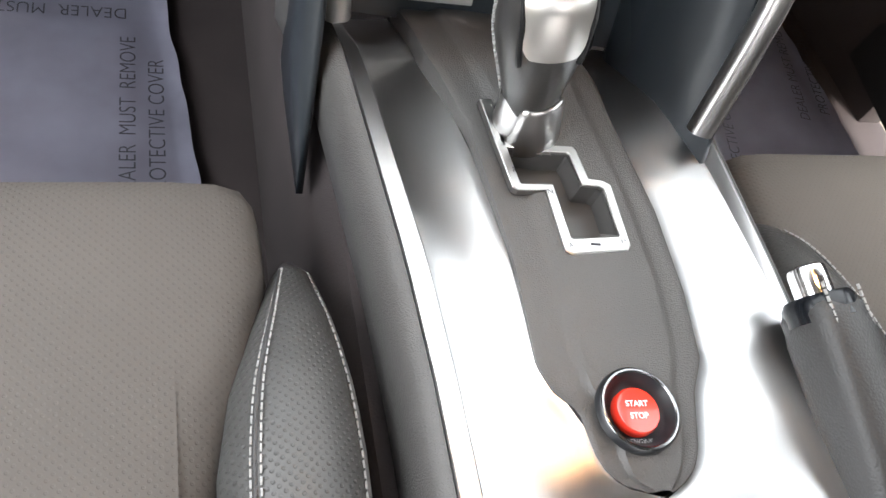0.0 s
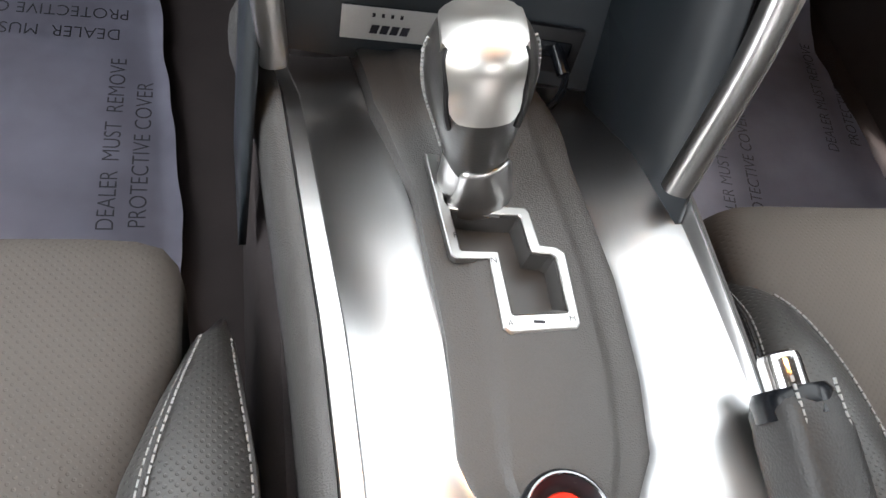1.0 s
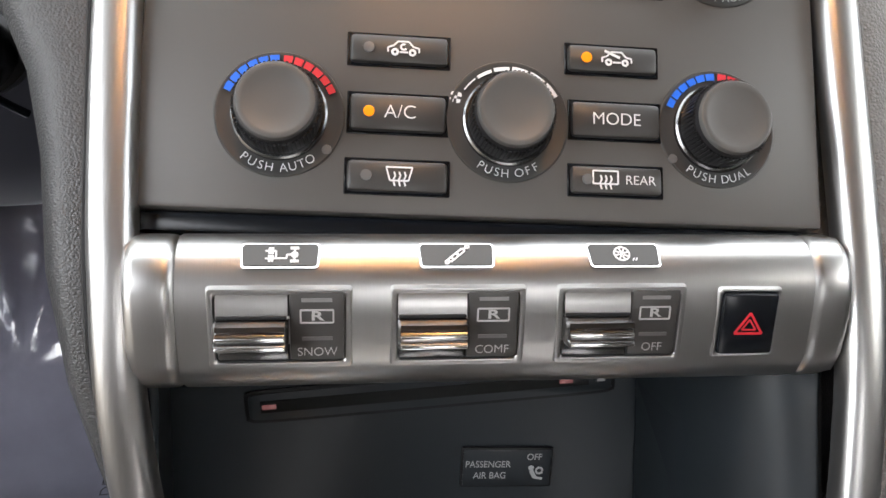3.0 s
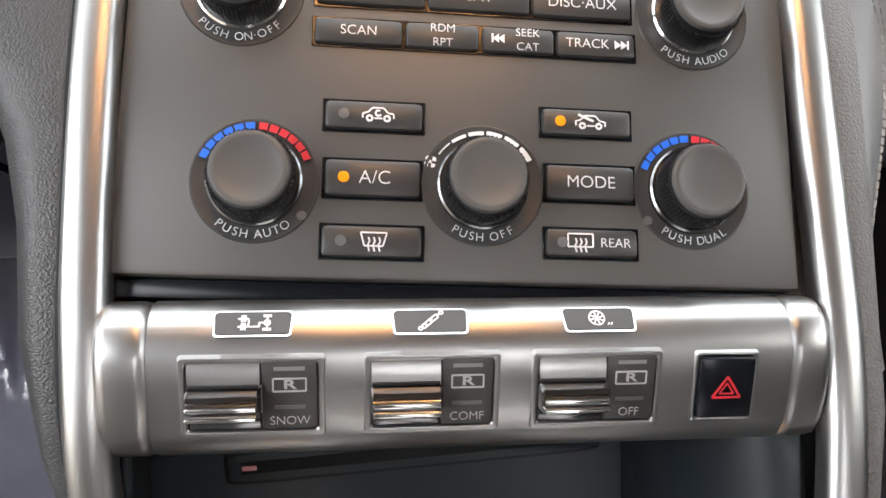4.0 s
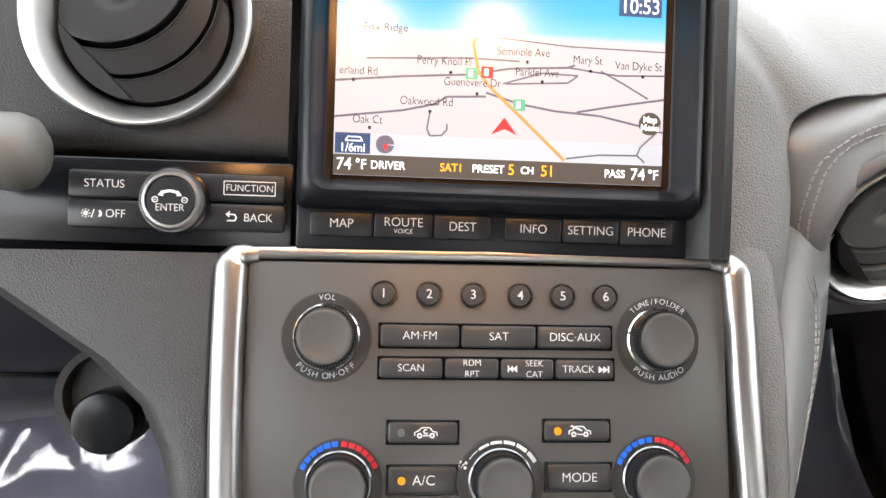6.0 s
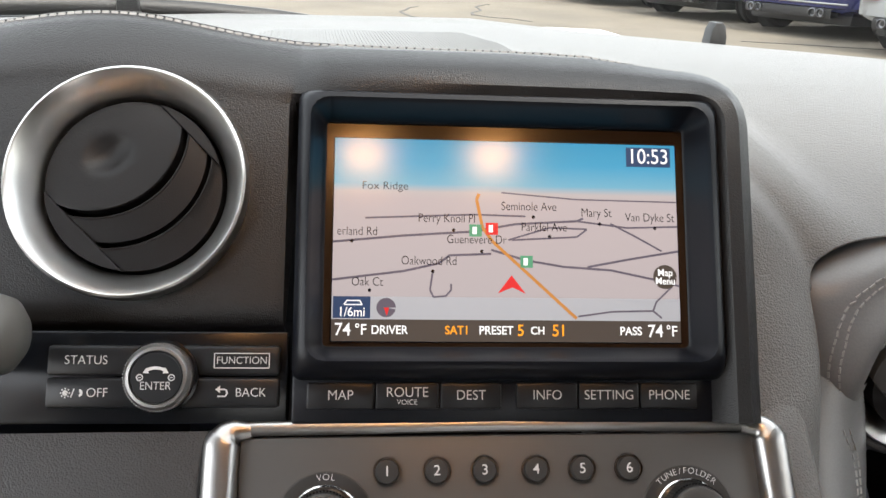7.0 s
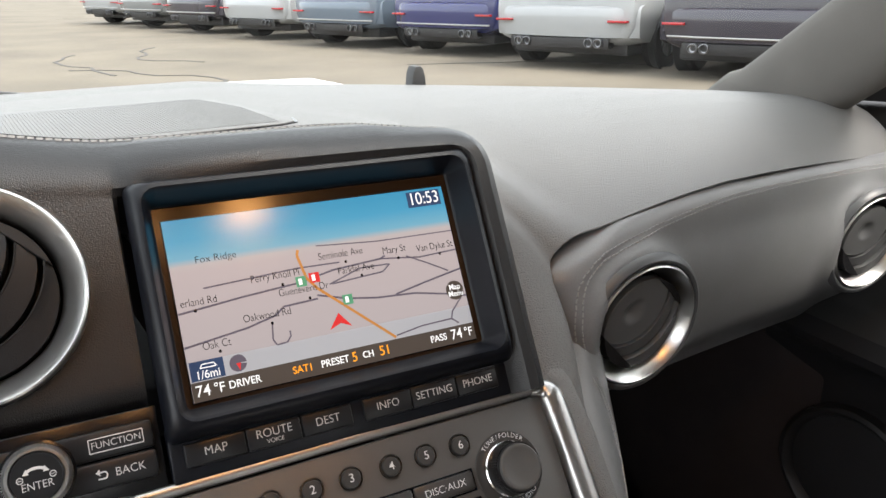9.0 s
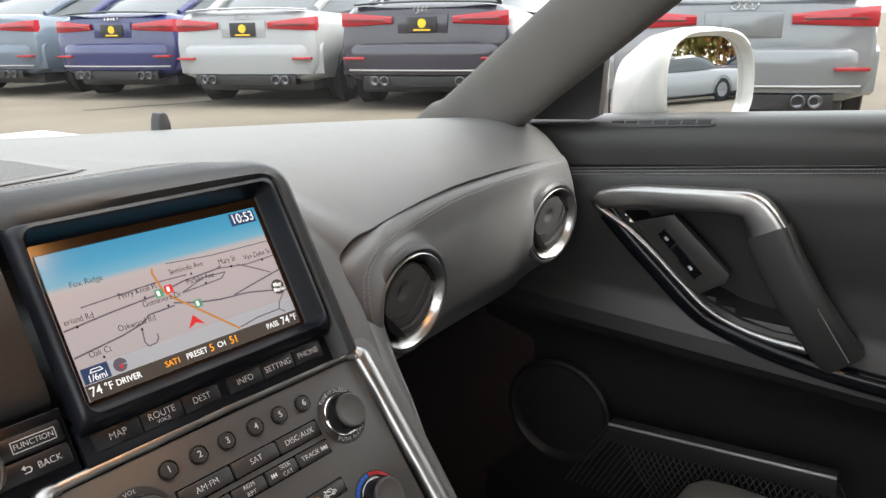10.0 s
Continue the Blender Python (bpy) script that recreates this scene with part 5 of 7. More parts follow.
for k, x in enumerate((-0.011, -0.0055, 0.0, 0.0055)):
    prism(bm, [(x, -0.0055), (x + 0.0042, -0.0055), (x + 0.0056, -0.0005), (x + 0.0014, -0.0005)], 0.0008, 0.0010, on_back(-0.0385, 0.4225) @ pose(0, 0, 0, 0, 0, 3))
part("print", bm, INK, stk, smooth=False)
bm = bmesh.new()
rbox(bm, -0.026, 0.026, -0.014, 0.014, -0.001, 0.0035, 0.0015, m=on_back(0.044, 0.4235))
soc = part("socket_cover", bm, VENTBLACK, pocket, "black socket cover")
bm = bmesh.new()
rbox(bm, -0.018, 0.020, -0.0035, 0.0060, 0.003, 0.0045, 0.0012, m=on_back(0.044, 0.4235))
part("socket_lid", bm, GLOSS, soc)
bm = bmesh.new()
sweep(bm, smooth_path([(0.0865, -0.034, 0.443), (0.0965, -0.070, 0.432), (0.1065, -0.105, 0.4235), (0.1120, -0.128, 0.4215)], 5), oval(0.0016, 0.0016, 8))
part("floor_edge", bm, SATIN, pocket, "thin bright metal edge")
bm = bmesh.new()
sweep(bm, [(0.0735, -0.021, 0.545), (0.0785, -0.032, 0.500), (0.0845, -0.044, 0.447)], oval(0.0022, 0.0022, 8), (1, 0, 0))
part("corner_gap", bm, VENTBLACK, pocket, "dark corner gap")
cable = thing("charging_cable", Matrix(), "black charging cable with a black plug in the pocket", "cable")
bm = bmesh.new()
pts = smooth_path([(0.055, -0.052, 0.425), (0.062, -0.068, 0.418), (0.052, -0.085, 0.412), (0.030, -0.095, 0.408), (0.010, -0.098, 0.407), (-0.010, -0.092, 0.408)], 6)
sweep(bm, pts, oval(0.0042, 0.0042, 8))
part("cord", bm, GLOSS, cable)
bm = bmesh.new()
sweep(bm, [(0.055, -0.050, 0.4265), (0.061, -0.066, 0.4195)], oval(0.008, 0.008, 12))
part("plug", bm, GLOSS, cable)

# ---- centre console ----
con = thing("centre_console", Matrix(), "centre console with brushed silver panels and a dark grey shift panel", "console")
Z0 = 0.425


def lerp_rows(table, y):
    """Linear look-up of x for y in rows of (y, x) with falling y."""
    for (ya, xa), (yb, xb) in zip(table, table[1:]):
        if y >= yb:
            return xa + (xb - xa) * (ya - y) / (ya - yb)
    return table[-1][1]


L_OUT = [(-0.04, -0.113), (-0.105, -0.0940), (-0.2386, -0.0700), (-0.2946, -0.0625), (-0.33, -0.0590), (-0.45, -0.0480), (-0.75, -0.0200)]
L_STRIP = [(-0.04, -0.104), (-0.105, -0.0845), (-0.2386, -0.0590), (-0.2946, -0.0520), (-0.33, -0.0485), (-0.45, -0.0380), (-0.75, -0.0100)]
L_PAN = [(-0.04, -0.0560), (-0.11, -0.0480), (-0.161, -0.0300), (-0.2356, -0.0190), (-0.262, -0.0178), (-0.2878, -0.0172), (-0.300, -0.0120), (-0.309, -0.0020), (-0.320, 0.0), (-0.330, 0.0022), (-0.337, 0.007), (-0.341, 0.014), (-0.3440, 0.0295), (-0.75, 0.0465)]
R_PAN = [(-0.04, 0.0400), (-0.11, 0.0490), (-0.138, 0.0510), (-0.202, 0.0632), (-0.25, 0.0660), (-0.284, 0.0640), (-0.300, 0.0560), (-0.3257, 0.0500), (-0.334, 0.046), (-0.340, 0.039), (-0.3440, 0.030), (-0.75, 0.047)]
R_OUT = [(-0.04, 0.098), (-0.1456, 0.1165), (-0.2365, 0.1262), (-0.28, 0.1285), (-0.335, 0.1300), (-0.45, 0.137), (-0.75, 0.160)]
YS = [-0.04, -0.06, -0.085, -0.11, -0.13, -0.15, -0.17, -0.19, -0.21, -0.23, -0.25, -0.265, -0.28, -0.295, -0.305, -0.315, -0.327, -0.333, -0.338, -0.341, -0.345, -0.351, -0.37, -0.42, -0.5, -0.62, -0.75]


def fall(y):
    """The console's floor dips towards the pocket."""
    return -0.030 * max(0.0, min(1.0, (y + 0.125) / 0.085)) ** 1.5


def sink(y):
    """How far the silver panels lie below the console's edges."""
    return -0.0125 * max(0.0, min(1.0, (y + 0.310) / 0.215)) ** 1.15


bm = bmesh.new()
rows = []
for y in YS:
    a, b, c = lerp_rows(L_STRIP, y), lerp_rows(L_PAN, y), fall(y) + sink(y)
    w = b - a
    deep = 0.0022 + 0.0012 * min(1, w / 0.03)
    rows.append([Vector((a + w * u, y, Z0 + c + 0.0008 - deep * math.sin(math.pi * min(1, u * 1.05)) ** 0.8 + 0.002 * u)) for u in (0, 0.06, 0.16, 0.3, 0.45, 0.6, 0.75, 0.88, 0.96, 1.0)])
loft(bm, rows)
part("silver_panel", bm, BRUSHED, con, "brushed silver dished panel")
bm = bmesh.new()
rows = []
for y in YS:
    a, b, c = lerp_rows(R_PAN, y), lerp_rows(R_OUT, y), fall(y)
    w = b - a
    rows.append([Vector((a + w * u, y, Z0 + c + 0.0015 + h + sink(y) * min(1, max(0.0, 0.955 - u) / 0.03))) for u, h in ((0, 0.0005), (0.05, -0.0012), (0.14, -0.0024), (0.26, -0.0028), (0.40, -0.0022), (0.55, -0.0012), (0.70, -0.0005), (0.84, 0.0), (0.92, 0.0), (0.955, 0.0004), (0.962, 0.0008), (0.985, 0.0004), (1.0, -0.006))])
loft(bm, rows)
part("silver_panel", bm, BRUSHED, con, "brushed silver dished panel")
bm = bmesh.new()
rows = []
for y in YS[1:]:
    a, b, c = lerp_rows(L_OUT, y), lerp_rows(L_STRIP, y), fall(y)
    rows.append([Vector((a, y, Z0 + c - 0.006)), Vector((a, y, Z0 + c + 0.0005)), Vector((a + 0.001, y, Z0 + c + 0.002)), Vector((b - 0.0012, y, Z0 + c + 0.0022)), Vector((b - 0.0002, y, Z0 + c + 0.0014)), Vector((b, y, Z0 + c - 0.004)), Vector((b, y, Z0 + c - 0.018))])
loft(bm, rows)
part("edge_strip", bm, BRUSHED, con, "bright flat metal edge strip")
bm = bmesh.new()
rows = []
for y in YS:
    a = lerp_rows(L_OUT, y)
    f = 1.0
    rows.append([Vector((a - dx * f, y, Z0 + 0.001 + fall(y) * 0.2 - dz)) for dx, dz in ((0.0002, 0.0), (0.003, 0.0012), (0.007, 0.006), (0.010, 0.014), (0.011, 0.028), (0.010, 0.045), (0.004, 0.052), (0.0, 0.056))])
loft(bm, rows)
part("leather_side", bm, CONSOLE, con, "black grained leather side")
bm = bmesh.new()
rows = []
for y in YS:
    a = lerp_rows(R_OUT, y)
    rows.append([Vector((a + dx, y, Z0 + 0.001 - dz)) for dx, dz in ((0.0002, 0.001), (0.003, 0.0012), (0.006, 0.005), (0.009, 0.014), (0.010, 0.045), (0.0, 0.055))])
loft(bm, rows)
part("leather_side", bm, CONSOLE, con, "black grained leather side")

# shift panel: hollow beside a raised middle, round tail
PROF = ((0, -0.004), (0.0, 0.0030), (0.02, 0.0042), (0.10, 0.0046), (0.19, 0.0050), (0.245, 0.0082), (0.40, 0.0092), (0.60, 0.0092), (0.78, 0.0082), (0.835, 0.0055), (0.90, 0.0048), (0.98, 0.0042), (1.0, 0.0030), (1.0, -0.004))


def inside(p, poly):
    hit = False
    for (xa, ya), (xb, yb) in zip(poly, poly[1:] + poly[:1]):
        if (ya > p[1]) != (yb > p[1]) and p[0] < (xb - xa) * (p[1] - ya) / (yb - ya) + xa:
            hit = not hit
    return hit


# gate: silver stepped rim round a dark well
GZ = 0.4348
GS = (-0.0019, -0.0020)
OUT = [(-0.0238, -0.1400), (-0.0170, -0.1392), (-0.0165, -0.1660), (0.0090, -0.1662), (0.0225, -0.1655), (0.0245, -0.1680), (0.0275, -0.1868), (0.0350, -0.1872), (0.0392, -0.1902), (0.0412, -0.2270), (0.0392, -0.2300), (0.0092, -0.2342), (0.0062, -0.2322), (0.0030, -0.1975), (-0.0120, -0.1992), (-0.0145, -0.1972)]
INN = [(-0.0178, -0.1440), (-0.0178, -0.1440), (-0.0140, -0.1700), (0.0080, -0.1706), (0.0190, -0.1700), (0.0198, -0.1710), (0.0232, -0.1912), (0.0320, -0.1916), (0.0345, -0.1935), (0.0365, -0.2210), (0.0355, -0.2222), (0.0115, -0.2250), (0.0105, -0.2240), (0.0072, -0.1932), (-0.0092, -0.1942), (-0.0100, -0.1935)]


def gate_place(x, y):
    """The front of the gate lies a little further back than its rear suggests."""
    return x + GS[0], y + GS[1] - 0.0038 * max(0.0, min(1.0, (y + 0.205) / 0.03))


OUT = [gate_place(x, y) for x, y in OUT]
INN = [gate_place(x, y) for x, y in INN]
bm = bmesh.new()
rows = []
US = [k / 34 for k in range(35)]
y = -0.045
while y > -0.3438:
    a, b, c = lerp_rows(L_PAN, y), lerp_rows(R_PAN, y), fall(y)
    w = b - a
    t = max(0.0, min(1.0, (-0.322 - y) / 0.03))
    row = [Vector((a, y, Z0 + c - 0.020))]
    for u in US:
        for (u0, h0), (u1, h1) in zip(PROF[1:], PROF[2:-1]):
            if u0 <= u <= u1:
                f = (u - u0) / (u1 - u0)
                h = h0 + (h1 - h0) * f * f * (3 - 2 * f)
                break
        row.append(Vector((a + w * u, y, Z0 + c + h * (1 - t * 0.6))))
    rows.append(row + [Vector((b, y, Z0 + c - 0.020))])
    y -= 0.0035
loft(bm, rows)
gone = [f for f in bm.faces if inside(f.calc_center_median()[:2], INN[1:]) or (f.calc_center_median().xy - Vector((0.0216, -0.3105))).length < 0.0160]
bmesh.ops.delete(bm, geom=gone, context="FACES")
shift = part("shift_panel", bm, CONSOLE, con, "dark grey grained shift panel")
bm = bmesh.new()
loft(bm, [[Vector((x, y, z)) for x, y in pts] for pts, z in ((OUT, GZ - 0.004), (OUT, GZ - 0.0004), ([(x + (xi - x) * 0.12, y + (yi - y) * 0.12) for (x, y), (xi, yi) in zip(OUT, INN)], GZ), ([(x + (xi - x) * 0.9, y + (yi - y) * 0.9) for (x, y), (xi, yi) in zip(OUT, INN)], GZ), (INN, GZ - 0.0005), (INN, GZ - 0.003))], True)
gate = part("gate_rim", bm, SATIN, con, "silver stepped shift gate with position letters", smooth=False)
bm = bmesh.new()
g = loft(bm, [[Vector((x, y, z)) for x, y in INN[1:]] for z in (GZ - 0.002, GZ - 0.016)], True)
rbox(bm, -0.022, 0.042, -0.232, -0.138, GZ - 0.0175, GZ - 0.0155, 0)
part("gate_well", bm, KNOB, gate, "dark rubber gate well", smooth=False)
for ch, x, y in (("R", -0.0118, -0.1855), ("N", 0.0048, -0.1985), ("A", 0.0095, -0.2295), ("M", 0.0378, -0.2255)):
    text(ch, 0.0042, pose(*gate_place(x, y), GZ + 0.0001, 0, 0, 6), INK, gate)
bm = bmesh.new()
rbox(bm, 0.0180, 0.0230, -0.2305, -0.2293, GZ - 0.0005, GZ + 0.0003, 0)
part("gate_dash", bm, INK, gate)

# shifter: tapered neck, pear-shaped grip with a metal top plate
lever = thing("gear_lever", Matrix(), "gear lever with a silver and black leather grip", "gear lever")
A0, A1 = Vector((-0.002, -0.160, 0.428)), Vector((-0.029, -0.158, 0.542))
AX = (A1 - A0).normalized()
RX = (Vector((1, 0, 0)) - AX * AX.x).normalized()
LM = Matrix((RX, AX.cross(RX), AX)).transposed().to_4x4()
LM.translation = A0
LM = LM @ Matrix.Diagonal((1.02, 1.02, 0.87, 1))
bm = bmesh.new()
lathe(bm, [(0.0165, -0.004), (0.0172, 0.004), (0.0165, 0.012), (0.0150, 0.022), (0.0142, 0.03), (0.0142, 0.036)], LM, 40, (1.0, 0.9))
part("collar", bm, SATIN, lever, "satin silver collar")
bm = bmesh.new()
prof = [(0.0125, 0.028), (0.0137, 0.036), (0.0160, 0.050), (0.0190, 0.066), (0.0212, 0.080), (0.0217, 0.092), (0.0206, 0.104), (0.0178, 0.112), (0.0124, 0.1170), (0.006, 0.1185), (0, 0.1188)]
rings = []
for r, h in prof:
    ring = []
    n = 44
    for k in range(n if r else 1):
        a = 2 * math.pi * k / n
        c, s = math.cos(a), math.sin(a)
        x, y = r * c, r * s * (1.08 if s < 0 else 1.18)
        ring.append(bm.verts.new(LM @ Vector((x, y, h - (0.004 * s if h > 0.06 else 0)))))
    rings.append(ring)
for a, b in zip(rings, rings[1:]):
    for k in range(44):
        q = list(dict.fromkeys([a[k % len(a)], a[(k + 1) % len(a)], b[(k + 1) % len(b)], b[k % len(b)]]))
        if len(q) > 2:
            bm.faces.new(q)
part("grip", bm, mat("polished grip leather", (0.030, 0.029, 0.028), 0.30, 0.0, bump=0.08, scale=900, kind="leather"), lever, "smooth dark grey grip")


def grip_point(a, h, out=0.0):
    """A place on the grip at an angle (degrees, -90 faces the rear) and a height."""
    for (r0, h0), (r1, h1) in zip(prof, prof[1:]):
        if h0 <= h <= h1:
            r = r0 + (r1 - r0) * (h - h0) / (h1 - h0)
            break
    c, s = math.cos(radians(a)), math.sin(radians(a))
    r += out
    return LM @ Vector((r * c, r * s * (1.08 if s < 0 else 1.18), h + out * 0.3 - (0.004 * s if h > 0.06 else 0)))


bm = bmesh.new()
rows = []
UV = (-1, -0.96, -0.8, -0.6, -0.4, -0.2, 0, 0.2, 0.4, 0.6, 0.8, 0.96, 1)
for h in (0.0775, 0.0785, 0.0805, 0.084, 0.090, 0.096, 0.102, 0.107, 0.111, 0.1140):
    e = 1 - max(0, (0.086 - h) / 0.0085) ** 2 * 0.35
    half = (37 + max(0, (h - 0.100) * 700)) * e
    rows.append([grip_point(-90 + half * u, h, 0.0013 + 0.0018 * max(0.0, (h - 0.095) / 0.019) if abs(u) < 0.99 and h > 0.078 else -0.0005) for u in (-1, -0.96, -0.8, -0.6, -0.4, -0.2, 0, 0.2, 0.4, 0.6, 0.8, 0.96, 1)])
for yy in (-0.0105, -0.006, -0.002, 0.002, 0.006, 0.010, 0.0135, 0.0165, 0.019, 0.0205):
    row = []
    for u in UV:
        x = u * min(0.0158, math.sqrt(0.0205 ** 2 - (yy / 1.15) ** 2))
        rr = math.hypot(x, yy / 1.15)
        for (r0, h0), (r1, h1) in zip(prof[5:], prof[6:]):
            if r1 <= rr <= r0:
                h = h0 + (h1 - h0) * (r0 - rr) / (r0 - r1)
                break
        row.append(LM @ Vector((x, yy, h + (0.0030 if abs(u) < 0.99 else -0.0005) - 0.004 * (yy / 1.15) / max(rr, 0.006))))
    rows.append(row)
loft(bm, rows)
part("top_plate", bm, mat("pale satin plate", (0.66, 0.65, 0.62), 0.40, 1.0, bump=0.03, scale=1500, vary=0.04), lever, "brushed silver plate")
bm = bmesh.new()
for s in (-1, 1):
    edge = [grip_point(-90 + s * (39.5 + max(0, (h - 0.100) * 700)), h, 0.0006) for h in (0.0715, 0.078, 0.086, 0.094, 0.102, 0.110, 0.1165)]
    sweep(bm, smooth_path(edge, 4), oval(0.0030, 0.0026, 8))
part("plate_seam", bm, VENTBLACK, lever)
for s in (0, 180):
    stitches(lever, [grip_point(s, h, 0.0006) for h in (0.04, 0.055, 0.07, 0.085, 0.1, 0.108)], 0.0024, 0.0017, 0.0006)
# front shield of the collar
bm = bmesh.new()
rows = []
for h, half in ((0.002, 62), (0.012, 60), (0.024, 50), (0.034, 46), (0.038, 40)):
    rows.append([LM @ Vector(((0.0185 - h * 0.05) * math.cos(radians(-72 + half * u)), (0.0178 - h * 0.05) * math.sin(radians(-72 + half * u)), h)) for u in (-1, -0.7, -0.35, 0, 0.35, 0.7, 1)])
loft(bm, rows)
thick(part("collar_shield", bm, SATIN, lever), 0.0015)

# engine start button in a dished ring
start = thing("engine_start_button", pose(0.0216, -0.3105, 0.4362) @ Matrix.Scale(0.78, 4), "red round engine start button in a dark dished ring", "button")
bm = bmesh.new()
lathe(bm, [(0.0240, -0.004), (0.0238, -0.0006), (0.0228, 0.0006), (0.0216, 0.0010), (0.0205, 0.0006), (0.0195, -0.0010), (0.0180, -0.0045), (0.0160, -0.0070), (0.0130, -0.0080)], Matrix(), 56)
part("ring", bm, KEY, start, "gloss dark dished ring")
bm = bmesh.new()
lathe(bm, [(0.0206, 0.0006), (0.0212, 0.0014), (0.0222, 0.0012), (0.0228, 0.0004)], Matrix(), 56)
part("rim", bm, GUNMETAL, start)
bm = bmesh.new()
lathe(bm, [(0.0132, -0.011), (0.0132, -0.0030), (0.0122, -0.0016), (0.0100, -0.0020), (0, -0.0024)], Matrix(), 48)
redb = part("button", bm, mat("gloss red", (0.62, 0.03, 0.015), 0.25, coat=0.5, vary=0.06), start, "gloss red push button")
text("START", 0.0046, pose(0, 0.0035, -0.0019), WHITE, redb, bold=0.00014)
text("STOP", 0.0046, pose(0, -0.0032, -0.0019), WHITE, redb, bold=0.00014)
text("ENGINE", 0.0038, pose(0, -0.0160, -0.0058, 22, 0, 0), LEGEND, start)

# handbrake beside the console
hb = thing("handbrake", Matrix(), "black leather handbrake lever with a chrome release button", "handbrake")
pts = [Vector((0.1240, -0.2620, 0.4460)), Vector((0.1295, -0.2920, 0.4400)), Vector((0.1360, -0.3420, 0.4290)), Vector((0.145, -0.41, 0.41)), Vector((0.157, -0.51, 0.385))]
bm = bmesh.new()
sweep(bm, smooth_path(pts, 5), oval(0.034, 0.036, 20, 0.62), (0, 0, 1), [(0.82, 0.80)] + [(0.95, 0.95)] * 2 + [1.0] * 18)
part("grip", bm, mat("black handbrake leather", (0.022, 0.022, 0.022), 0.45, bump=0.4, scale=800, kind="leather"), hb, "black leather grip")
bm = bmesh.new()
d = (pts[0] - pts[1]).normalized()
HM = Matrix.Translation(pts[0] - d * 0.004) @ d.to_track_quat("Z", "Y").to_matrix().to_4x4()
lathe(bm, [(0.0092, -0.004), (0.0092, 0.018), (0.0086, 0.0205), (0.006, 0.0220), (0, 0.0224)], HM, 32)
part("release_button", bm, CHROME, hb, "chrome release button")
bm = bmesh.new()
lathe(bm, [(0.0172, -0.006), (0.0170, 0.003), (0.0150, 0.0062), (0.0096, 0.0066)], HM, 32)
part("end_cap", bm, GLOSS, hb)
for s in (-0.010, 0.010):
    stitches(hb, [p + Vector((s, 0.0, 0.0160)) for p in pts], 0.0034, 0.0025, 0.0005)

# ---- seats ----


def seat(side, label):
    """A seat: cloth cushion, leather bolsters with double seams, backrest. side: -1 driver, 1 passenger."""
    s = thing("bucket_seat", CAR, label, "seat", "front seats")
    inner = 0.143 if side < 0 else 0.158
    outer = 0.60
    front = -0.163 if side < 0 else -0.128
    zt = 0.400 if side < 0 else 0.385
    xs = [inner + (outer - inner) * u for u in (0.0, 0.006, 0.02, 0.045, 0.09, 0.2, 0.4, 0.6, 0.8, 0.93, 0.98, 1.0)]
    bm = bmesh.new()
    rows = []
    for dy, dz in ((0.0, -0.16), (0.006, -0.03), (0.0, -0.010), (-0.012, -0.002), (-0.04, 0.0), (-0.09, -0.002), (-0.15, -0.008), (-0.22, -0.016), (-0.30, -0.024), (-0.40, -0.03), (-0.5, -0.03)):
        row = []
        for i, x in enumerate(xs):
            e = 1 if i in (0, 11) else 0.55 if i in (1, 10) else 0.2 if i in (2, 9) else 0.05 if i in (3,) else 0
            taper = min(0.07, 0.33 * max(0, -dy - 0.065)) if i < 4 and side < 0 else 0.0
            row.append(Vector((side * (x + taper), front + dy - 0.014 * e, zt + dz - 0.020 * e)))
        rows.append(row)
    loft(bm, rows)
    thick(part("cushion", bm, CLOTH, s, "grey ribbed suede cushion"), 0.02)
    bm = bmesh.new()
    rbox(bm, min(side * (inner + 0.02), side * outer), max(side * (inner + 0.02), side * outer), front - 0.5, front - 0.02, 0.14, zt - 0.04, 0.02)
    part("cushion_base", bm, LEATHER, s)
    # inner bolster
    bm = bmesh.new()
    rows = []
    by = front - 0.014
    for k in range(14):
        u = k / 13
        y = by - 0.42 * u
        rise = -0.050 * (1 - min(1, u * 6)) ** 2.2 + 0.012 * min(1, u * 2)
        grow = min(1, 0.06 + u * 3.6) ** 0.7
        c = inner - 0.026 + 0.02 * u if side < 0 else inner - 0.004
        w = 0.026 + 0.034 * grow
        row = []
        for a in range(15):
            t = radians(-20 + 220 * a / 14)
            row.append(Vector((side * (c + w * 0.28 - w * 0.5 * math.cos(t) * grow), y, zt - 0.020 + rise + (0.034 * grow) * math.sin(t))))
        rows.append(row)
    gr = loft(bm, rows)
    bm.faces.new(gr[0])
    part("side_bolster", bm, PERFHIDE, s, "black perforated leather bolster")
    for a in (3.0, 9.2):
        for da in (-0.28, 0.28):
            lp = []
            for k in range(1, 14):
                r = rows[k]
                i = int(a + da)
                f = (a + da) - i
                lp.append(r[i].lerp(r[i + 1], f) * 1.0 + Vector((0, 0, 0.0006)))
            stitches(s, lp, 0.0042, 0.0030, 0.0004)
        lp = [rows[k][int(a)].lerp(rows[k][int(a) + 1], a - int(a)) for k in range(1, 14)]
        bm = bmesh.new()
        sweep(bm, smooth_path(lp, 2), oval(0.0024, 0.0016, 8))
        part("piping", bm, LEATHER, s)
    # backrest
    bm = bmesh.new()
    x0, x1 = sorted((side * (inner + 0.005), side * outer))
    rbox(bm, x0, x1, front - 0.66, front - 0.50, zt - 0.06, 0.92, 0.05, 3)
    part("backrest", bm, CLOTH, s)
    return s


seat(-1, "grey suede driver seat with a black leather bolster")
seat(1, "grey suede passenger seat beside the handbrake")

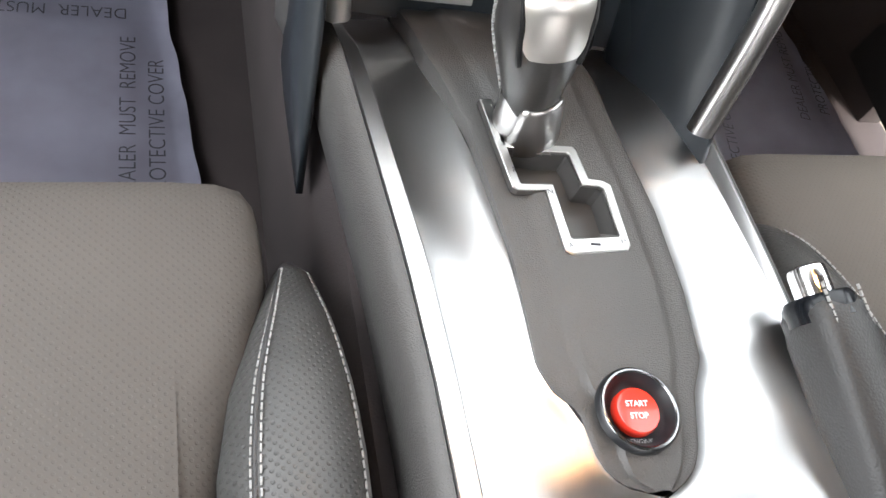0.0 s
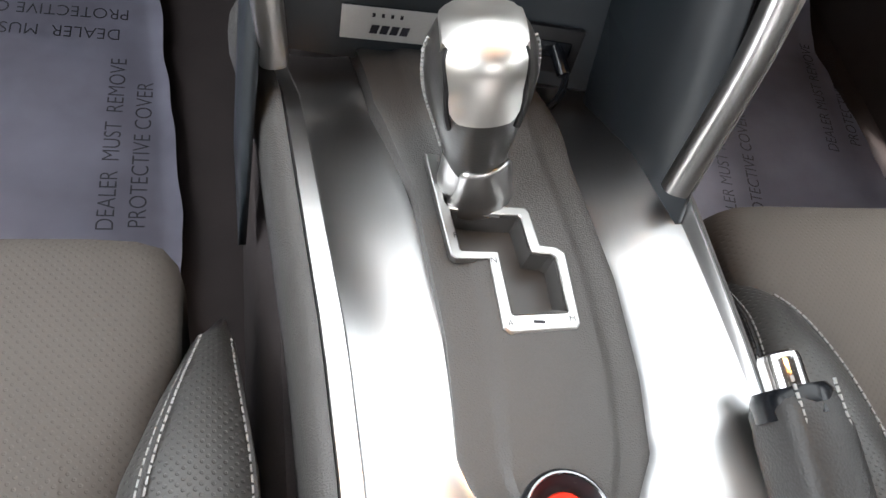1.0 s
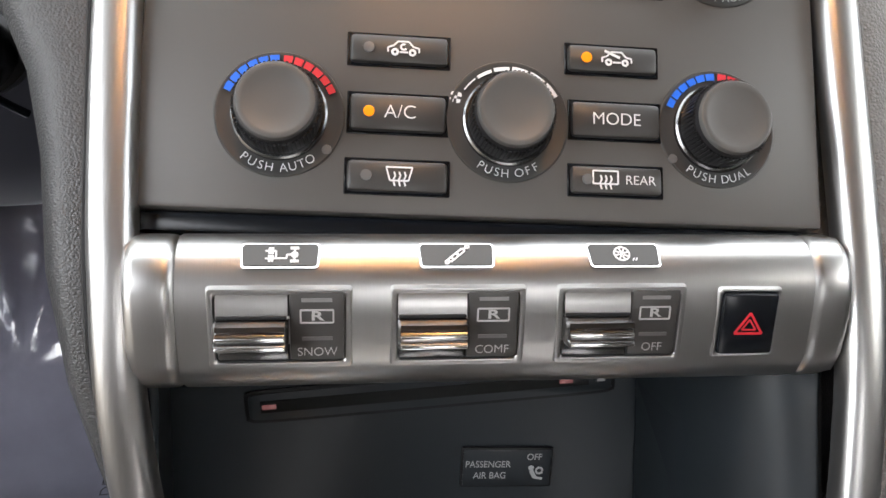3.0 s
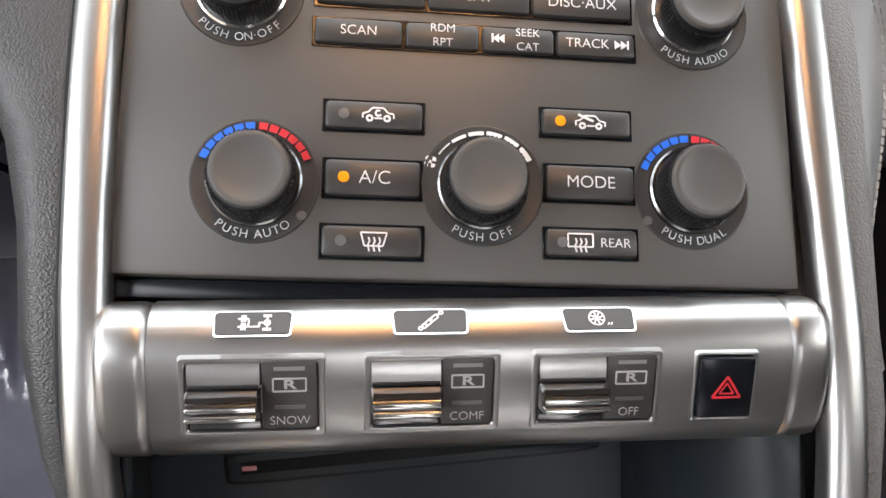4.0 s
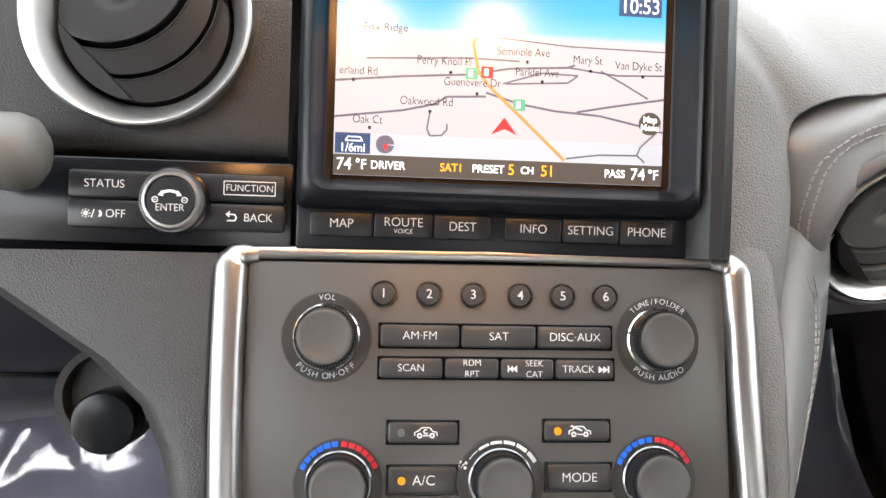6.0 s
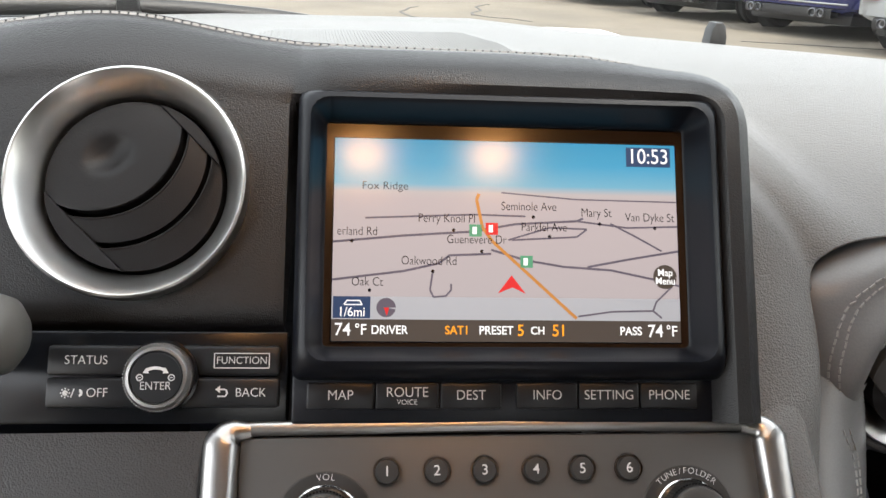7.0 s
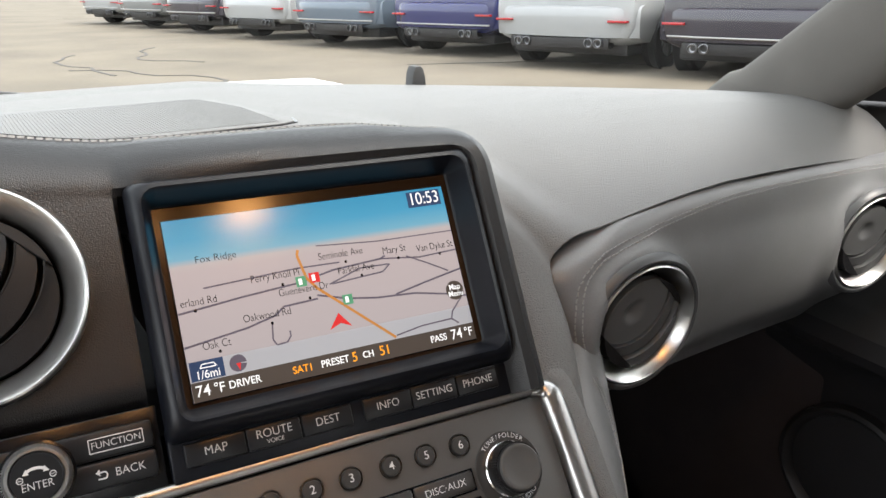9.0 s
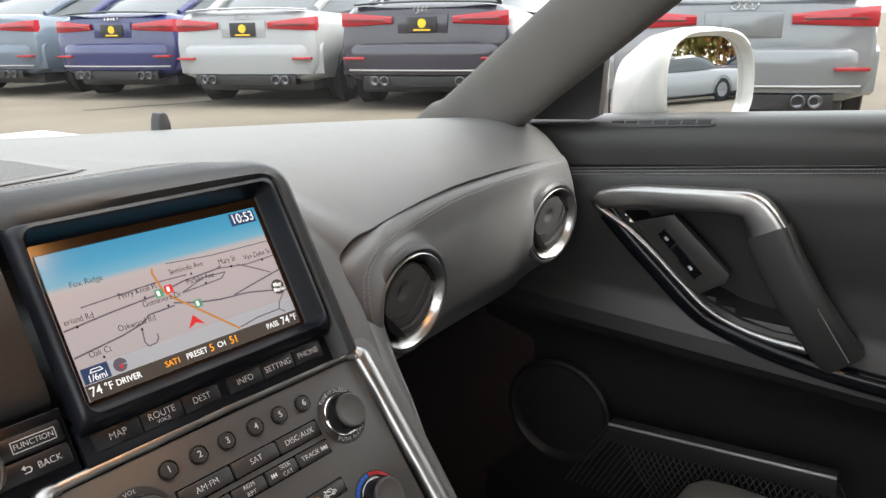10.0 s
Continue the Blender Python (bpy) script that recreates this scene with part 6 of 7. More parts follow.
# ---- footwells ----
floor = thing("floor", CAR, "dark carpeted car floor", "floor", kind="structure")
bm = bmesh.new()
rbox(bm, -0.74, 0.74, -1.5, 0.80, 0.06, 0.10, 0.0)
part("carpet", bm, CARPET, floor)
bm = bmesh.new()
rbox(bm, -0.108, 0.138, -1.4, 0.75, 0.09, 0.375, 0.03)
part("tunnel", bm, CARPET, floor, "carpeted tunnel")
bm = bmesh.new()
loft(bm, [[Vector((x, y, z)) for x in (-0.74, -0.4, 0, 0.4, 0.74)] for y, z in ((0.55, 0.09), (0.66, 0.20), (0.74, 0.40), (0.76, 0.72))])
thick(part("bulkhead", bm, CARPET, floor), 0.02, 1)


def film(x0, x1, y0, y1, z, label, seed, m):
    """A wrinkled sheet of protective film that climbs the front of the footwell."""
    f = thing("floor_protection_film", CAR @ m, label, "floor cover", "floor films")
    bm = bmesh.new()
    nx, ny = 84, 110
    rows = []
    for j in range(ny + 1):
        row = []
        for i in range(nx + 1):
            y = y0 + (y1 - y0) * j / ny
            edge_x = x1 - 0.11 * max(0.0, y - 0.03) if x1 < 0 else x1
            x = x0 + (edge_x - x0) * i / nx
            h = 0.007 * noise.noise(Vector((x * 5, y * 5, seed))) + 0.0025 * noise.noise(Vector((x * 19, y * 13, seed + 3)))
            climb = max(0.0, y - 0.31)
            h += 0.32 * climb + 2.6 * climb * climb
            # creases that run together at one point where the sheet is tucked up
            for cx, cy, turn in ((-0.335, 0.425, 0.0), (-0.46, 0.40, 0.5), (-0.245, 0.46, 0.8), (0.42, 0.36, 0.3)):
                r, th = math.hypot(x - cx, y - cy), math.atan2(x - cx, y - cy)
                if abs(th) < 1.75 and r < 0.13:
                    saw = (th * 1.25 + turn) % 1.0
                    h += 0.34 * r * (1 - r / 0.13) * max(0.0, 1 - 3.0 * abs(saw - 0.5)) * (1 - (th / 1.75) ** 4)
            rim = min(x - x0, edge_x - x) / 0.012
            h += 0.007 * max(0, 1 - rim) + 0.004 * max(0, 1 - rim) * noise.noise(Vector((y * 30, seed, 7)))
            row.append(Vector((x + 0.004 * noise.noise(Vector((y * 20, seed, 1))) * (i in (0, nx)), y, z + h)))
        rows.append(row)
    loft(bm, rows)
    part("sheet", bm, FILM, f, "bluish clear plastic sheet")
    return f


f = film(-0.62, -0.158, -0.25, 0.585, 0.112, "clear bluish protective film with dark print on the driver floor", 3, Matrix())
# the print is seen through the sheet from behind, so it reads turned over
for words, x, y, rz in (("DEALER  MUST  REMOVE", -0.219, 0.108, 90), ("PROTECTIVE COVER", -0.194, 0.095, 90), ("DEALER  MUST  REMOVE", -0.318, 0.238, 0), ("PROTECTIVE COVER", -0.296, 0.266, 0), ("DEALER  MUST", -0.236, 0.345, 90)):
    if rz == 90:
        text(words, 0.021, pose(x, y, 0.124, 0, 0, 90), INK, f, wide=0.85)
    else:
        text(words, 0.021, pose(x, y, 0.124) @ pose(0, 0, 0, 0, 0, 180) @ Matrix.Diagonal((1, 1, 1, 1)), INK, f, wide=0.85)
g = film(0.20, 0.64, -0.2, 0.50, 0.112, "clear bluish protective film with dark print on the passenger floor", 9, Matrix())
for words, x, y in (("DEALER MUST REMOVE", 0.415, 0.10), ("PROTECTIVE COVER", 0.450, 0.10), ("DEALER MUST REMOVE", 0.60, 0.22), ("PROTECTIVE COVER", 0.635, 0.22)):
    text(words, 0.021, pose(x, y, 0.124, 0, 0, 78), INK, g, wide=0.85)

# pedals
ped = thing("accelerator_pedal", CAR @ pose(-0.277, 0.493, 0.337, 52, 0, 0), "ribbed aluminium accelerator pedal", "pedal", "pedals")
bm = bmesh.new()
rbox(bm, -0.026, 0.026, -0.07, 0.07, -0.006, 0.0, 0.003)
part("plate", bm, GLOSS, ped)
for x in (-0.019, -0.0065, 0.006, 0.0185):
    bm = bmesh.new()
    rbox(bm, x - 0.0032, x + 0.0032, -0.055, 0.058, -0.001, 0.004, 0.0012)
    part("rib", bm, CHROME, ped)
bm = bmesh.new()
rbox(bm, -0.022, 0.022, -0.062, -0.055, -0.001, 0.004, 0.0012)
part("rib", bm, CHROME, ped)
br = thing("brake_pedal", CAR @ pose(-0.405, 0.500, 0.345, 55, 0, 0), "ribbed aluminium brake pedal", "pedal", "pedals")
bm = bmesh.new()
rbox(bm, -0.045, 0.045, -0.032, 0.032, -0.006, 0.0, 0.003)
part("plate", bm, GLOSS, br)
for y in (-0.02, -0.007, 0.007, 0.02):
    bm = bmesh.new()
    rbox(bm, -0.038, 0.038, y - 0.003, y + 0.003, -0.001, 0.004, 0.0012)
    part("rib", bm, CHROME, br)

# knee panel, key cap and column stalk on the driver side
knee = thing("knee_panel", CAR, "smooth dark knee panel below the steering column", "trim panel", kind="structure")
bm = bmesh.new()
rows = []
for X in (-0.72, -0.6, -0.45, -0.3, -0.22, -0.17, -0.135):
    c = 0.02 * max(0, (X + 0.25) / 0.115)
    rows.append([Vector((X, y + c * 2, z)) for y, z in ((0.06, 0.70), (0.045, 0.66), (0.048, 0.62), (0.065, 0.585), (0.090, 0.555), (0.125, 0.52), (0.165, 0.480), (0.20, 0.462), (0.32, 0.49))])
loft(bm, rows)
part("panel", bm, mat("blue black plastic", (0.024, 0.026, 0.036), 0.4, bump=0.03, scale=900), knee)
bm = bmesh.new()
sweep(bm, smooth_path([(-0.60, 0.058, 0.605), (-0.40, 0.058, 0.606), (-0.27, 0.062, 0.603), (-0.21, 0.075, 0.588), (-0.18, 0.09, 0.565)], 5), oval(0.004, 0.004, 8))
part("panel_gap", bm, GLOSS, knee)
cap = thing("socket_plug", P @ pose(-0.1225, 0.024, -0.058, 90 + 8, 0, 0), "round black socket plug in a dark recess", "plug")
bm = bmesh.new()
lathe(bm, [(0.022, -0.012), (0.024, -0.004), (0.0205, -0.0045), (0.019, -0.012), (0.0, -0.014)], pose(-0.004, 0.008, -0.006), 40)
part("recess", bm, PLASTIC, cap)
bm = bmesh.new()
lathe(bm, [(0.0132, -0.012), (0.0142, -0.002), (0.0142, 0.006), (0.0134, 0.0082), (0.010, 0.0088), (0, 0.0090)], Matrix(), 40)
part("cap", bm, GLOSS, cap)
stalk = thing("column_stalk", Matrix(), "grey rounded end of a steering column stalk", "stalk")
bm = bmesh.new()
e, d = Vector((-0.1985, 0.004, 0.7405)), Vector((-1.0, 0.05, 0.02)).normalized()
SM = Matrix.Translation(e) @ (-d).to_track_quat("Z", "Y").to_matrix().to_4x4()
lathe(bm, [(0.009, -0.10), (0.0105, -0.03), (0.0150, -0.022), (0.0155, 0.004), (0.0140, 0.0095), (0.009, 0.0135), (0, 0.0145)], SM, 32)
part("stalk_end", bm, mat("grey stalk plastic", (0.10, 0.10, 0.095), 0.45, bump=0.03, scale=1500), stalk)

# ---- cabin shell ----
BUMPER = mat("black painted steel", (0.02, 0.02, 0.02), 0.4)
HEADLINER = mat("dark grey headliner cloth", (0.09, 0.088, 0.085), 0.9, bump=0.3, scale=900, vary=0.1)
PILLAR = mat("grey pillar cloth", (0.098, 0.092, 0.085), 0.8, bump=0.3, scale=1200, vary=0.1)


def pane_material():
    m = bpy.data.materials.new("window glass")
    m.use_nodes = True
    n, l = m.node_tree.nodes, m.node_tree.links
    n.remove(n["Principled BSDF"])
    clear, gloss, mix = n.new("ShaderNodeBsdfTransparent"), n.new("ShaderNodeBsdfGlossy"), n.new("ShaderNodeMixShader")
    clear.inputs[0].default_value = (0.93, 0.96, 0.94, 1)
    gloss.inputs["Roughness"].default_value = 0.02
    mix.inputs[0].default_value = 0.035
    l.new(clear.outputs[0], mix.inputs[1])
    l.new(gloss.outputs[0], mix.inputs[2])
    l.new(mix.outputs[0], n["Material Output"].inputs[0])
    return m


PANE = pane_material()
roof = thing("ceiling", CAR, "dark grey cloth car headliner", "ceiling", kind="structure")
bm = bmesh.new()
loft(bm, [[Vector((X, y, z - 0.06 * (abs(X) / 0.56) ** 2.5)) for X in (-0.56, -0.45, -0.3, 0, 0.3, 0.45, 0.56)] for y, z in ((-0.13, 1.085), (-0.25, 1.105), (-0.45, 1.125), (-0.8, 1.12), (-1.15, 1.08))])
thick(part("headliner", bm, HEADLINER, roof), 0.03, 1)
# overhead console with two map lamps
over = thing("overhead_console", Matrix(), "grey overhead console with two lit warm map lamps", "map lamp")
bm = bmesh.new()
rbox(bm, -0.10, 0.08, -0.27, -0.14, 1.056, 1.10, 0.010)
part("housing", bm, PLASTIC, over)
WARM = glow("warm lamp lens", (1.0, 0.46, 0.14), LAMP)
for x in (-0.070, 0.049):
    bm = bmesh.new()
    rbox(bm, x - 0.016, x + 0.016, -0.221, -0.194, 1.050, 1.058, 0.003)
    part("lamp_lens", bm, WARM, over, "lit warm lamp lens")

for side in (1, -1):
    pl = thing("pillar", CAR, "grey cloth covered windscreen pillar", "pillar", kind="structure")
    bm = bmesh.new()
    pts = smooth_path([(side * 0.648, 0.335, 0.700), (side * 0.625, 0.245, 0.765), (side * 0.600, 0.150, 0.830), (side * 0.574, 0.005, 0.935), (side * 0.545, -0.135, 1.035), (side * 0.52, -0.22, 1.095)], 5)
    sweep(bm, pts, oval(0.098, 0.046, 20, 0.8), (1, 0, 0), [(1.15 if i < 6 else 1.0, 1) for i in range(len(pts))])
    part("pillar_cover", bm, PILLAR, pl)
    bm = bmesh.new()
    prism(bm, [(0.200, 0.790), (0.050, 0.798), (0.038, 0.804), (0.032, 0.885), (0.045, 0.882)], -0.010, 0.010, CAR.inverted() @ CAR @ Matrix(((0, 0, side, side * 0.655), (1, 0, 0, 0), (0, 1, 0, 0), (0, 0, 0, 1))), 0.003)
    part("sail_panel", bm, PLASTIC, pl, "black triangular mirror base panel")
    b2 = thing("pillar", CAR, "grey cloth covered door pillar", "pillar", kind="structure")
    bm = bmesh.new()
    sweep(bm, [(side * 0.66, -0.95, 0.5), (side * 0.63, -0.93, 0.82), (side * 0.53, -0.90, 1.09)], oval(0.12, 0.06, 12, 0.7), (1, 0, 0))
    part("pillar_cover", bm, PILLAR, b2)
    rail = thing("roof_rail", CAR, "grey cloth roof rail over the side window", "trim", kind="structure")
    bm = bmesh.new()
    sweep(bm, smooth_path([(side * 0.525, -0.20, 1.085), (side * 0.535, -0.45, 1.10), (side * 0.53, -0.9, 1.09), (side * 0.50, -1.2, 1.05)], 5), oval(0.05, 0.07, 12, 0.8))
    part("rail_cover", bm, PILLAR, rail)

# rear bulkhead and quarter panels close the cabin
rear = thing("rear_panel", CAR, "dark rear cabin panel and shelf", "trim panel", kind="structure")
bm = bmesh.new()
rbox(bm, -0.74, 0.74, -1.50, -1.42, 0.1, 0.86, 0.01)
part("rear_wall", bm, LEATHER, rear)
bm = bmesh.new()
rbox(bm, -0.74, 0.74, -2.1, -1.43, 0.80, 0.86, 0.01)
part("shelf", bm, CARPET, rear)
for side in (1, -1):
    bm = bmesh.new()
    loft(bm, [[Vector((side * a, y, z)) for a, z in ((0.72, 0.1), (0.70, 0.6), (0.69, 0.84))] for y in (-0.92, -1.5)])
    thick(part("quarter_panel", bm, LEATHER, rear), 0.03)
    bm = bmesh.new()
    sweep(bm, [(side * 0.52, -1.12, 1.07), (side * 0.60, -1.75, 0.84)], oval(0.16, 0.05, 12, 0.7), (1, 0, 0))
    part("rear_pillar", bm, PILLAR, rear)

for side in (1, -1):
    kick = thing("kick_panel", CAR, "dark carpeted footwell side panel", "trim panel", kind="structure")
    bm = bmesh.new()
    rbox(bm, min(side * 0.70, side * 0.74), max(side * 0.70, side * 0.74), 0.15, 0.85, 0.06, 0.70, 0.004)
    part("panel", bm, CARPET, kick)
    bm = bmesh.new()
    rbox(bm, min(side * 0.03, side * 0.74), max(side * 0.03, side * 0.74), 0.22, 0.78, 0.60, 0.64, 0.004)
    part("under_dash_cover", bm, PLASTIC, kick)

# panes
ws = thing("window", CAR, "clear raked windscreen glass", "window", kind="structure")
bm = bmesh.new()
rows = []
for u in range(9):
    f = u / 8
    row = []
    for k in range(13):
        X = -1 + 2 * k / 12
        xb, xt = 0.64 * X, 0.52 * X
        yb, yt = 0.60 - 0.30 * abs(X) ** 2.2, -0.125 - 0.07 * abs(X) ** 2
        zb, zt = 0.770, 1.088 - 0.03 * abs(X) ** 2
        row.append(Vector((xb + (xt - xb) * f, yb + (yt - yb) * f, zb + (zt - zb) * f + 0.02 * math.sin(math.pi * f))))
    rows.append(row)
loft(bm, rows)
w = part("pane", bm, PANE, ws)
w.visible_shadow = False
sg = thing("window", CAR, "clear side door window glass", "window", kind="structure")
bm = bmesh.new()
loft(bm, [[Vector((0.676, 0.035, 0.78)), Vector((0.676, -0.90, 0.83))], [Vector((0.54, -0.19, 1.08)), Vector((0.535, -0.90, 1.09))]])
w = part("pane", bm, PANE, sg, smooth=False)
w.visible_shadow = False
sg = thing("window", CAR @ pose(-0.74, 0.24, 0) @ pose(0, 0, 0, 0, 0, -62) @ pose(0.74, -0.24, 0), "clear driver door window glass", "window", kind="structure")
bm = bmesh.new()
loft(bm, [[Vector((-0.676, 0.035, 0.78)), Vector((-0.676, -0.90, 0.83))], [Vector((-0.54, -0.19, 1.08)), Vector((-0.535, -0.90, 1.09))]])
w = part("pane", bm, PANE, sg, smooth=False)
w.visible_shadow = False

# ---- doors ----
DV = [(0.752, 0.70), (0.745, 0.795), (0.715, 0.800), (0.690, 0.800), (0.668, 0.7985), (0.657, 0.792), (0.6515, 0.780), (0.6500, 0.762), (0.6520, 0.7405), (0.6585, 0.7375), (0.6530, 0.7335), (0.6480, 0.7250), (0.6440, 0.700), (0.6460, 0.660), (0.652, 0.610), (0.650, 0.570), (0.632, 0.540), (0.6245, 0.522), (0.632, 0.508), (0.660, 0.498), (0.690, 0.470), (0.700, 0.430), (0.700, 0.30), (0.690, 0.12)]


HOLLOW = [(0.004, 0.689), (-0.134, 0.703), (-0.158, 0.690), (-0.230, 0.567), (-0.190, 0.567), (-0.152, 0.574), (-0.111, 0.590), (-0.078, 0.616), (-0.020, 0.668)]


def door(side, full):
    swing = Matrix() if full else pose(-0.74, 0.24, 0) @ pose(0, 0, 0, 0, 0, -62) @ pose(0.74, -0.24, 0)
    d = thing("door_1" if full else "door_2", CAR @ swing, "black leather car door with a silver pull handle" if full else "black leather driver door standing open", "door", kind="structure")
    bm = bmesh.new()
    rows = []
    fine = []
    for (xa, za), (xb, zb) in zip(DV, DV[1:]):
        k = max(1, round(abs(za - zb) / 0.008)) if 0.5 < za < 0.74 else 1
        fine += [(xa + (xb - xa) * q / k, za + (zb - za) * q / k) for q in range(k)]
    fine.append(DV[-1])
    ys = [0.235, 0.19, 0.15, 0.10, 0.06] + [0.05 - 0.006 * q for q in range(59)] + [-0.33, -0.4, -0.55, -0.75, -0.92]
    for Y in ys:
        row = []
        for X, z in fine:
            f = max(0.0, min(1.0, (z - 0.55) / 0.15))
            lean = 0.063 if z > 0.76 else 0.063 + (0.100 - 0.063) * (0.76 - z) / 0.03 if z > 0.73 else 0.100 * f
            z2 = z - lean * (Y - 0.03)
            if z < 0.60:
                g = (0.60 - max(z, 0.55)) / 0.05
                z2 = z2 * (1 - g) + g * (z + (0.06 * (Y + 0.12) if Y > -0.4 else -0.017))
            row.append(Vector((side * (X + 0.006 * max(0, (Y - 0.12) / 0.1)), Y, z2)))
        rows.append(row)
    cut = max(k for k, (_, z) in enumerate(fine) if z > 0.535)
    loft(bm, [row[:cut + 1] for row in rows])
    low = bmesh.new()
    loft(low, [row[cut:] for row in rows])
    part("lower_panel", low, LOWER, d, "dark plastic lower door panel")
    hole = [(y, z) for y, z in HOLLOW]
    gone = []
    for f in bm.faces:
        m = f.calc_center_median()
        if full and 0.5 < m.z < 0.74 and inside((m.y, m.z), hole):
            gone.append(f)
    bmesh.ops.delete(bm, geom=gone, context="FACES")
    part("trim_panel", bm, DOORSKIN, d, "black leather door trim")
    return d


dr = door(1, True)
door(-1, False)
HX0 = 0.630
for off in (0.0, 0.0035, 0.0075):
    stitches(dr, [(0.6525 - off * 0.6, Y, 0.7365 - off - 0.100 * (Y - 0.03)) for Y in (0.10, 0.0, -0.1, -0.2, -0.3, -0.4)], 0.004, 0.003, 0.0004)
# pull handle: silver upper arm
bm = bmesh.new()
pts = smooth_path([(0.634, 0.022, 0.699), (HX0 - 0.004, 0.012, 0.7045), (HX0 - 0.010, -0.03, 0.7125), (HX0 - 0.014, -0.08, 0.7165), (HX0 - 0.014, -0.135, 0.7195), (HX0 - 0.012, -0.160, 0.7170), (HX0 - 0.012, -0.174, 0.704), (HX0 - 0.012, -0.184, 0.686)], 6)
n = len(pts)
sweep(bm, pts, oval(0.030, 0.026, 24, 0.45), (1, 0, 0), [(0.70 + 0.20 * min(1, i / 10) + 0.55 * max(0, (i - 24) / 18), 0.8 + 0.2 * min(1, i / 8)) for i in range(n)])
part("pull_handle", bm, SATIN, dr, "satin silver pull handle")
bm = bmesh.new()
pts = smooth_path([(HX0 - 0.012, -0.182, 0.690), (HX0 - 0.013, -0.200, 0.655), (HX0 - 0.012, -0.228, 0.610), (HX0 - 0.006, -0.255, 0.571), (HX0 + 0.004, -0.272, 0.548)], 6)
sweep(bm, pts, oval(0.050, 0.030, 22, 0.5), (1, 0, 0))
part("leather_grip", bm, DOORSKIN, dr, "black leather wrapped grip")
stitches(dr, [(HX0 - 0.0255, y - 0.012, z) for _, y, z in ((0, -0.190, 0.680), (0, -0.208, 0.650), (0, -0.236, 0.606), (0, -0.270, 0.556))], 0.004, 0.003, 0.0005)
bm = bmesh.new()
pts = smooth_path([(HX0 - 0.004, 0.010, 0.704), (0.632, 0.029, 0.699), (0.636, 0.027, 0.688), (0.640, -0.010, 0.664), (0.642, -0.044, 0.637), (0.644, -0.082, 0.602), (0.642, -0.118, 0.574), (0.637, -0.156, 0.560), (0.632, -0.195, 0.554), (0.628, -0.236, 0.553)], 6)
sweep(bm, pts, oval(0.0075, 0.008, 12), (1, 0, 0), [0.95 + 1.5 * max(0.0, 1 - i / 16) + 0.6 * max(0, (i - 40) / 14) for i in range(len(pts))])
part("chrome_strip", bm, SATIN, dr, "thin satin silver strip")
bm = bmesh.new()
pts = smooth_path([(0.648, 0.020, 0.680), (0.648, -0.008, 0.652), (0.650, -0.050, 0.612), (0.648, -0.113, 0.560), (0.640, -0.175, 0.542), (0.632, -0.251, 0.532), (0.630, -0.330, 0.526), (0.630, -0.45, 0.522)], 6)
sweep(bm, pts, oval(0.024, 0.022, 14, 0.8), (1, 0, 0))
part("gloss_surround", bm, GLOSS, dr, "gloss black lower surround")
# hollow behind the handle with the switch plate
bm = bmesh.new()
outl = [(y + 0.006 * (1 if y > -0.1 else -1), z + 0.006 * (1 if z > 0.64 else -1)) for y, z in HOLLOW]
cy, cz = -0.11, 0.64
rows = []
for X, k in ((0.6440, 1.0), (0.6500, 0.98), (0.668, 0.92), (0.682, 0.80), (0.684, 0.0)):
    rows.append([Vector((X, cy + (y - cy) * k, cz + (z - cz) * k)) for y, z in outl])
loft(bm, rows, True)
part("grab_hollow", bm, PLASTIC, dr, "dark grab hollow")
bm = bmesh.new()
SWM = Matrix(((0, 0, -1, 0.646), (-1, 0, 0, 0), (0, 1, 0, 0), (0, 0, 0, 1)))
prism(bm, [(0.016, 0.672), (0.066, 0.688), (0.138, 0.622), (0.136, 0.612), (0.102, 0.589), (0.080, 0.608), (0.020, 0.664)], -0.012, 0.0005, SWM, 0.001)
swp = part("switch_plate", bm, SEAT, dr, "dark grey window switch plate")
for y, z, w, h in ((0.060, 0.657, 0.022, 0.011), (0.076, 0.641, 0.018, 0.010), (0.092, 0.624, 0.028, 0.012)):
    bm = bmesh.new()
    rbox(bm, -w / 2, w / 2, -h / 2, h / 2, 0, 0.004, 0.001, m=SWM @ pose(y, z, 0.0, 0, 0, -44))
    sw = part("window_switch", bm, GLOSS, swp, "black window switch")
    if w != 0.018:
        bm = bmesh.new()
        rbox(bm, -0.003, 0.003, -0.0018, 0.0018, 0.0038, 0.0043, 0, m=SWM @ pose(y, z, 0.0, 0, 0, -44))
        part("symbol", bm, WHITE, sw)
# demister slot on the sill
SILL = pose(0.6605, -0.036, 0.7962) @ pose(0, 0, 0, -4.2, 0, 0) @ pose(0, 0, 0, 0, -42, 0)
bm = bmesh.new()
prism(bm, [(x * 0.0062, y * 0.070) for x, y in oval(2, 2, 40, 0.28)], -0.004, 0.0018, SILL, 0.0008)
dv = part("sill_vent", bm, PLASTIC, dr, "black slotted sill vent")
for k in range(7):
    bm = bmesh.new()
    rbox(bm, -0.0032, 0.0032, -0.062 + k * 0.0180, -0.0465 + k * 0.0180, 0.001, 0.0023, 0, m=SILL)
    part("slot", bm, GLOSS, dv)
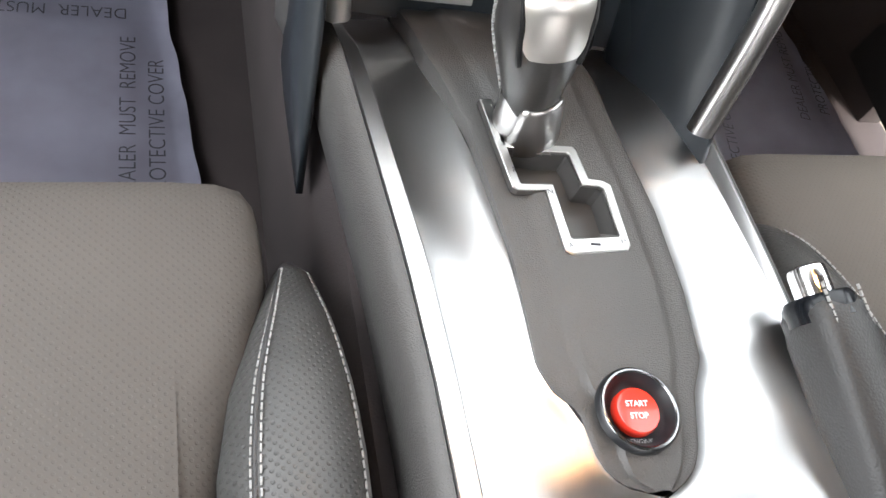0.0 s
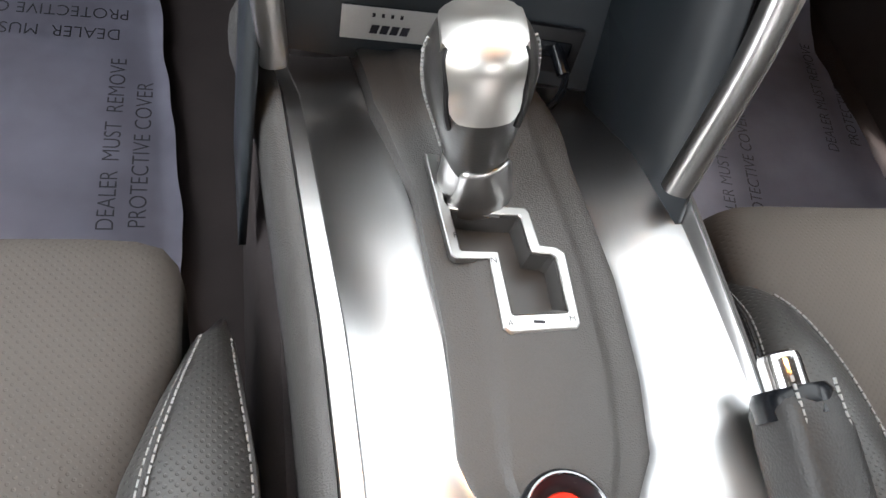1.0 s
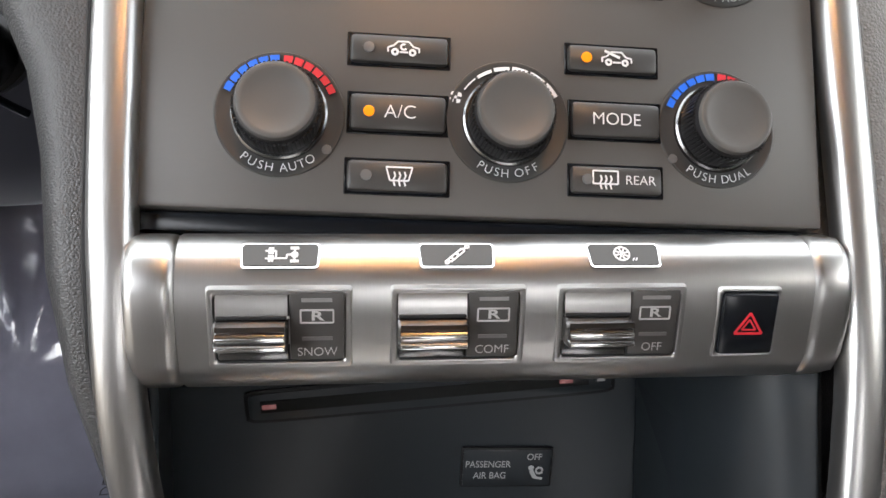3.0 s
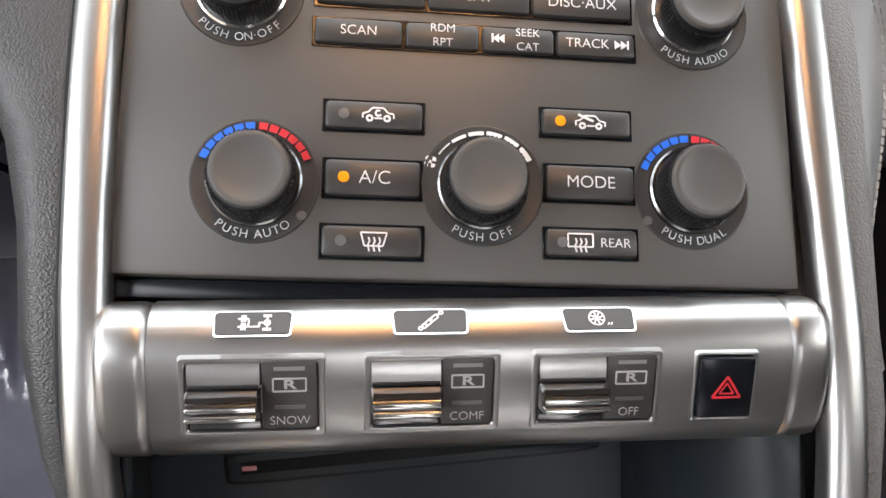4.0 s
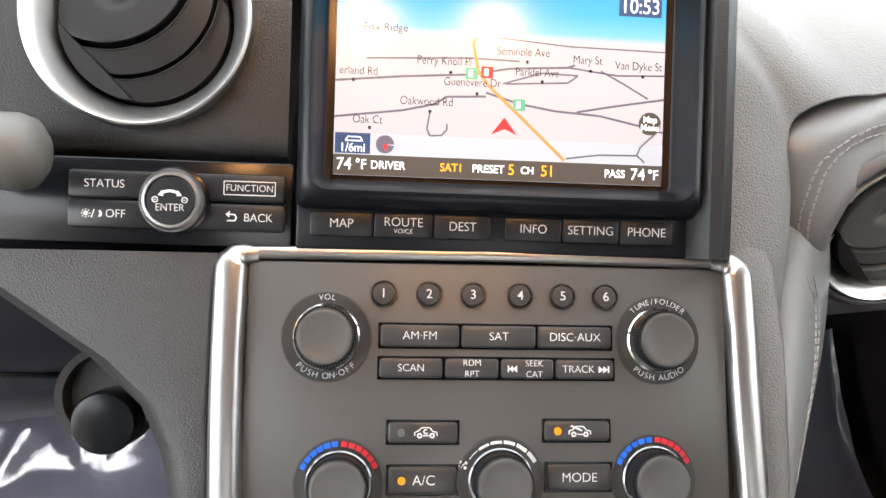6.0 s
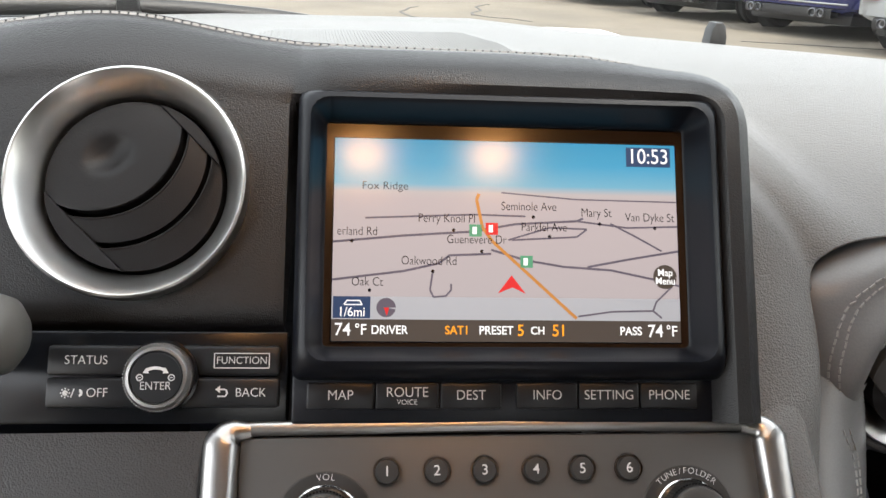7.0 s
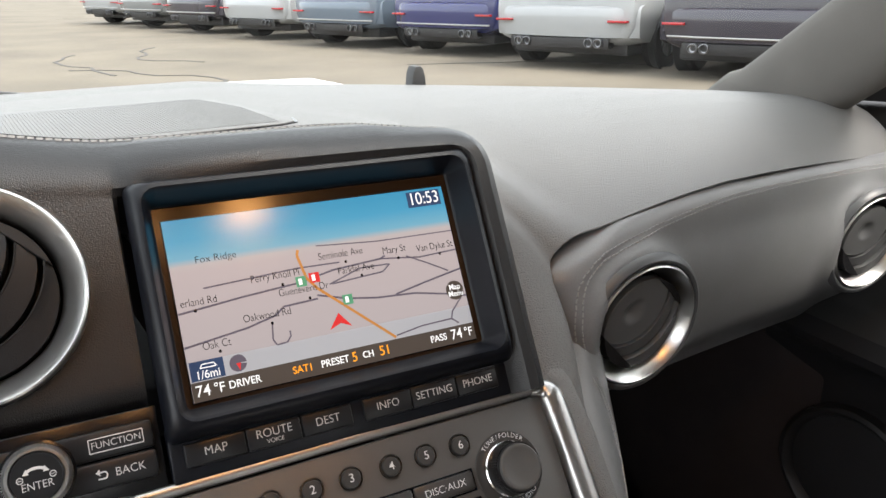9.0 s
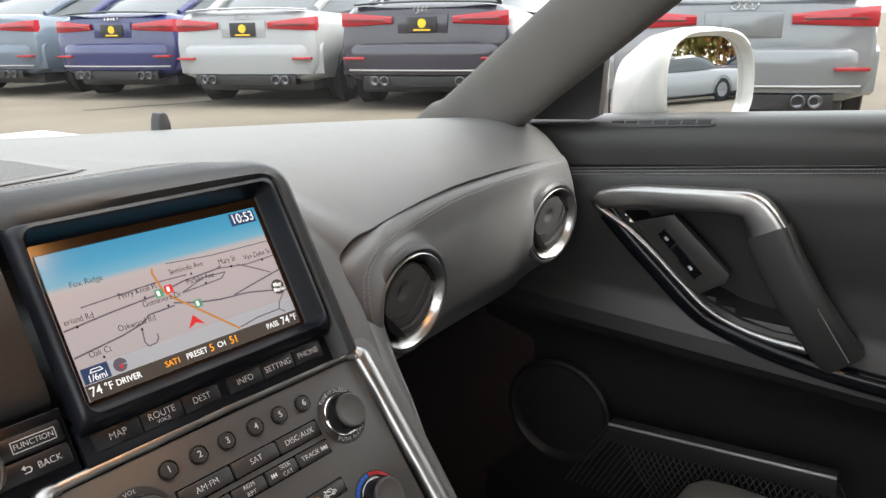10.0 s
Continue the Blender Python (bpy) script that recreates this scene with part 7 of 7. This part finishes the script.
# lower map pocket with net, loudspeaker
bm = bmesh.new()
rbox(bm, 0.612, 0.632, -0.305, -0.026, -0.022, 0.006, 0.002, m=pose(0, 0, 0.392))
rail = part("pocket_rail", bm, PLASTIC, dr, "black pocket rail")
# pale strip that paints the highlight along the rail's top edge
bm = bmesh.new()
rbox(bm, 0.609, 0.6125, -0.304, -0.027, 0.0035, 0.0068, 0.001, m=pose(0, 0, 0.392))
part("lit_rail_edge", bm, STICK, rail, "pale strip standing in for the rail's lit edge")
rail.matrix_local = Matrix.Rotation(radians(-2.6), 4, "X")
NET = mat("black net", (0.045, 0.045, 0.045), 0.5)
bm = bmesh.new()
for k in range(34):
    y = -0.012 - k * 0.0082
    for sl in (-1, 1):
        y2 = y + sl * 0.07
        sweep(bm, [(0.620, y, 0.400 - y * 0.045), (0.612, (y + y2) / 2, 0.345), (0.626, y2, 0.280)], oval(0.0016, 0.0016, 5), (1, 0, 0))
part("net", bm, NET, dr, "black mesh net")
bm = bmesh.new()
lathe(bm, [(0.084, -0.012), (0.084, 0.004), (0.079, 0.006), (0.074, 0.003), (0.070, -0.004), (0.0, 0.002)], Matrix(((0, 0, -1, 0.688), (-1, 0, 0, 0.100), (0, 1, 0, 0.350), (0, 0, 0, 1))), 48)
part("loudspeaker", bm, PLASTIC, dr, "round black loudspeaker cover")

# ---- right door mirror ----
mir = thing("door_mirror", pose(0.868, 0.0525, 0.828, -3.0, 0, -14.5) @ Matrix.Diagonal((1.14, 1.0, 1.0, 1.0)), "pearl white door mirror with a tilted glass", "mirror")
bm = bmesh.new()
rings = []


def shell(w, h, y, cx=0.0, cz=0.0):
    """A rounded outline of the housing, squarer towards the car."""
    ring = []
    for k in range(44):
        a = 2 * math.pi * k / 44
        c, s = math.cos(a), math.sin(a)
        pw = 0.70 if c > 0 else 0.55
        ring.append(Vector((cx + w * math.copysign(abs(c) ** pw, c), y, cz + h * math.copysign(abs(s) ** 0.75, s))))
    return ring


for args in ((0.083, 0.066, 0.006), (0.086, 0.069, -0.006), (0.090, 0.073, -0.010), (0.095, 0.077, -0.006), (0.098, 0.080, 0.012, -0.002), (0.097, 0.078, 0.045, -0.004, -0.004), (0.088, 0.068, 0.080, -0.006, -0.014), (0.070, 0.048, 0.105, -0.006, -0.028), (0.040, 0.022, 0.120, -0.006, -0.042)):
    rings.append(shell(*args))
gr = loft(bm, rings, True)
bm.faces.new(gr[-1])
part("housing", bm, BODYWHITE, mir)
bm = bmesh.new()
rows = []
for k in (1.0, 0.85, 0.7, 0.55, 0.4, 0.25, 0.1):
    rows.append([Vector((p.x, 0.005 - 0.0026 * (1 - (p.x * p.x + p.z * p.z) / 0.0113), p.z)) for p in shell(0.0835 * k, 0.0665 * k, 0.0)])
gr = loft(bm, rows, True)
bm.faces.new(gr[-1])
part("mirror_glass", bm, mat("mirror silver", (0.85, 0.86, 0.86), 0.015, 1.0, vary=0.0, rvary=0.0), mir)
bm = bmesh.new()
sweep(bm, [(-0.06, 0.05, -0.06), (-0.13, 0.03, -0.075), (-0.19, 0.02, -0.06)], oval(0.05, 0.04, 12))
part("mirror_arm", bm, PLASTIC, mir)

# ---- bonnet and wiper cowl seen over the dash ----
bon = thing("bonnet", CAR, "pearl white bonnet beyond the windscreen", "bonnet", kind="structure")
bm = bmesh.new()
rows = []
for k in range(17):
    X = -0.78 + 1.56 * k / 16
    yb = 0.70 - 0.30 * (abs(X) / 0.75) ** 2.2
    row = []
    for f, z in ((0.0, 0.774), (0.01, 0.784), (0.03, 0.7865), (0.10, 0.776), (0.3, 0.748), (0.6, 0.69), (0.9, 0.62), (1.0, 0.55), (1.02, 0.4)):
        row.append(Vector((X, yb + (1.95 - yb) * f, z - 0.25 * max(0, abs(X) - 0.30))))
    rows.append(row)
loft(bm, rows)
part("panel", bm, BODYWHITE, bon)
cowl = thing("wiper_cowl", CAR, "black plastic cowl below the windscreen", "cowl", kind="structure")
bm = bmesh.new()
rows = []
for k in range(17):
    X = -0.74 + 1.48 * k / 16
    y0 = 0.56 - 0.30 * (abs(X) / 0.7) ** 2.2
    rows.append([Vector((X, y0 + dy, z - 0.04 * (abs(X) / 0.78) ** 2.4)) for dy, z in ((0.0, 0.750), (0.05, 0.766), (0.12, 0.774), (0.16, 0.765))])
loft(bm, rows)
part("panel", bm, PLASTIC, cowl)
for X, Y2, z in ((0.3436, 0.507, 0.806), (-0.2416, 0.5758, 0.836)):
    nz = thing("washer_nozzle", CAR @ pose(X, Y2, z), "small black washer nozzle block at the windscreen base", "washer nozzle", "washer nozzles")
    bm = bmesh.new()
    prism(bm, [(-0.012, -0.030), (0.010, -0.030), (0.008, -0.004), (0.006, 0.006), (0.002, 0.0095), (-0.005, 0.0090), (-0.0085, 0.002)], -0.008, 0.008, pose(0, 0, 0, 90, 0, 0), 0.0015)
    part("block", bm, PLASTIC, nz)
wip = thing("wiper_arm", CAR, "black wiper arm lying along the windscreen base", "wiper")
bm = bmesh.new()
sweep(bm, smooth_path([(-0.66, 0.40, 0.788), (-0.52, 0.49, 0.804), (-0.36, 0.555, 0.811), (-0.22, 0.585, 0.810), (-0.12, 0.595, 0.803), (-0.06, 0.597, 0.796)], 5), oval(0.016, 0.018, 10))
part("blade", bm, PLASTIC, wip)
bm = bmesh.new()
sweep(bm, smooth_path([(-0.62, 0.45, 0.778), (-0.45, 0.54, 0.794), (-0.25, 0.595, 0.800), (-0.16, 0.60, 0.806)], 5), oval(0.014, 0.010, 10))
part("arm", bm, BUMPER, wip)

# ---- parking lot ----
ground = thing("ground", Matrix(), "sunlit sandy grey asphalt parking lot", "ground", kind="structure")
ASPHALT = mat("worn pale asphalt", (0.135, 0.116, 0.090), 0.9, bump=0.5, scale=60, vary=0.35, patch=0.7)
bm = bmesh.new()
loft(bm, [[Vector((x, y, 0)) for x in (-400, -60, -20, 0, 6, 14, 30, 80, 400)] for y in (-400, -60, -20, -6, 0, 6, 14, 30, 80, 400)])
part("asphalt", bm, ASPHALT, ground, smooth=False)
bm = bmesh.new()
rnd = random.Random(4)
for k in range(7):
    p = Vector((rnd.uniform(0.5, 4.2), rnd.uniform(3, 12), 0.003))
    pts = [p]
    a = rnd.uniform(0, 6.28)
    for i in range(9):
        a += rnd.uniform(-0.7, 0.7)
        p = p + Vector((math.cos(a), math.sin(a), 0)) * 0.35
        pts.append(p)
    sweep(bm, pts, [(-0.02, -0.002), (0.02, -0.002), (0.02, 0.002), (-0.02, 0.002)])
part("tar_line", bm, mat("tar", (0.05, 0.045, 0.04), 0.7), ground, "dark sealed cracks", smooth=False)

TYRE = mat("tyre rubber", (0.015, 0.015, 0.016), 0.75, bump=0.1, scale=120)
RIM = mat("dark alloy", (0.25, 0.25, 0.26), 0.35, 0.9)
TAIL = mat("red tail lamp lens", (0.34, 0.012, 0.02), 0.12, coat=0.6, vary=0.1)
GLASSD = mat("dark car glass", (0.05, 0.06, 0.065), 0.06, vary=0.05, spec=0.8)
BUMP = mat("black bumper plastic", (0.03, 0.03, 0.032), 0.5)
TIP = mat("sooty steel", (0.20, 0.20, 0.21), 0.3, 1.0)
PLATEY = mat("yellow plate emblem", (0.75, 0.5, 0.03), 0.5)
PLATEB = mat("black dealer plate", (0.02, 0.02, 0.02), 0.4)


def parked_car(m, paint, label, w=0.92, roof_h=1.42, deck=1.02, spoiler=True, plate=True, silver_strip=True, rear_long=1.0):
    """A saloon seen from behind: local -y is its rear, wheels on z = 0."""
    c = thing("parked_car", m, label, "car", "parked cars")
    st = [(0.00, 0.90, 0.40, 0.90, 0.80), (0.03, 0.945, 0.33, 0.985, deck - 0.06), (0.10, 0.965, 0.29, 0.995, deck - 0.005), (0.25, 0.985, 0.26, 1.0, deck), (0.60, 1.0, 0.24, 1.0, deck + 0.0), (1.1, 1.0, 0.22, 1.0, deck - 0.02), (2.2, 1.0, 0.20, 1.0, 0.97), (3.2, 1.0, 0.20, 1.0, 0.95), (4.2, 0.97, 0.22, 0.97, 0.86), (4.6, 0.86, 0.28, 0.86, 0.72), (4.72, 0.6, 0.34, 0.6, 0.60)]
    bm = bmesh.new()
    rows = []
    for y, wf, z0, wu, zd in st:
        W = w * wf
        H = zd - z0
        half = [(0.0, z0), (W * 0.78, z0), (W * 0.93, z0 + 0.06 * H), (W * 0.985, z0 + 0.22 * H), (W, z0 + 0.45 * H), (W * 0.992, z0 + 0.62 * H), (W * 0.97, z0 + 0.78 * H), (W * 0.925, z0 + 0.90 * H), (W * 0.84, z0 + 0.975 * H), (W * 0.6, zd + 0.004), (0.0, zd + 0.012)]
        ring = [Vector((x, y * rear_long, z)) for x, z in half] + [Vector((-x, y * rear_long, z)) for x, z in half[-2:0:-1]]
        rows.append(ring)
    g = loft(bm, rows, True)
    bm.faces.new(g[0])
    bm.faces.new(g[-1])
    part("body", bm, paint, c)
    bm = bmesh.new()
    cab = [(0.50, 0.74, deck - 0.01, 0.60, deck), (0.85, 0.80, deck - 0.02, 0.66, deck + 0.17), (1.30, 0.86, 0.98, 0.66, roof_h - 0.07), (1.75, 0.88, 0.97, 0.66, roof_h), (2.4, 0.88, 0.96, 0.66, roof_h - 0.01), (2.9, 0.87, 0.95, 0.65, roof_h - 0.13), (3.45, 0.80, 0.93, 0.62, 0.95)]
    rows = []
    for y, wl, z0, wt, z1 in cab:
        rows.append([Vector((w * a, y, z)) for a, z in ((wl, z0), (wl * 0.97, z0 + (z1 - z0) * 0.4), (wt * 1.06, z0 + (z1 - z0) * 0.86), (wt * 0.9, z1 - 0.01), (0.0, z1 + 0.012))] + [Vector((-w * a, y, z)) for a, z in ((wt * 0.9, z1 - 0.01), (wt * 1.06, z0 + (z1 - z0) * 0.86), (wl * 0.97, z0 + (z1 - z0) * 0.4), (wl, z0))])
    loft(bm, rows)
    part("cabin_glass", bm, GLASSD, c, "dark tinted cabin glass")
    bm = bmesh.new()
    rows = []
    for y, wl, z0, wt, z1 in cab[2:5]:
        rows.append([Vector((w * a, y, z)) for a, z in ((wt * 1.08, z0 + (z1 - z0) * 0.84), (wt * 0.92, z1), (0.45, z1 + 0.012), (0.0, z1 + 0.022), (-0.45, z1 + 0.012), (-wt * 0.92, z1), (-wt * 1.08, z0 + (z1 - z0) * 0.84))])
    loft(bm, rows)
    part("roof", bm, paint, c)
    for s in (-1, 1):
        bm = bmesh.new()
        sweep(bm, smooth_path([(s * w * 0.74, 0.46, deck), (s * w * 0.745, 0.85, deck + 0.16), (s * w * 0.70, 1.30, roof_h - 0.08), (s * w * 0.66, 1.7, roof_h - 0.02)], 4), oval(0.10, 0.07, 10), (1, 0, 0))
        part("rear_pillar", bm, paint, c)
        # tail lamp that runs from the flank on to the lid
        bm = bmesh.new()
        rows = []
        for u in range(9):
            f = u / 8
            x = w * (0.34 + 0.60 * f)
            y = -0.014 + 0.06 * max(0, f - 0.72) ** 1.2 * 4
            hh = 0.035 + 0.038 * f
            zc = deck - 0.155 + 0.010 * f
            rows.append([Vector((s * x, y, zc - hh)), Vector((s * x, y - 0.014, zc - hh * 0.6)), Vector((s * x, y - 0.014, zc + hh * 0.6)), Vector((s * x, y, zc + hh)), Vector((s * x, y + 0.08, zc + hh)), Vector((s * x, y + 0.08, zc - hh))])
        gg = loft(bm, rows, True)
        bm.faces.new(gg[0])
        bm.faces.new(gg[-1])
        lamp = part("tail_lamp", bm, TAIL, c, "red tail lamp")
        bm = bmesh.new()
        rbox(bm, min(s * w * 0.42, s * w * 0.86), max(s * w * 0.42, s * w * 0.86), -0.031, -0.01, deck - 0.163, deck - 0.152, 0.002)
        part("lamp_bar", bm, BUMP, lamp)
        bm = bmesh.new()
        rbox(bm, min(s * w * 0.66, s * w * 0.90), max(s * w * 0.66, s * w * 0.90), -0.078, 0.0, 0.515, 0.540, 0.004)
        part("reflector", bm, TAIL, c, "red bumper reflector")
        for k in (0, 1):
            bm = bmesh.new()
            lathe(bm, [(0.050, -0.05), (0.050, 0.03), (0.043, 0.032), (0.040, 0.0), (0, -0.01)], pose(s * w * (0.43 + 0.12 * k), -0.056, 0.300, 90, 0, 0), 20)
            part("exhaust_tip", bm, TIP, c, "chrome exhaust tip")
        for y in (0.85, 3.65):
            bm = bmesh.new()
            lathe(bm, [(0.20, 0.0), (0.255, 0.005), (0.315, 0.02), (0.328, 0.06), (0.328, 0.17), (0.30, 0.20), (0.20, 0.205)], pose(s * (w + 0.004), y, 0.328, 0, -90 * s, 0) @ pose(0, 0, 0), 36)
            wheel = part("wheel", bm, TYRE, c, "black tyre")
            bm = bmesh.new()
            lathe(bm, [(0.255, 0.008), (0.235, 0.012), (0.225, 0.05), (0.07, 0.07), (0.04, 0.02), (0, 0.018)], pose(s * (w + 0.004), y, 0.328, 0, -90 * s, 0), 30)
            for k in range(10):
                rbox(bm, 0.04, 0.235, -0.012, 0.012, 0.012, 0.03, 0, m=pose(s * (w + 0.004), y, 0.328, 0, -90 * s, 0) @ pose(0, 0, 0, 0, 0, k * 36))
            part("rim", bm, RIM, wheel, "dark alloy rim")
            bm = bmesh.new()
            lathe(bm, [(0.36, -0.012), (0.375, 0.004), (0.36, 0.02), (0.34, 0.10), (0.0, 0.12)], pose(s * (w - 0.004), y, 0.335, 0, -90 * s, 0), 36)
            part("wheel_arch", bm, BUMP, c)
    # painted bumper that stands out under the lid
    bm = bmesh.new()
    rows = []
    for u in range(17):
        f = -1 + u / 8
        x = w * 0.985 * f
        e = 0.16 * abs(f) ** 5
        rows.append([Vector((x, 0.02 + e, 0.690)), Vector((x, -0.045 + e, 0.668)), Vector((x, -0.066 + e, 0.640)), Vector((x, -0.070 + e, 0.560)), Vector((x, -0.062 + e, 0.440)), Vector((x, -0.046 + e, 0.360)), Vector((x, 0.05 + e, 0.325))])
    loft(bm, rows)
    part("bumper", bm, paint, c)
    bm = bmesh.new()
    rows = []
    for u in range(13):
        x = -w * 0.68 + w * 1.36 * u / 12
        e = 0.05 * (abs(x) / w) ** 4
        rows.append([Vector((x, -0.040 + e, 0.24)), Vector((x, -0.058 + e, 0.28)), Vector((x, -0.058 + e, 0.345)), Vector((x, 0.03 + e, 0.36)), Vector((x, 0.10, 0.26))])
    loft(bm, rows, True)
    part("diffuser", bm, BUMP, c, "black lower diffuser")
    if silver_strip:
        bm = bmesh.new()
        sweep(bm, [(-w * 0.86, -0.01, 0.405), (-w * 0.5, -0.066, 0.405), (w * 0.5, -0.066, 0.405), (w * 0.86, -0.01, 0.405)], oval(0.02, 0.022, 8))
        part("bumper_strip", bm, SATIN, c, "silver bumper strip")
    bm = bmesh.new()
    rbox(bm, -0.27, 0.27, -0.006, 0.02, deck - 0.29, deck - 0.10, 0.012)
    part("plate_recess", bm, paint, c)
    bm = bmesh.new()
    rbox(bm, -0.155, 0.155, -0.022, -0.004, deck - 0.275, deck - 0.125, 0.005)
    pp = part("dealer_plate", bm, PLATEB if plate else paint, c, "black dealer plate" if plate else "")
    if plate:
        bm = bmesh.new()
        lathe(bm, [(0.045, 0), (0.045, 0.003), (0, 0.003)], pose(0, -0.022, deck - 0.188, 90, 0, 0), 20)
        part("emblem", bm, PLATEY, pp, "yellow emblem")
        bm = bmesh.new()
        rbox(bm, -0.09, 0.09, -0.0245, -0.02, deck - 0.262, deck - 0.246, 0)
        part("print_bar", bm, PLATEY, pp)
    bm = bmesh.new()
    for k in (-1.5, -0.5, 0.5, 1.5):
        lathe(bm, [(0.026, 0), (0.029, 0.004), (0.032, 0)], pose(k * 0.042, 0.0, deck - 0.058, 78, 0, 0), 20)
    part("badge", bm, CHROME, c, "small chrome badge")
    if spoiler:
        bm = bmesh.new()
        sweep(bm, smooth_path([(-w * 0.80, 0.10, deck + 0.004), (-w * 0.5, 0.05, deck + 0.018), (0, 0.03, deck + 0.026), (w * 0.5, 0.05, deck + 0.018), (w * 0.80, 0.10, deck + 0.004)], 4), oval(0.09, 0.020, 10))
        part("spoiler_lip", bm, BUMP if paint is not LOTWHITE else paint, c)
    bm = bmesh.new()
    rbox(bm, -w * 0.8, w * 0.8, 0.2, 4.4, 0.16, 0.30, 0.03)
    part("underbody", bm, BUMP, c)
    return c


LOTWHITE = mat("white car paint", (0.31, 0.32, 0.33), 0.25, coat=0.6, vary=0.03)
NAVY = mat("navy blue car paint", (0.025, 0.03, 0.11), 0.22, coat=0.7, vary=0.05)
DARKP = mat("dark grey car paint", (0.035, 0.032, 0.045), 0.22, coat=0.7, vary=0.05)
SILVERP = mat("silver car paint", (0.20, 0.21, 0.22), 0.25, 0.3, coat=0.6, vary=0.04)
SLATE = mat("slate blue car paint", (0.10, 0.13, 0.17), 0.25, coat=0.7, vary=0.05)
TURN = -66.0
for (x, y), paint, lab, kw in (((5.62, 1.62), SILVERP, "silver parked saloon seen from behind", dict(w=0.955, deck=1.03, plate=False)),
                               ((5.92, 4.95), DARKP, "dark grey parked saloon with a dealer plate", dict(w=0.945, deck=1.06)),
                               ((5.12, 6.85), LOTWHITE, "white parked saloon with a dealer plate", dict(w=0.90, deck=1.03, silver_strip=False)),
                               ((4.80, 9.05), NAVY, "navy blue parked saloon with a dealer plate", dict(w=0.90, deck=1.03)),
                               ((4.05, 11.1), SLATE, "slate blue parked saloon without a spoiler", dict(w=0.92, deck=1.05, spoiler=False)),
                               ((3.45, 13.5), LOTWHITE, "white parked saloon further down the row", dict(w=0.90, silver_strip=False)),
                               ((2.85, 15.9), DARKP, "dark grey parked saloon further down the row", dict()),
                               ((2.25, 18.4), SILVERP, "silver parked saloon further down the row", dict()),
                               ((1.65, 20.9), LOTWHITE, "white parked saloon at the far end of the row", dict())):
    parked_car(pose(x, y, 0, 0, 0, TURN), paint, lab, **kw)
parked_car(pose(8.2, -13.2, 0, 0, 0, -46), LOTWHITE, "white saloon parked across the lot by the trees", plate=False)
parked_car(pose(12.2, -12.6, 0, 0, 0, -40), DARKP, "dark grey saloon parked across the lot by the trees", plate=False)


# ---- autumn trees across the lot ----
BARK = mat("grey bark", (0.12, 0.095, 0.075), 0.9, bump=0.8, scale=40)
LEAF = mat("orange autumn leaves", (0.30, 0.14, 0.035), 0.7, vary=0.5, patch=1.6)
LEAF2 = mat("yellow green leaves", (0.22, 0.19, 0.04), 0.7, vary=0.5, patch=1.6)


def tree(m, h, seed, leaf, label):
    t = thing("tree", m, label, "tree", "autumn trees")
    rnd = random.Random(seed)
    bm = bmesh.new()
    tips = []
    sweep(bm, smooth_path([(0, 0, -0.1), (0.05, 0.02, h * 0.2), (-0.04, 0.05, h * 0.45), (0.05, 0, h * 0.75)], 4), oval(0.30, 0.30, 9), (0, 1, 0), [1 - 0.06 * i for i in range(13)])
    for k in range(15):
        a, z = rnd.uniform(0, 6.28), h * rnd.uniform(0.06, 0.7)
        ln = h * rnd.uniform(0.20, 0.34)
        p = [Vector((0, 0, z)), Vector((math.cos(a) * ln * 0.5, math.sin(a) * ln * 0.5, z + ln * 0.35)), Vector((math.cos(a) * ln, math.sin(a) * ln, z + ln * 0.8))]
        sweep(bm, smooth_path(p, 3), oval(0.10, 0.10, 6), (0.1, 0.2, 1), [1 - 0.12 * i for i in range(7)])
        tips += [p[1], p[2], p[2].lerp(p[1], 0.5)]
    tips.append(Vector((0, 0, h * 0.85)))
    part("trunk", bm, BARK, t)
    verts, faces = [], []
    for k in range(5200):
        c = rnd.choice(tips)
        p = c + Vector((rnd.gauss(0, 1), rnd.gauss(0, 1), rnd.gauss(0, 0.8))) * h * 0.085
        s = rnd.uniform(0.10, 0.22)
        q = Euler((rnd.uniform(0, 3), rnd.uniform(0, 3), rnd.uniform(0, 6))).to_matrix()
        b = len(verts)
        verts += [p + q @ Vector(v) * s for v in ((-1, 0, 0), (0, -0.6, 0.15), (1, 0, 0), (0, 0.6, 0.15))]
        faces.append((b, b + 1, b + 2, b + 3))
    me = bpy.data.meshes.new("crown")
    me.from_pydata(verts, [], faces)
    me.materials.append(leaf)
    ob = new("crown", me)
    ob.parent = t
    tagged(ob, "loose autumn leaves", kind="stuff")


for k, (x, y, h) in enumerate(((9.5, -21.0, 9.5), (12.2, -20.2, 10.5), (15.0, -18.6, 10), (17.6, -16.8, 10.5), (19.8, -14.5, 9.5), (7.0, -22.5, 10), (13.6, -23.5, 12), (18.0, -21.0, 12), (-1.5, -20, 8.5), (-6, -19, 9), (-11, -17, 8))):
    tree(pose(x, y, 0, 0, 0, k * 50), h, 20 + k, LEAF if k % 3 != 2 else LEAF2, "orange autumn tree at the edge of the lot" if k % 3 != 2 else "yellow green autumn tree at the edge of the lot")
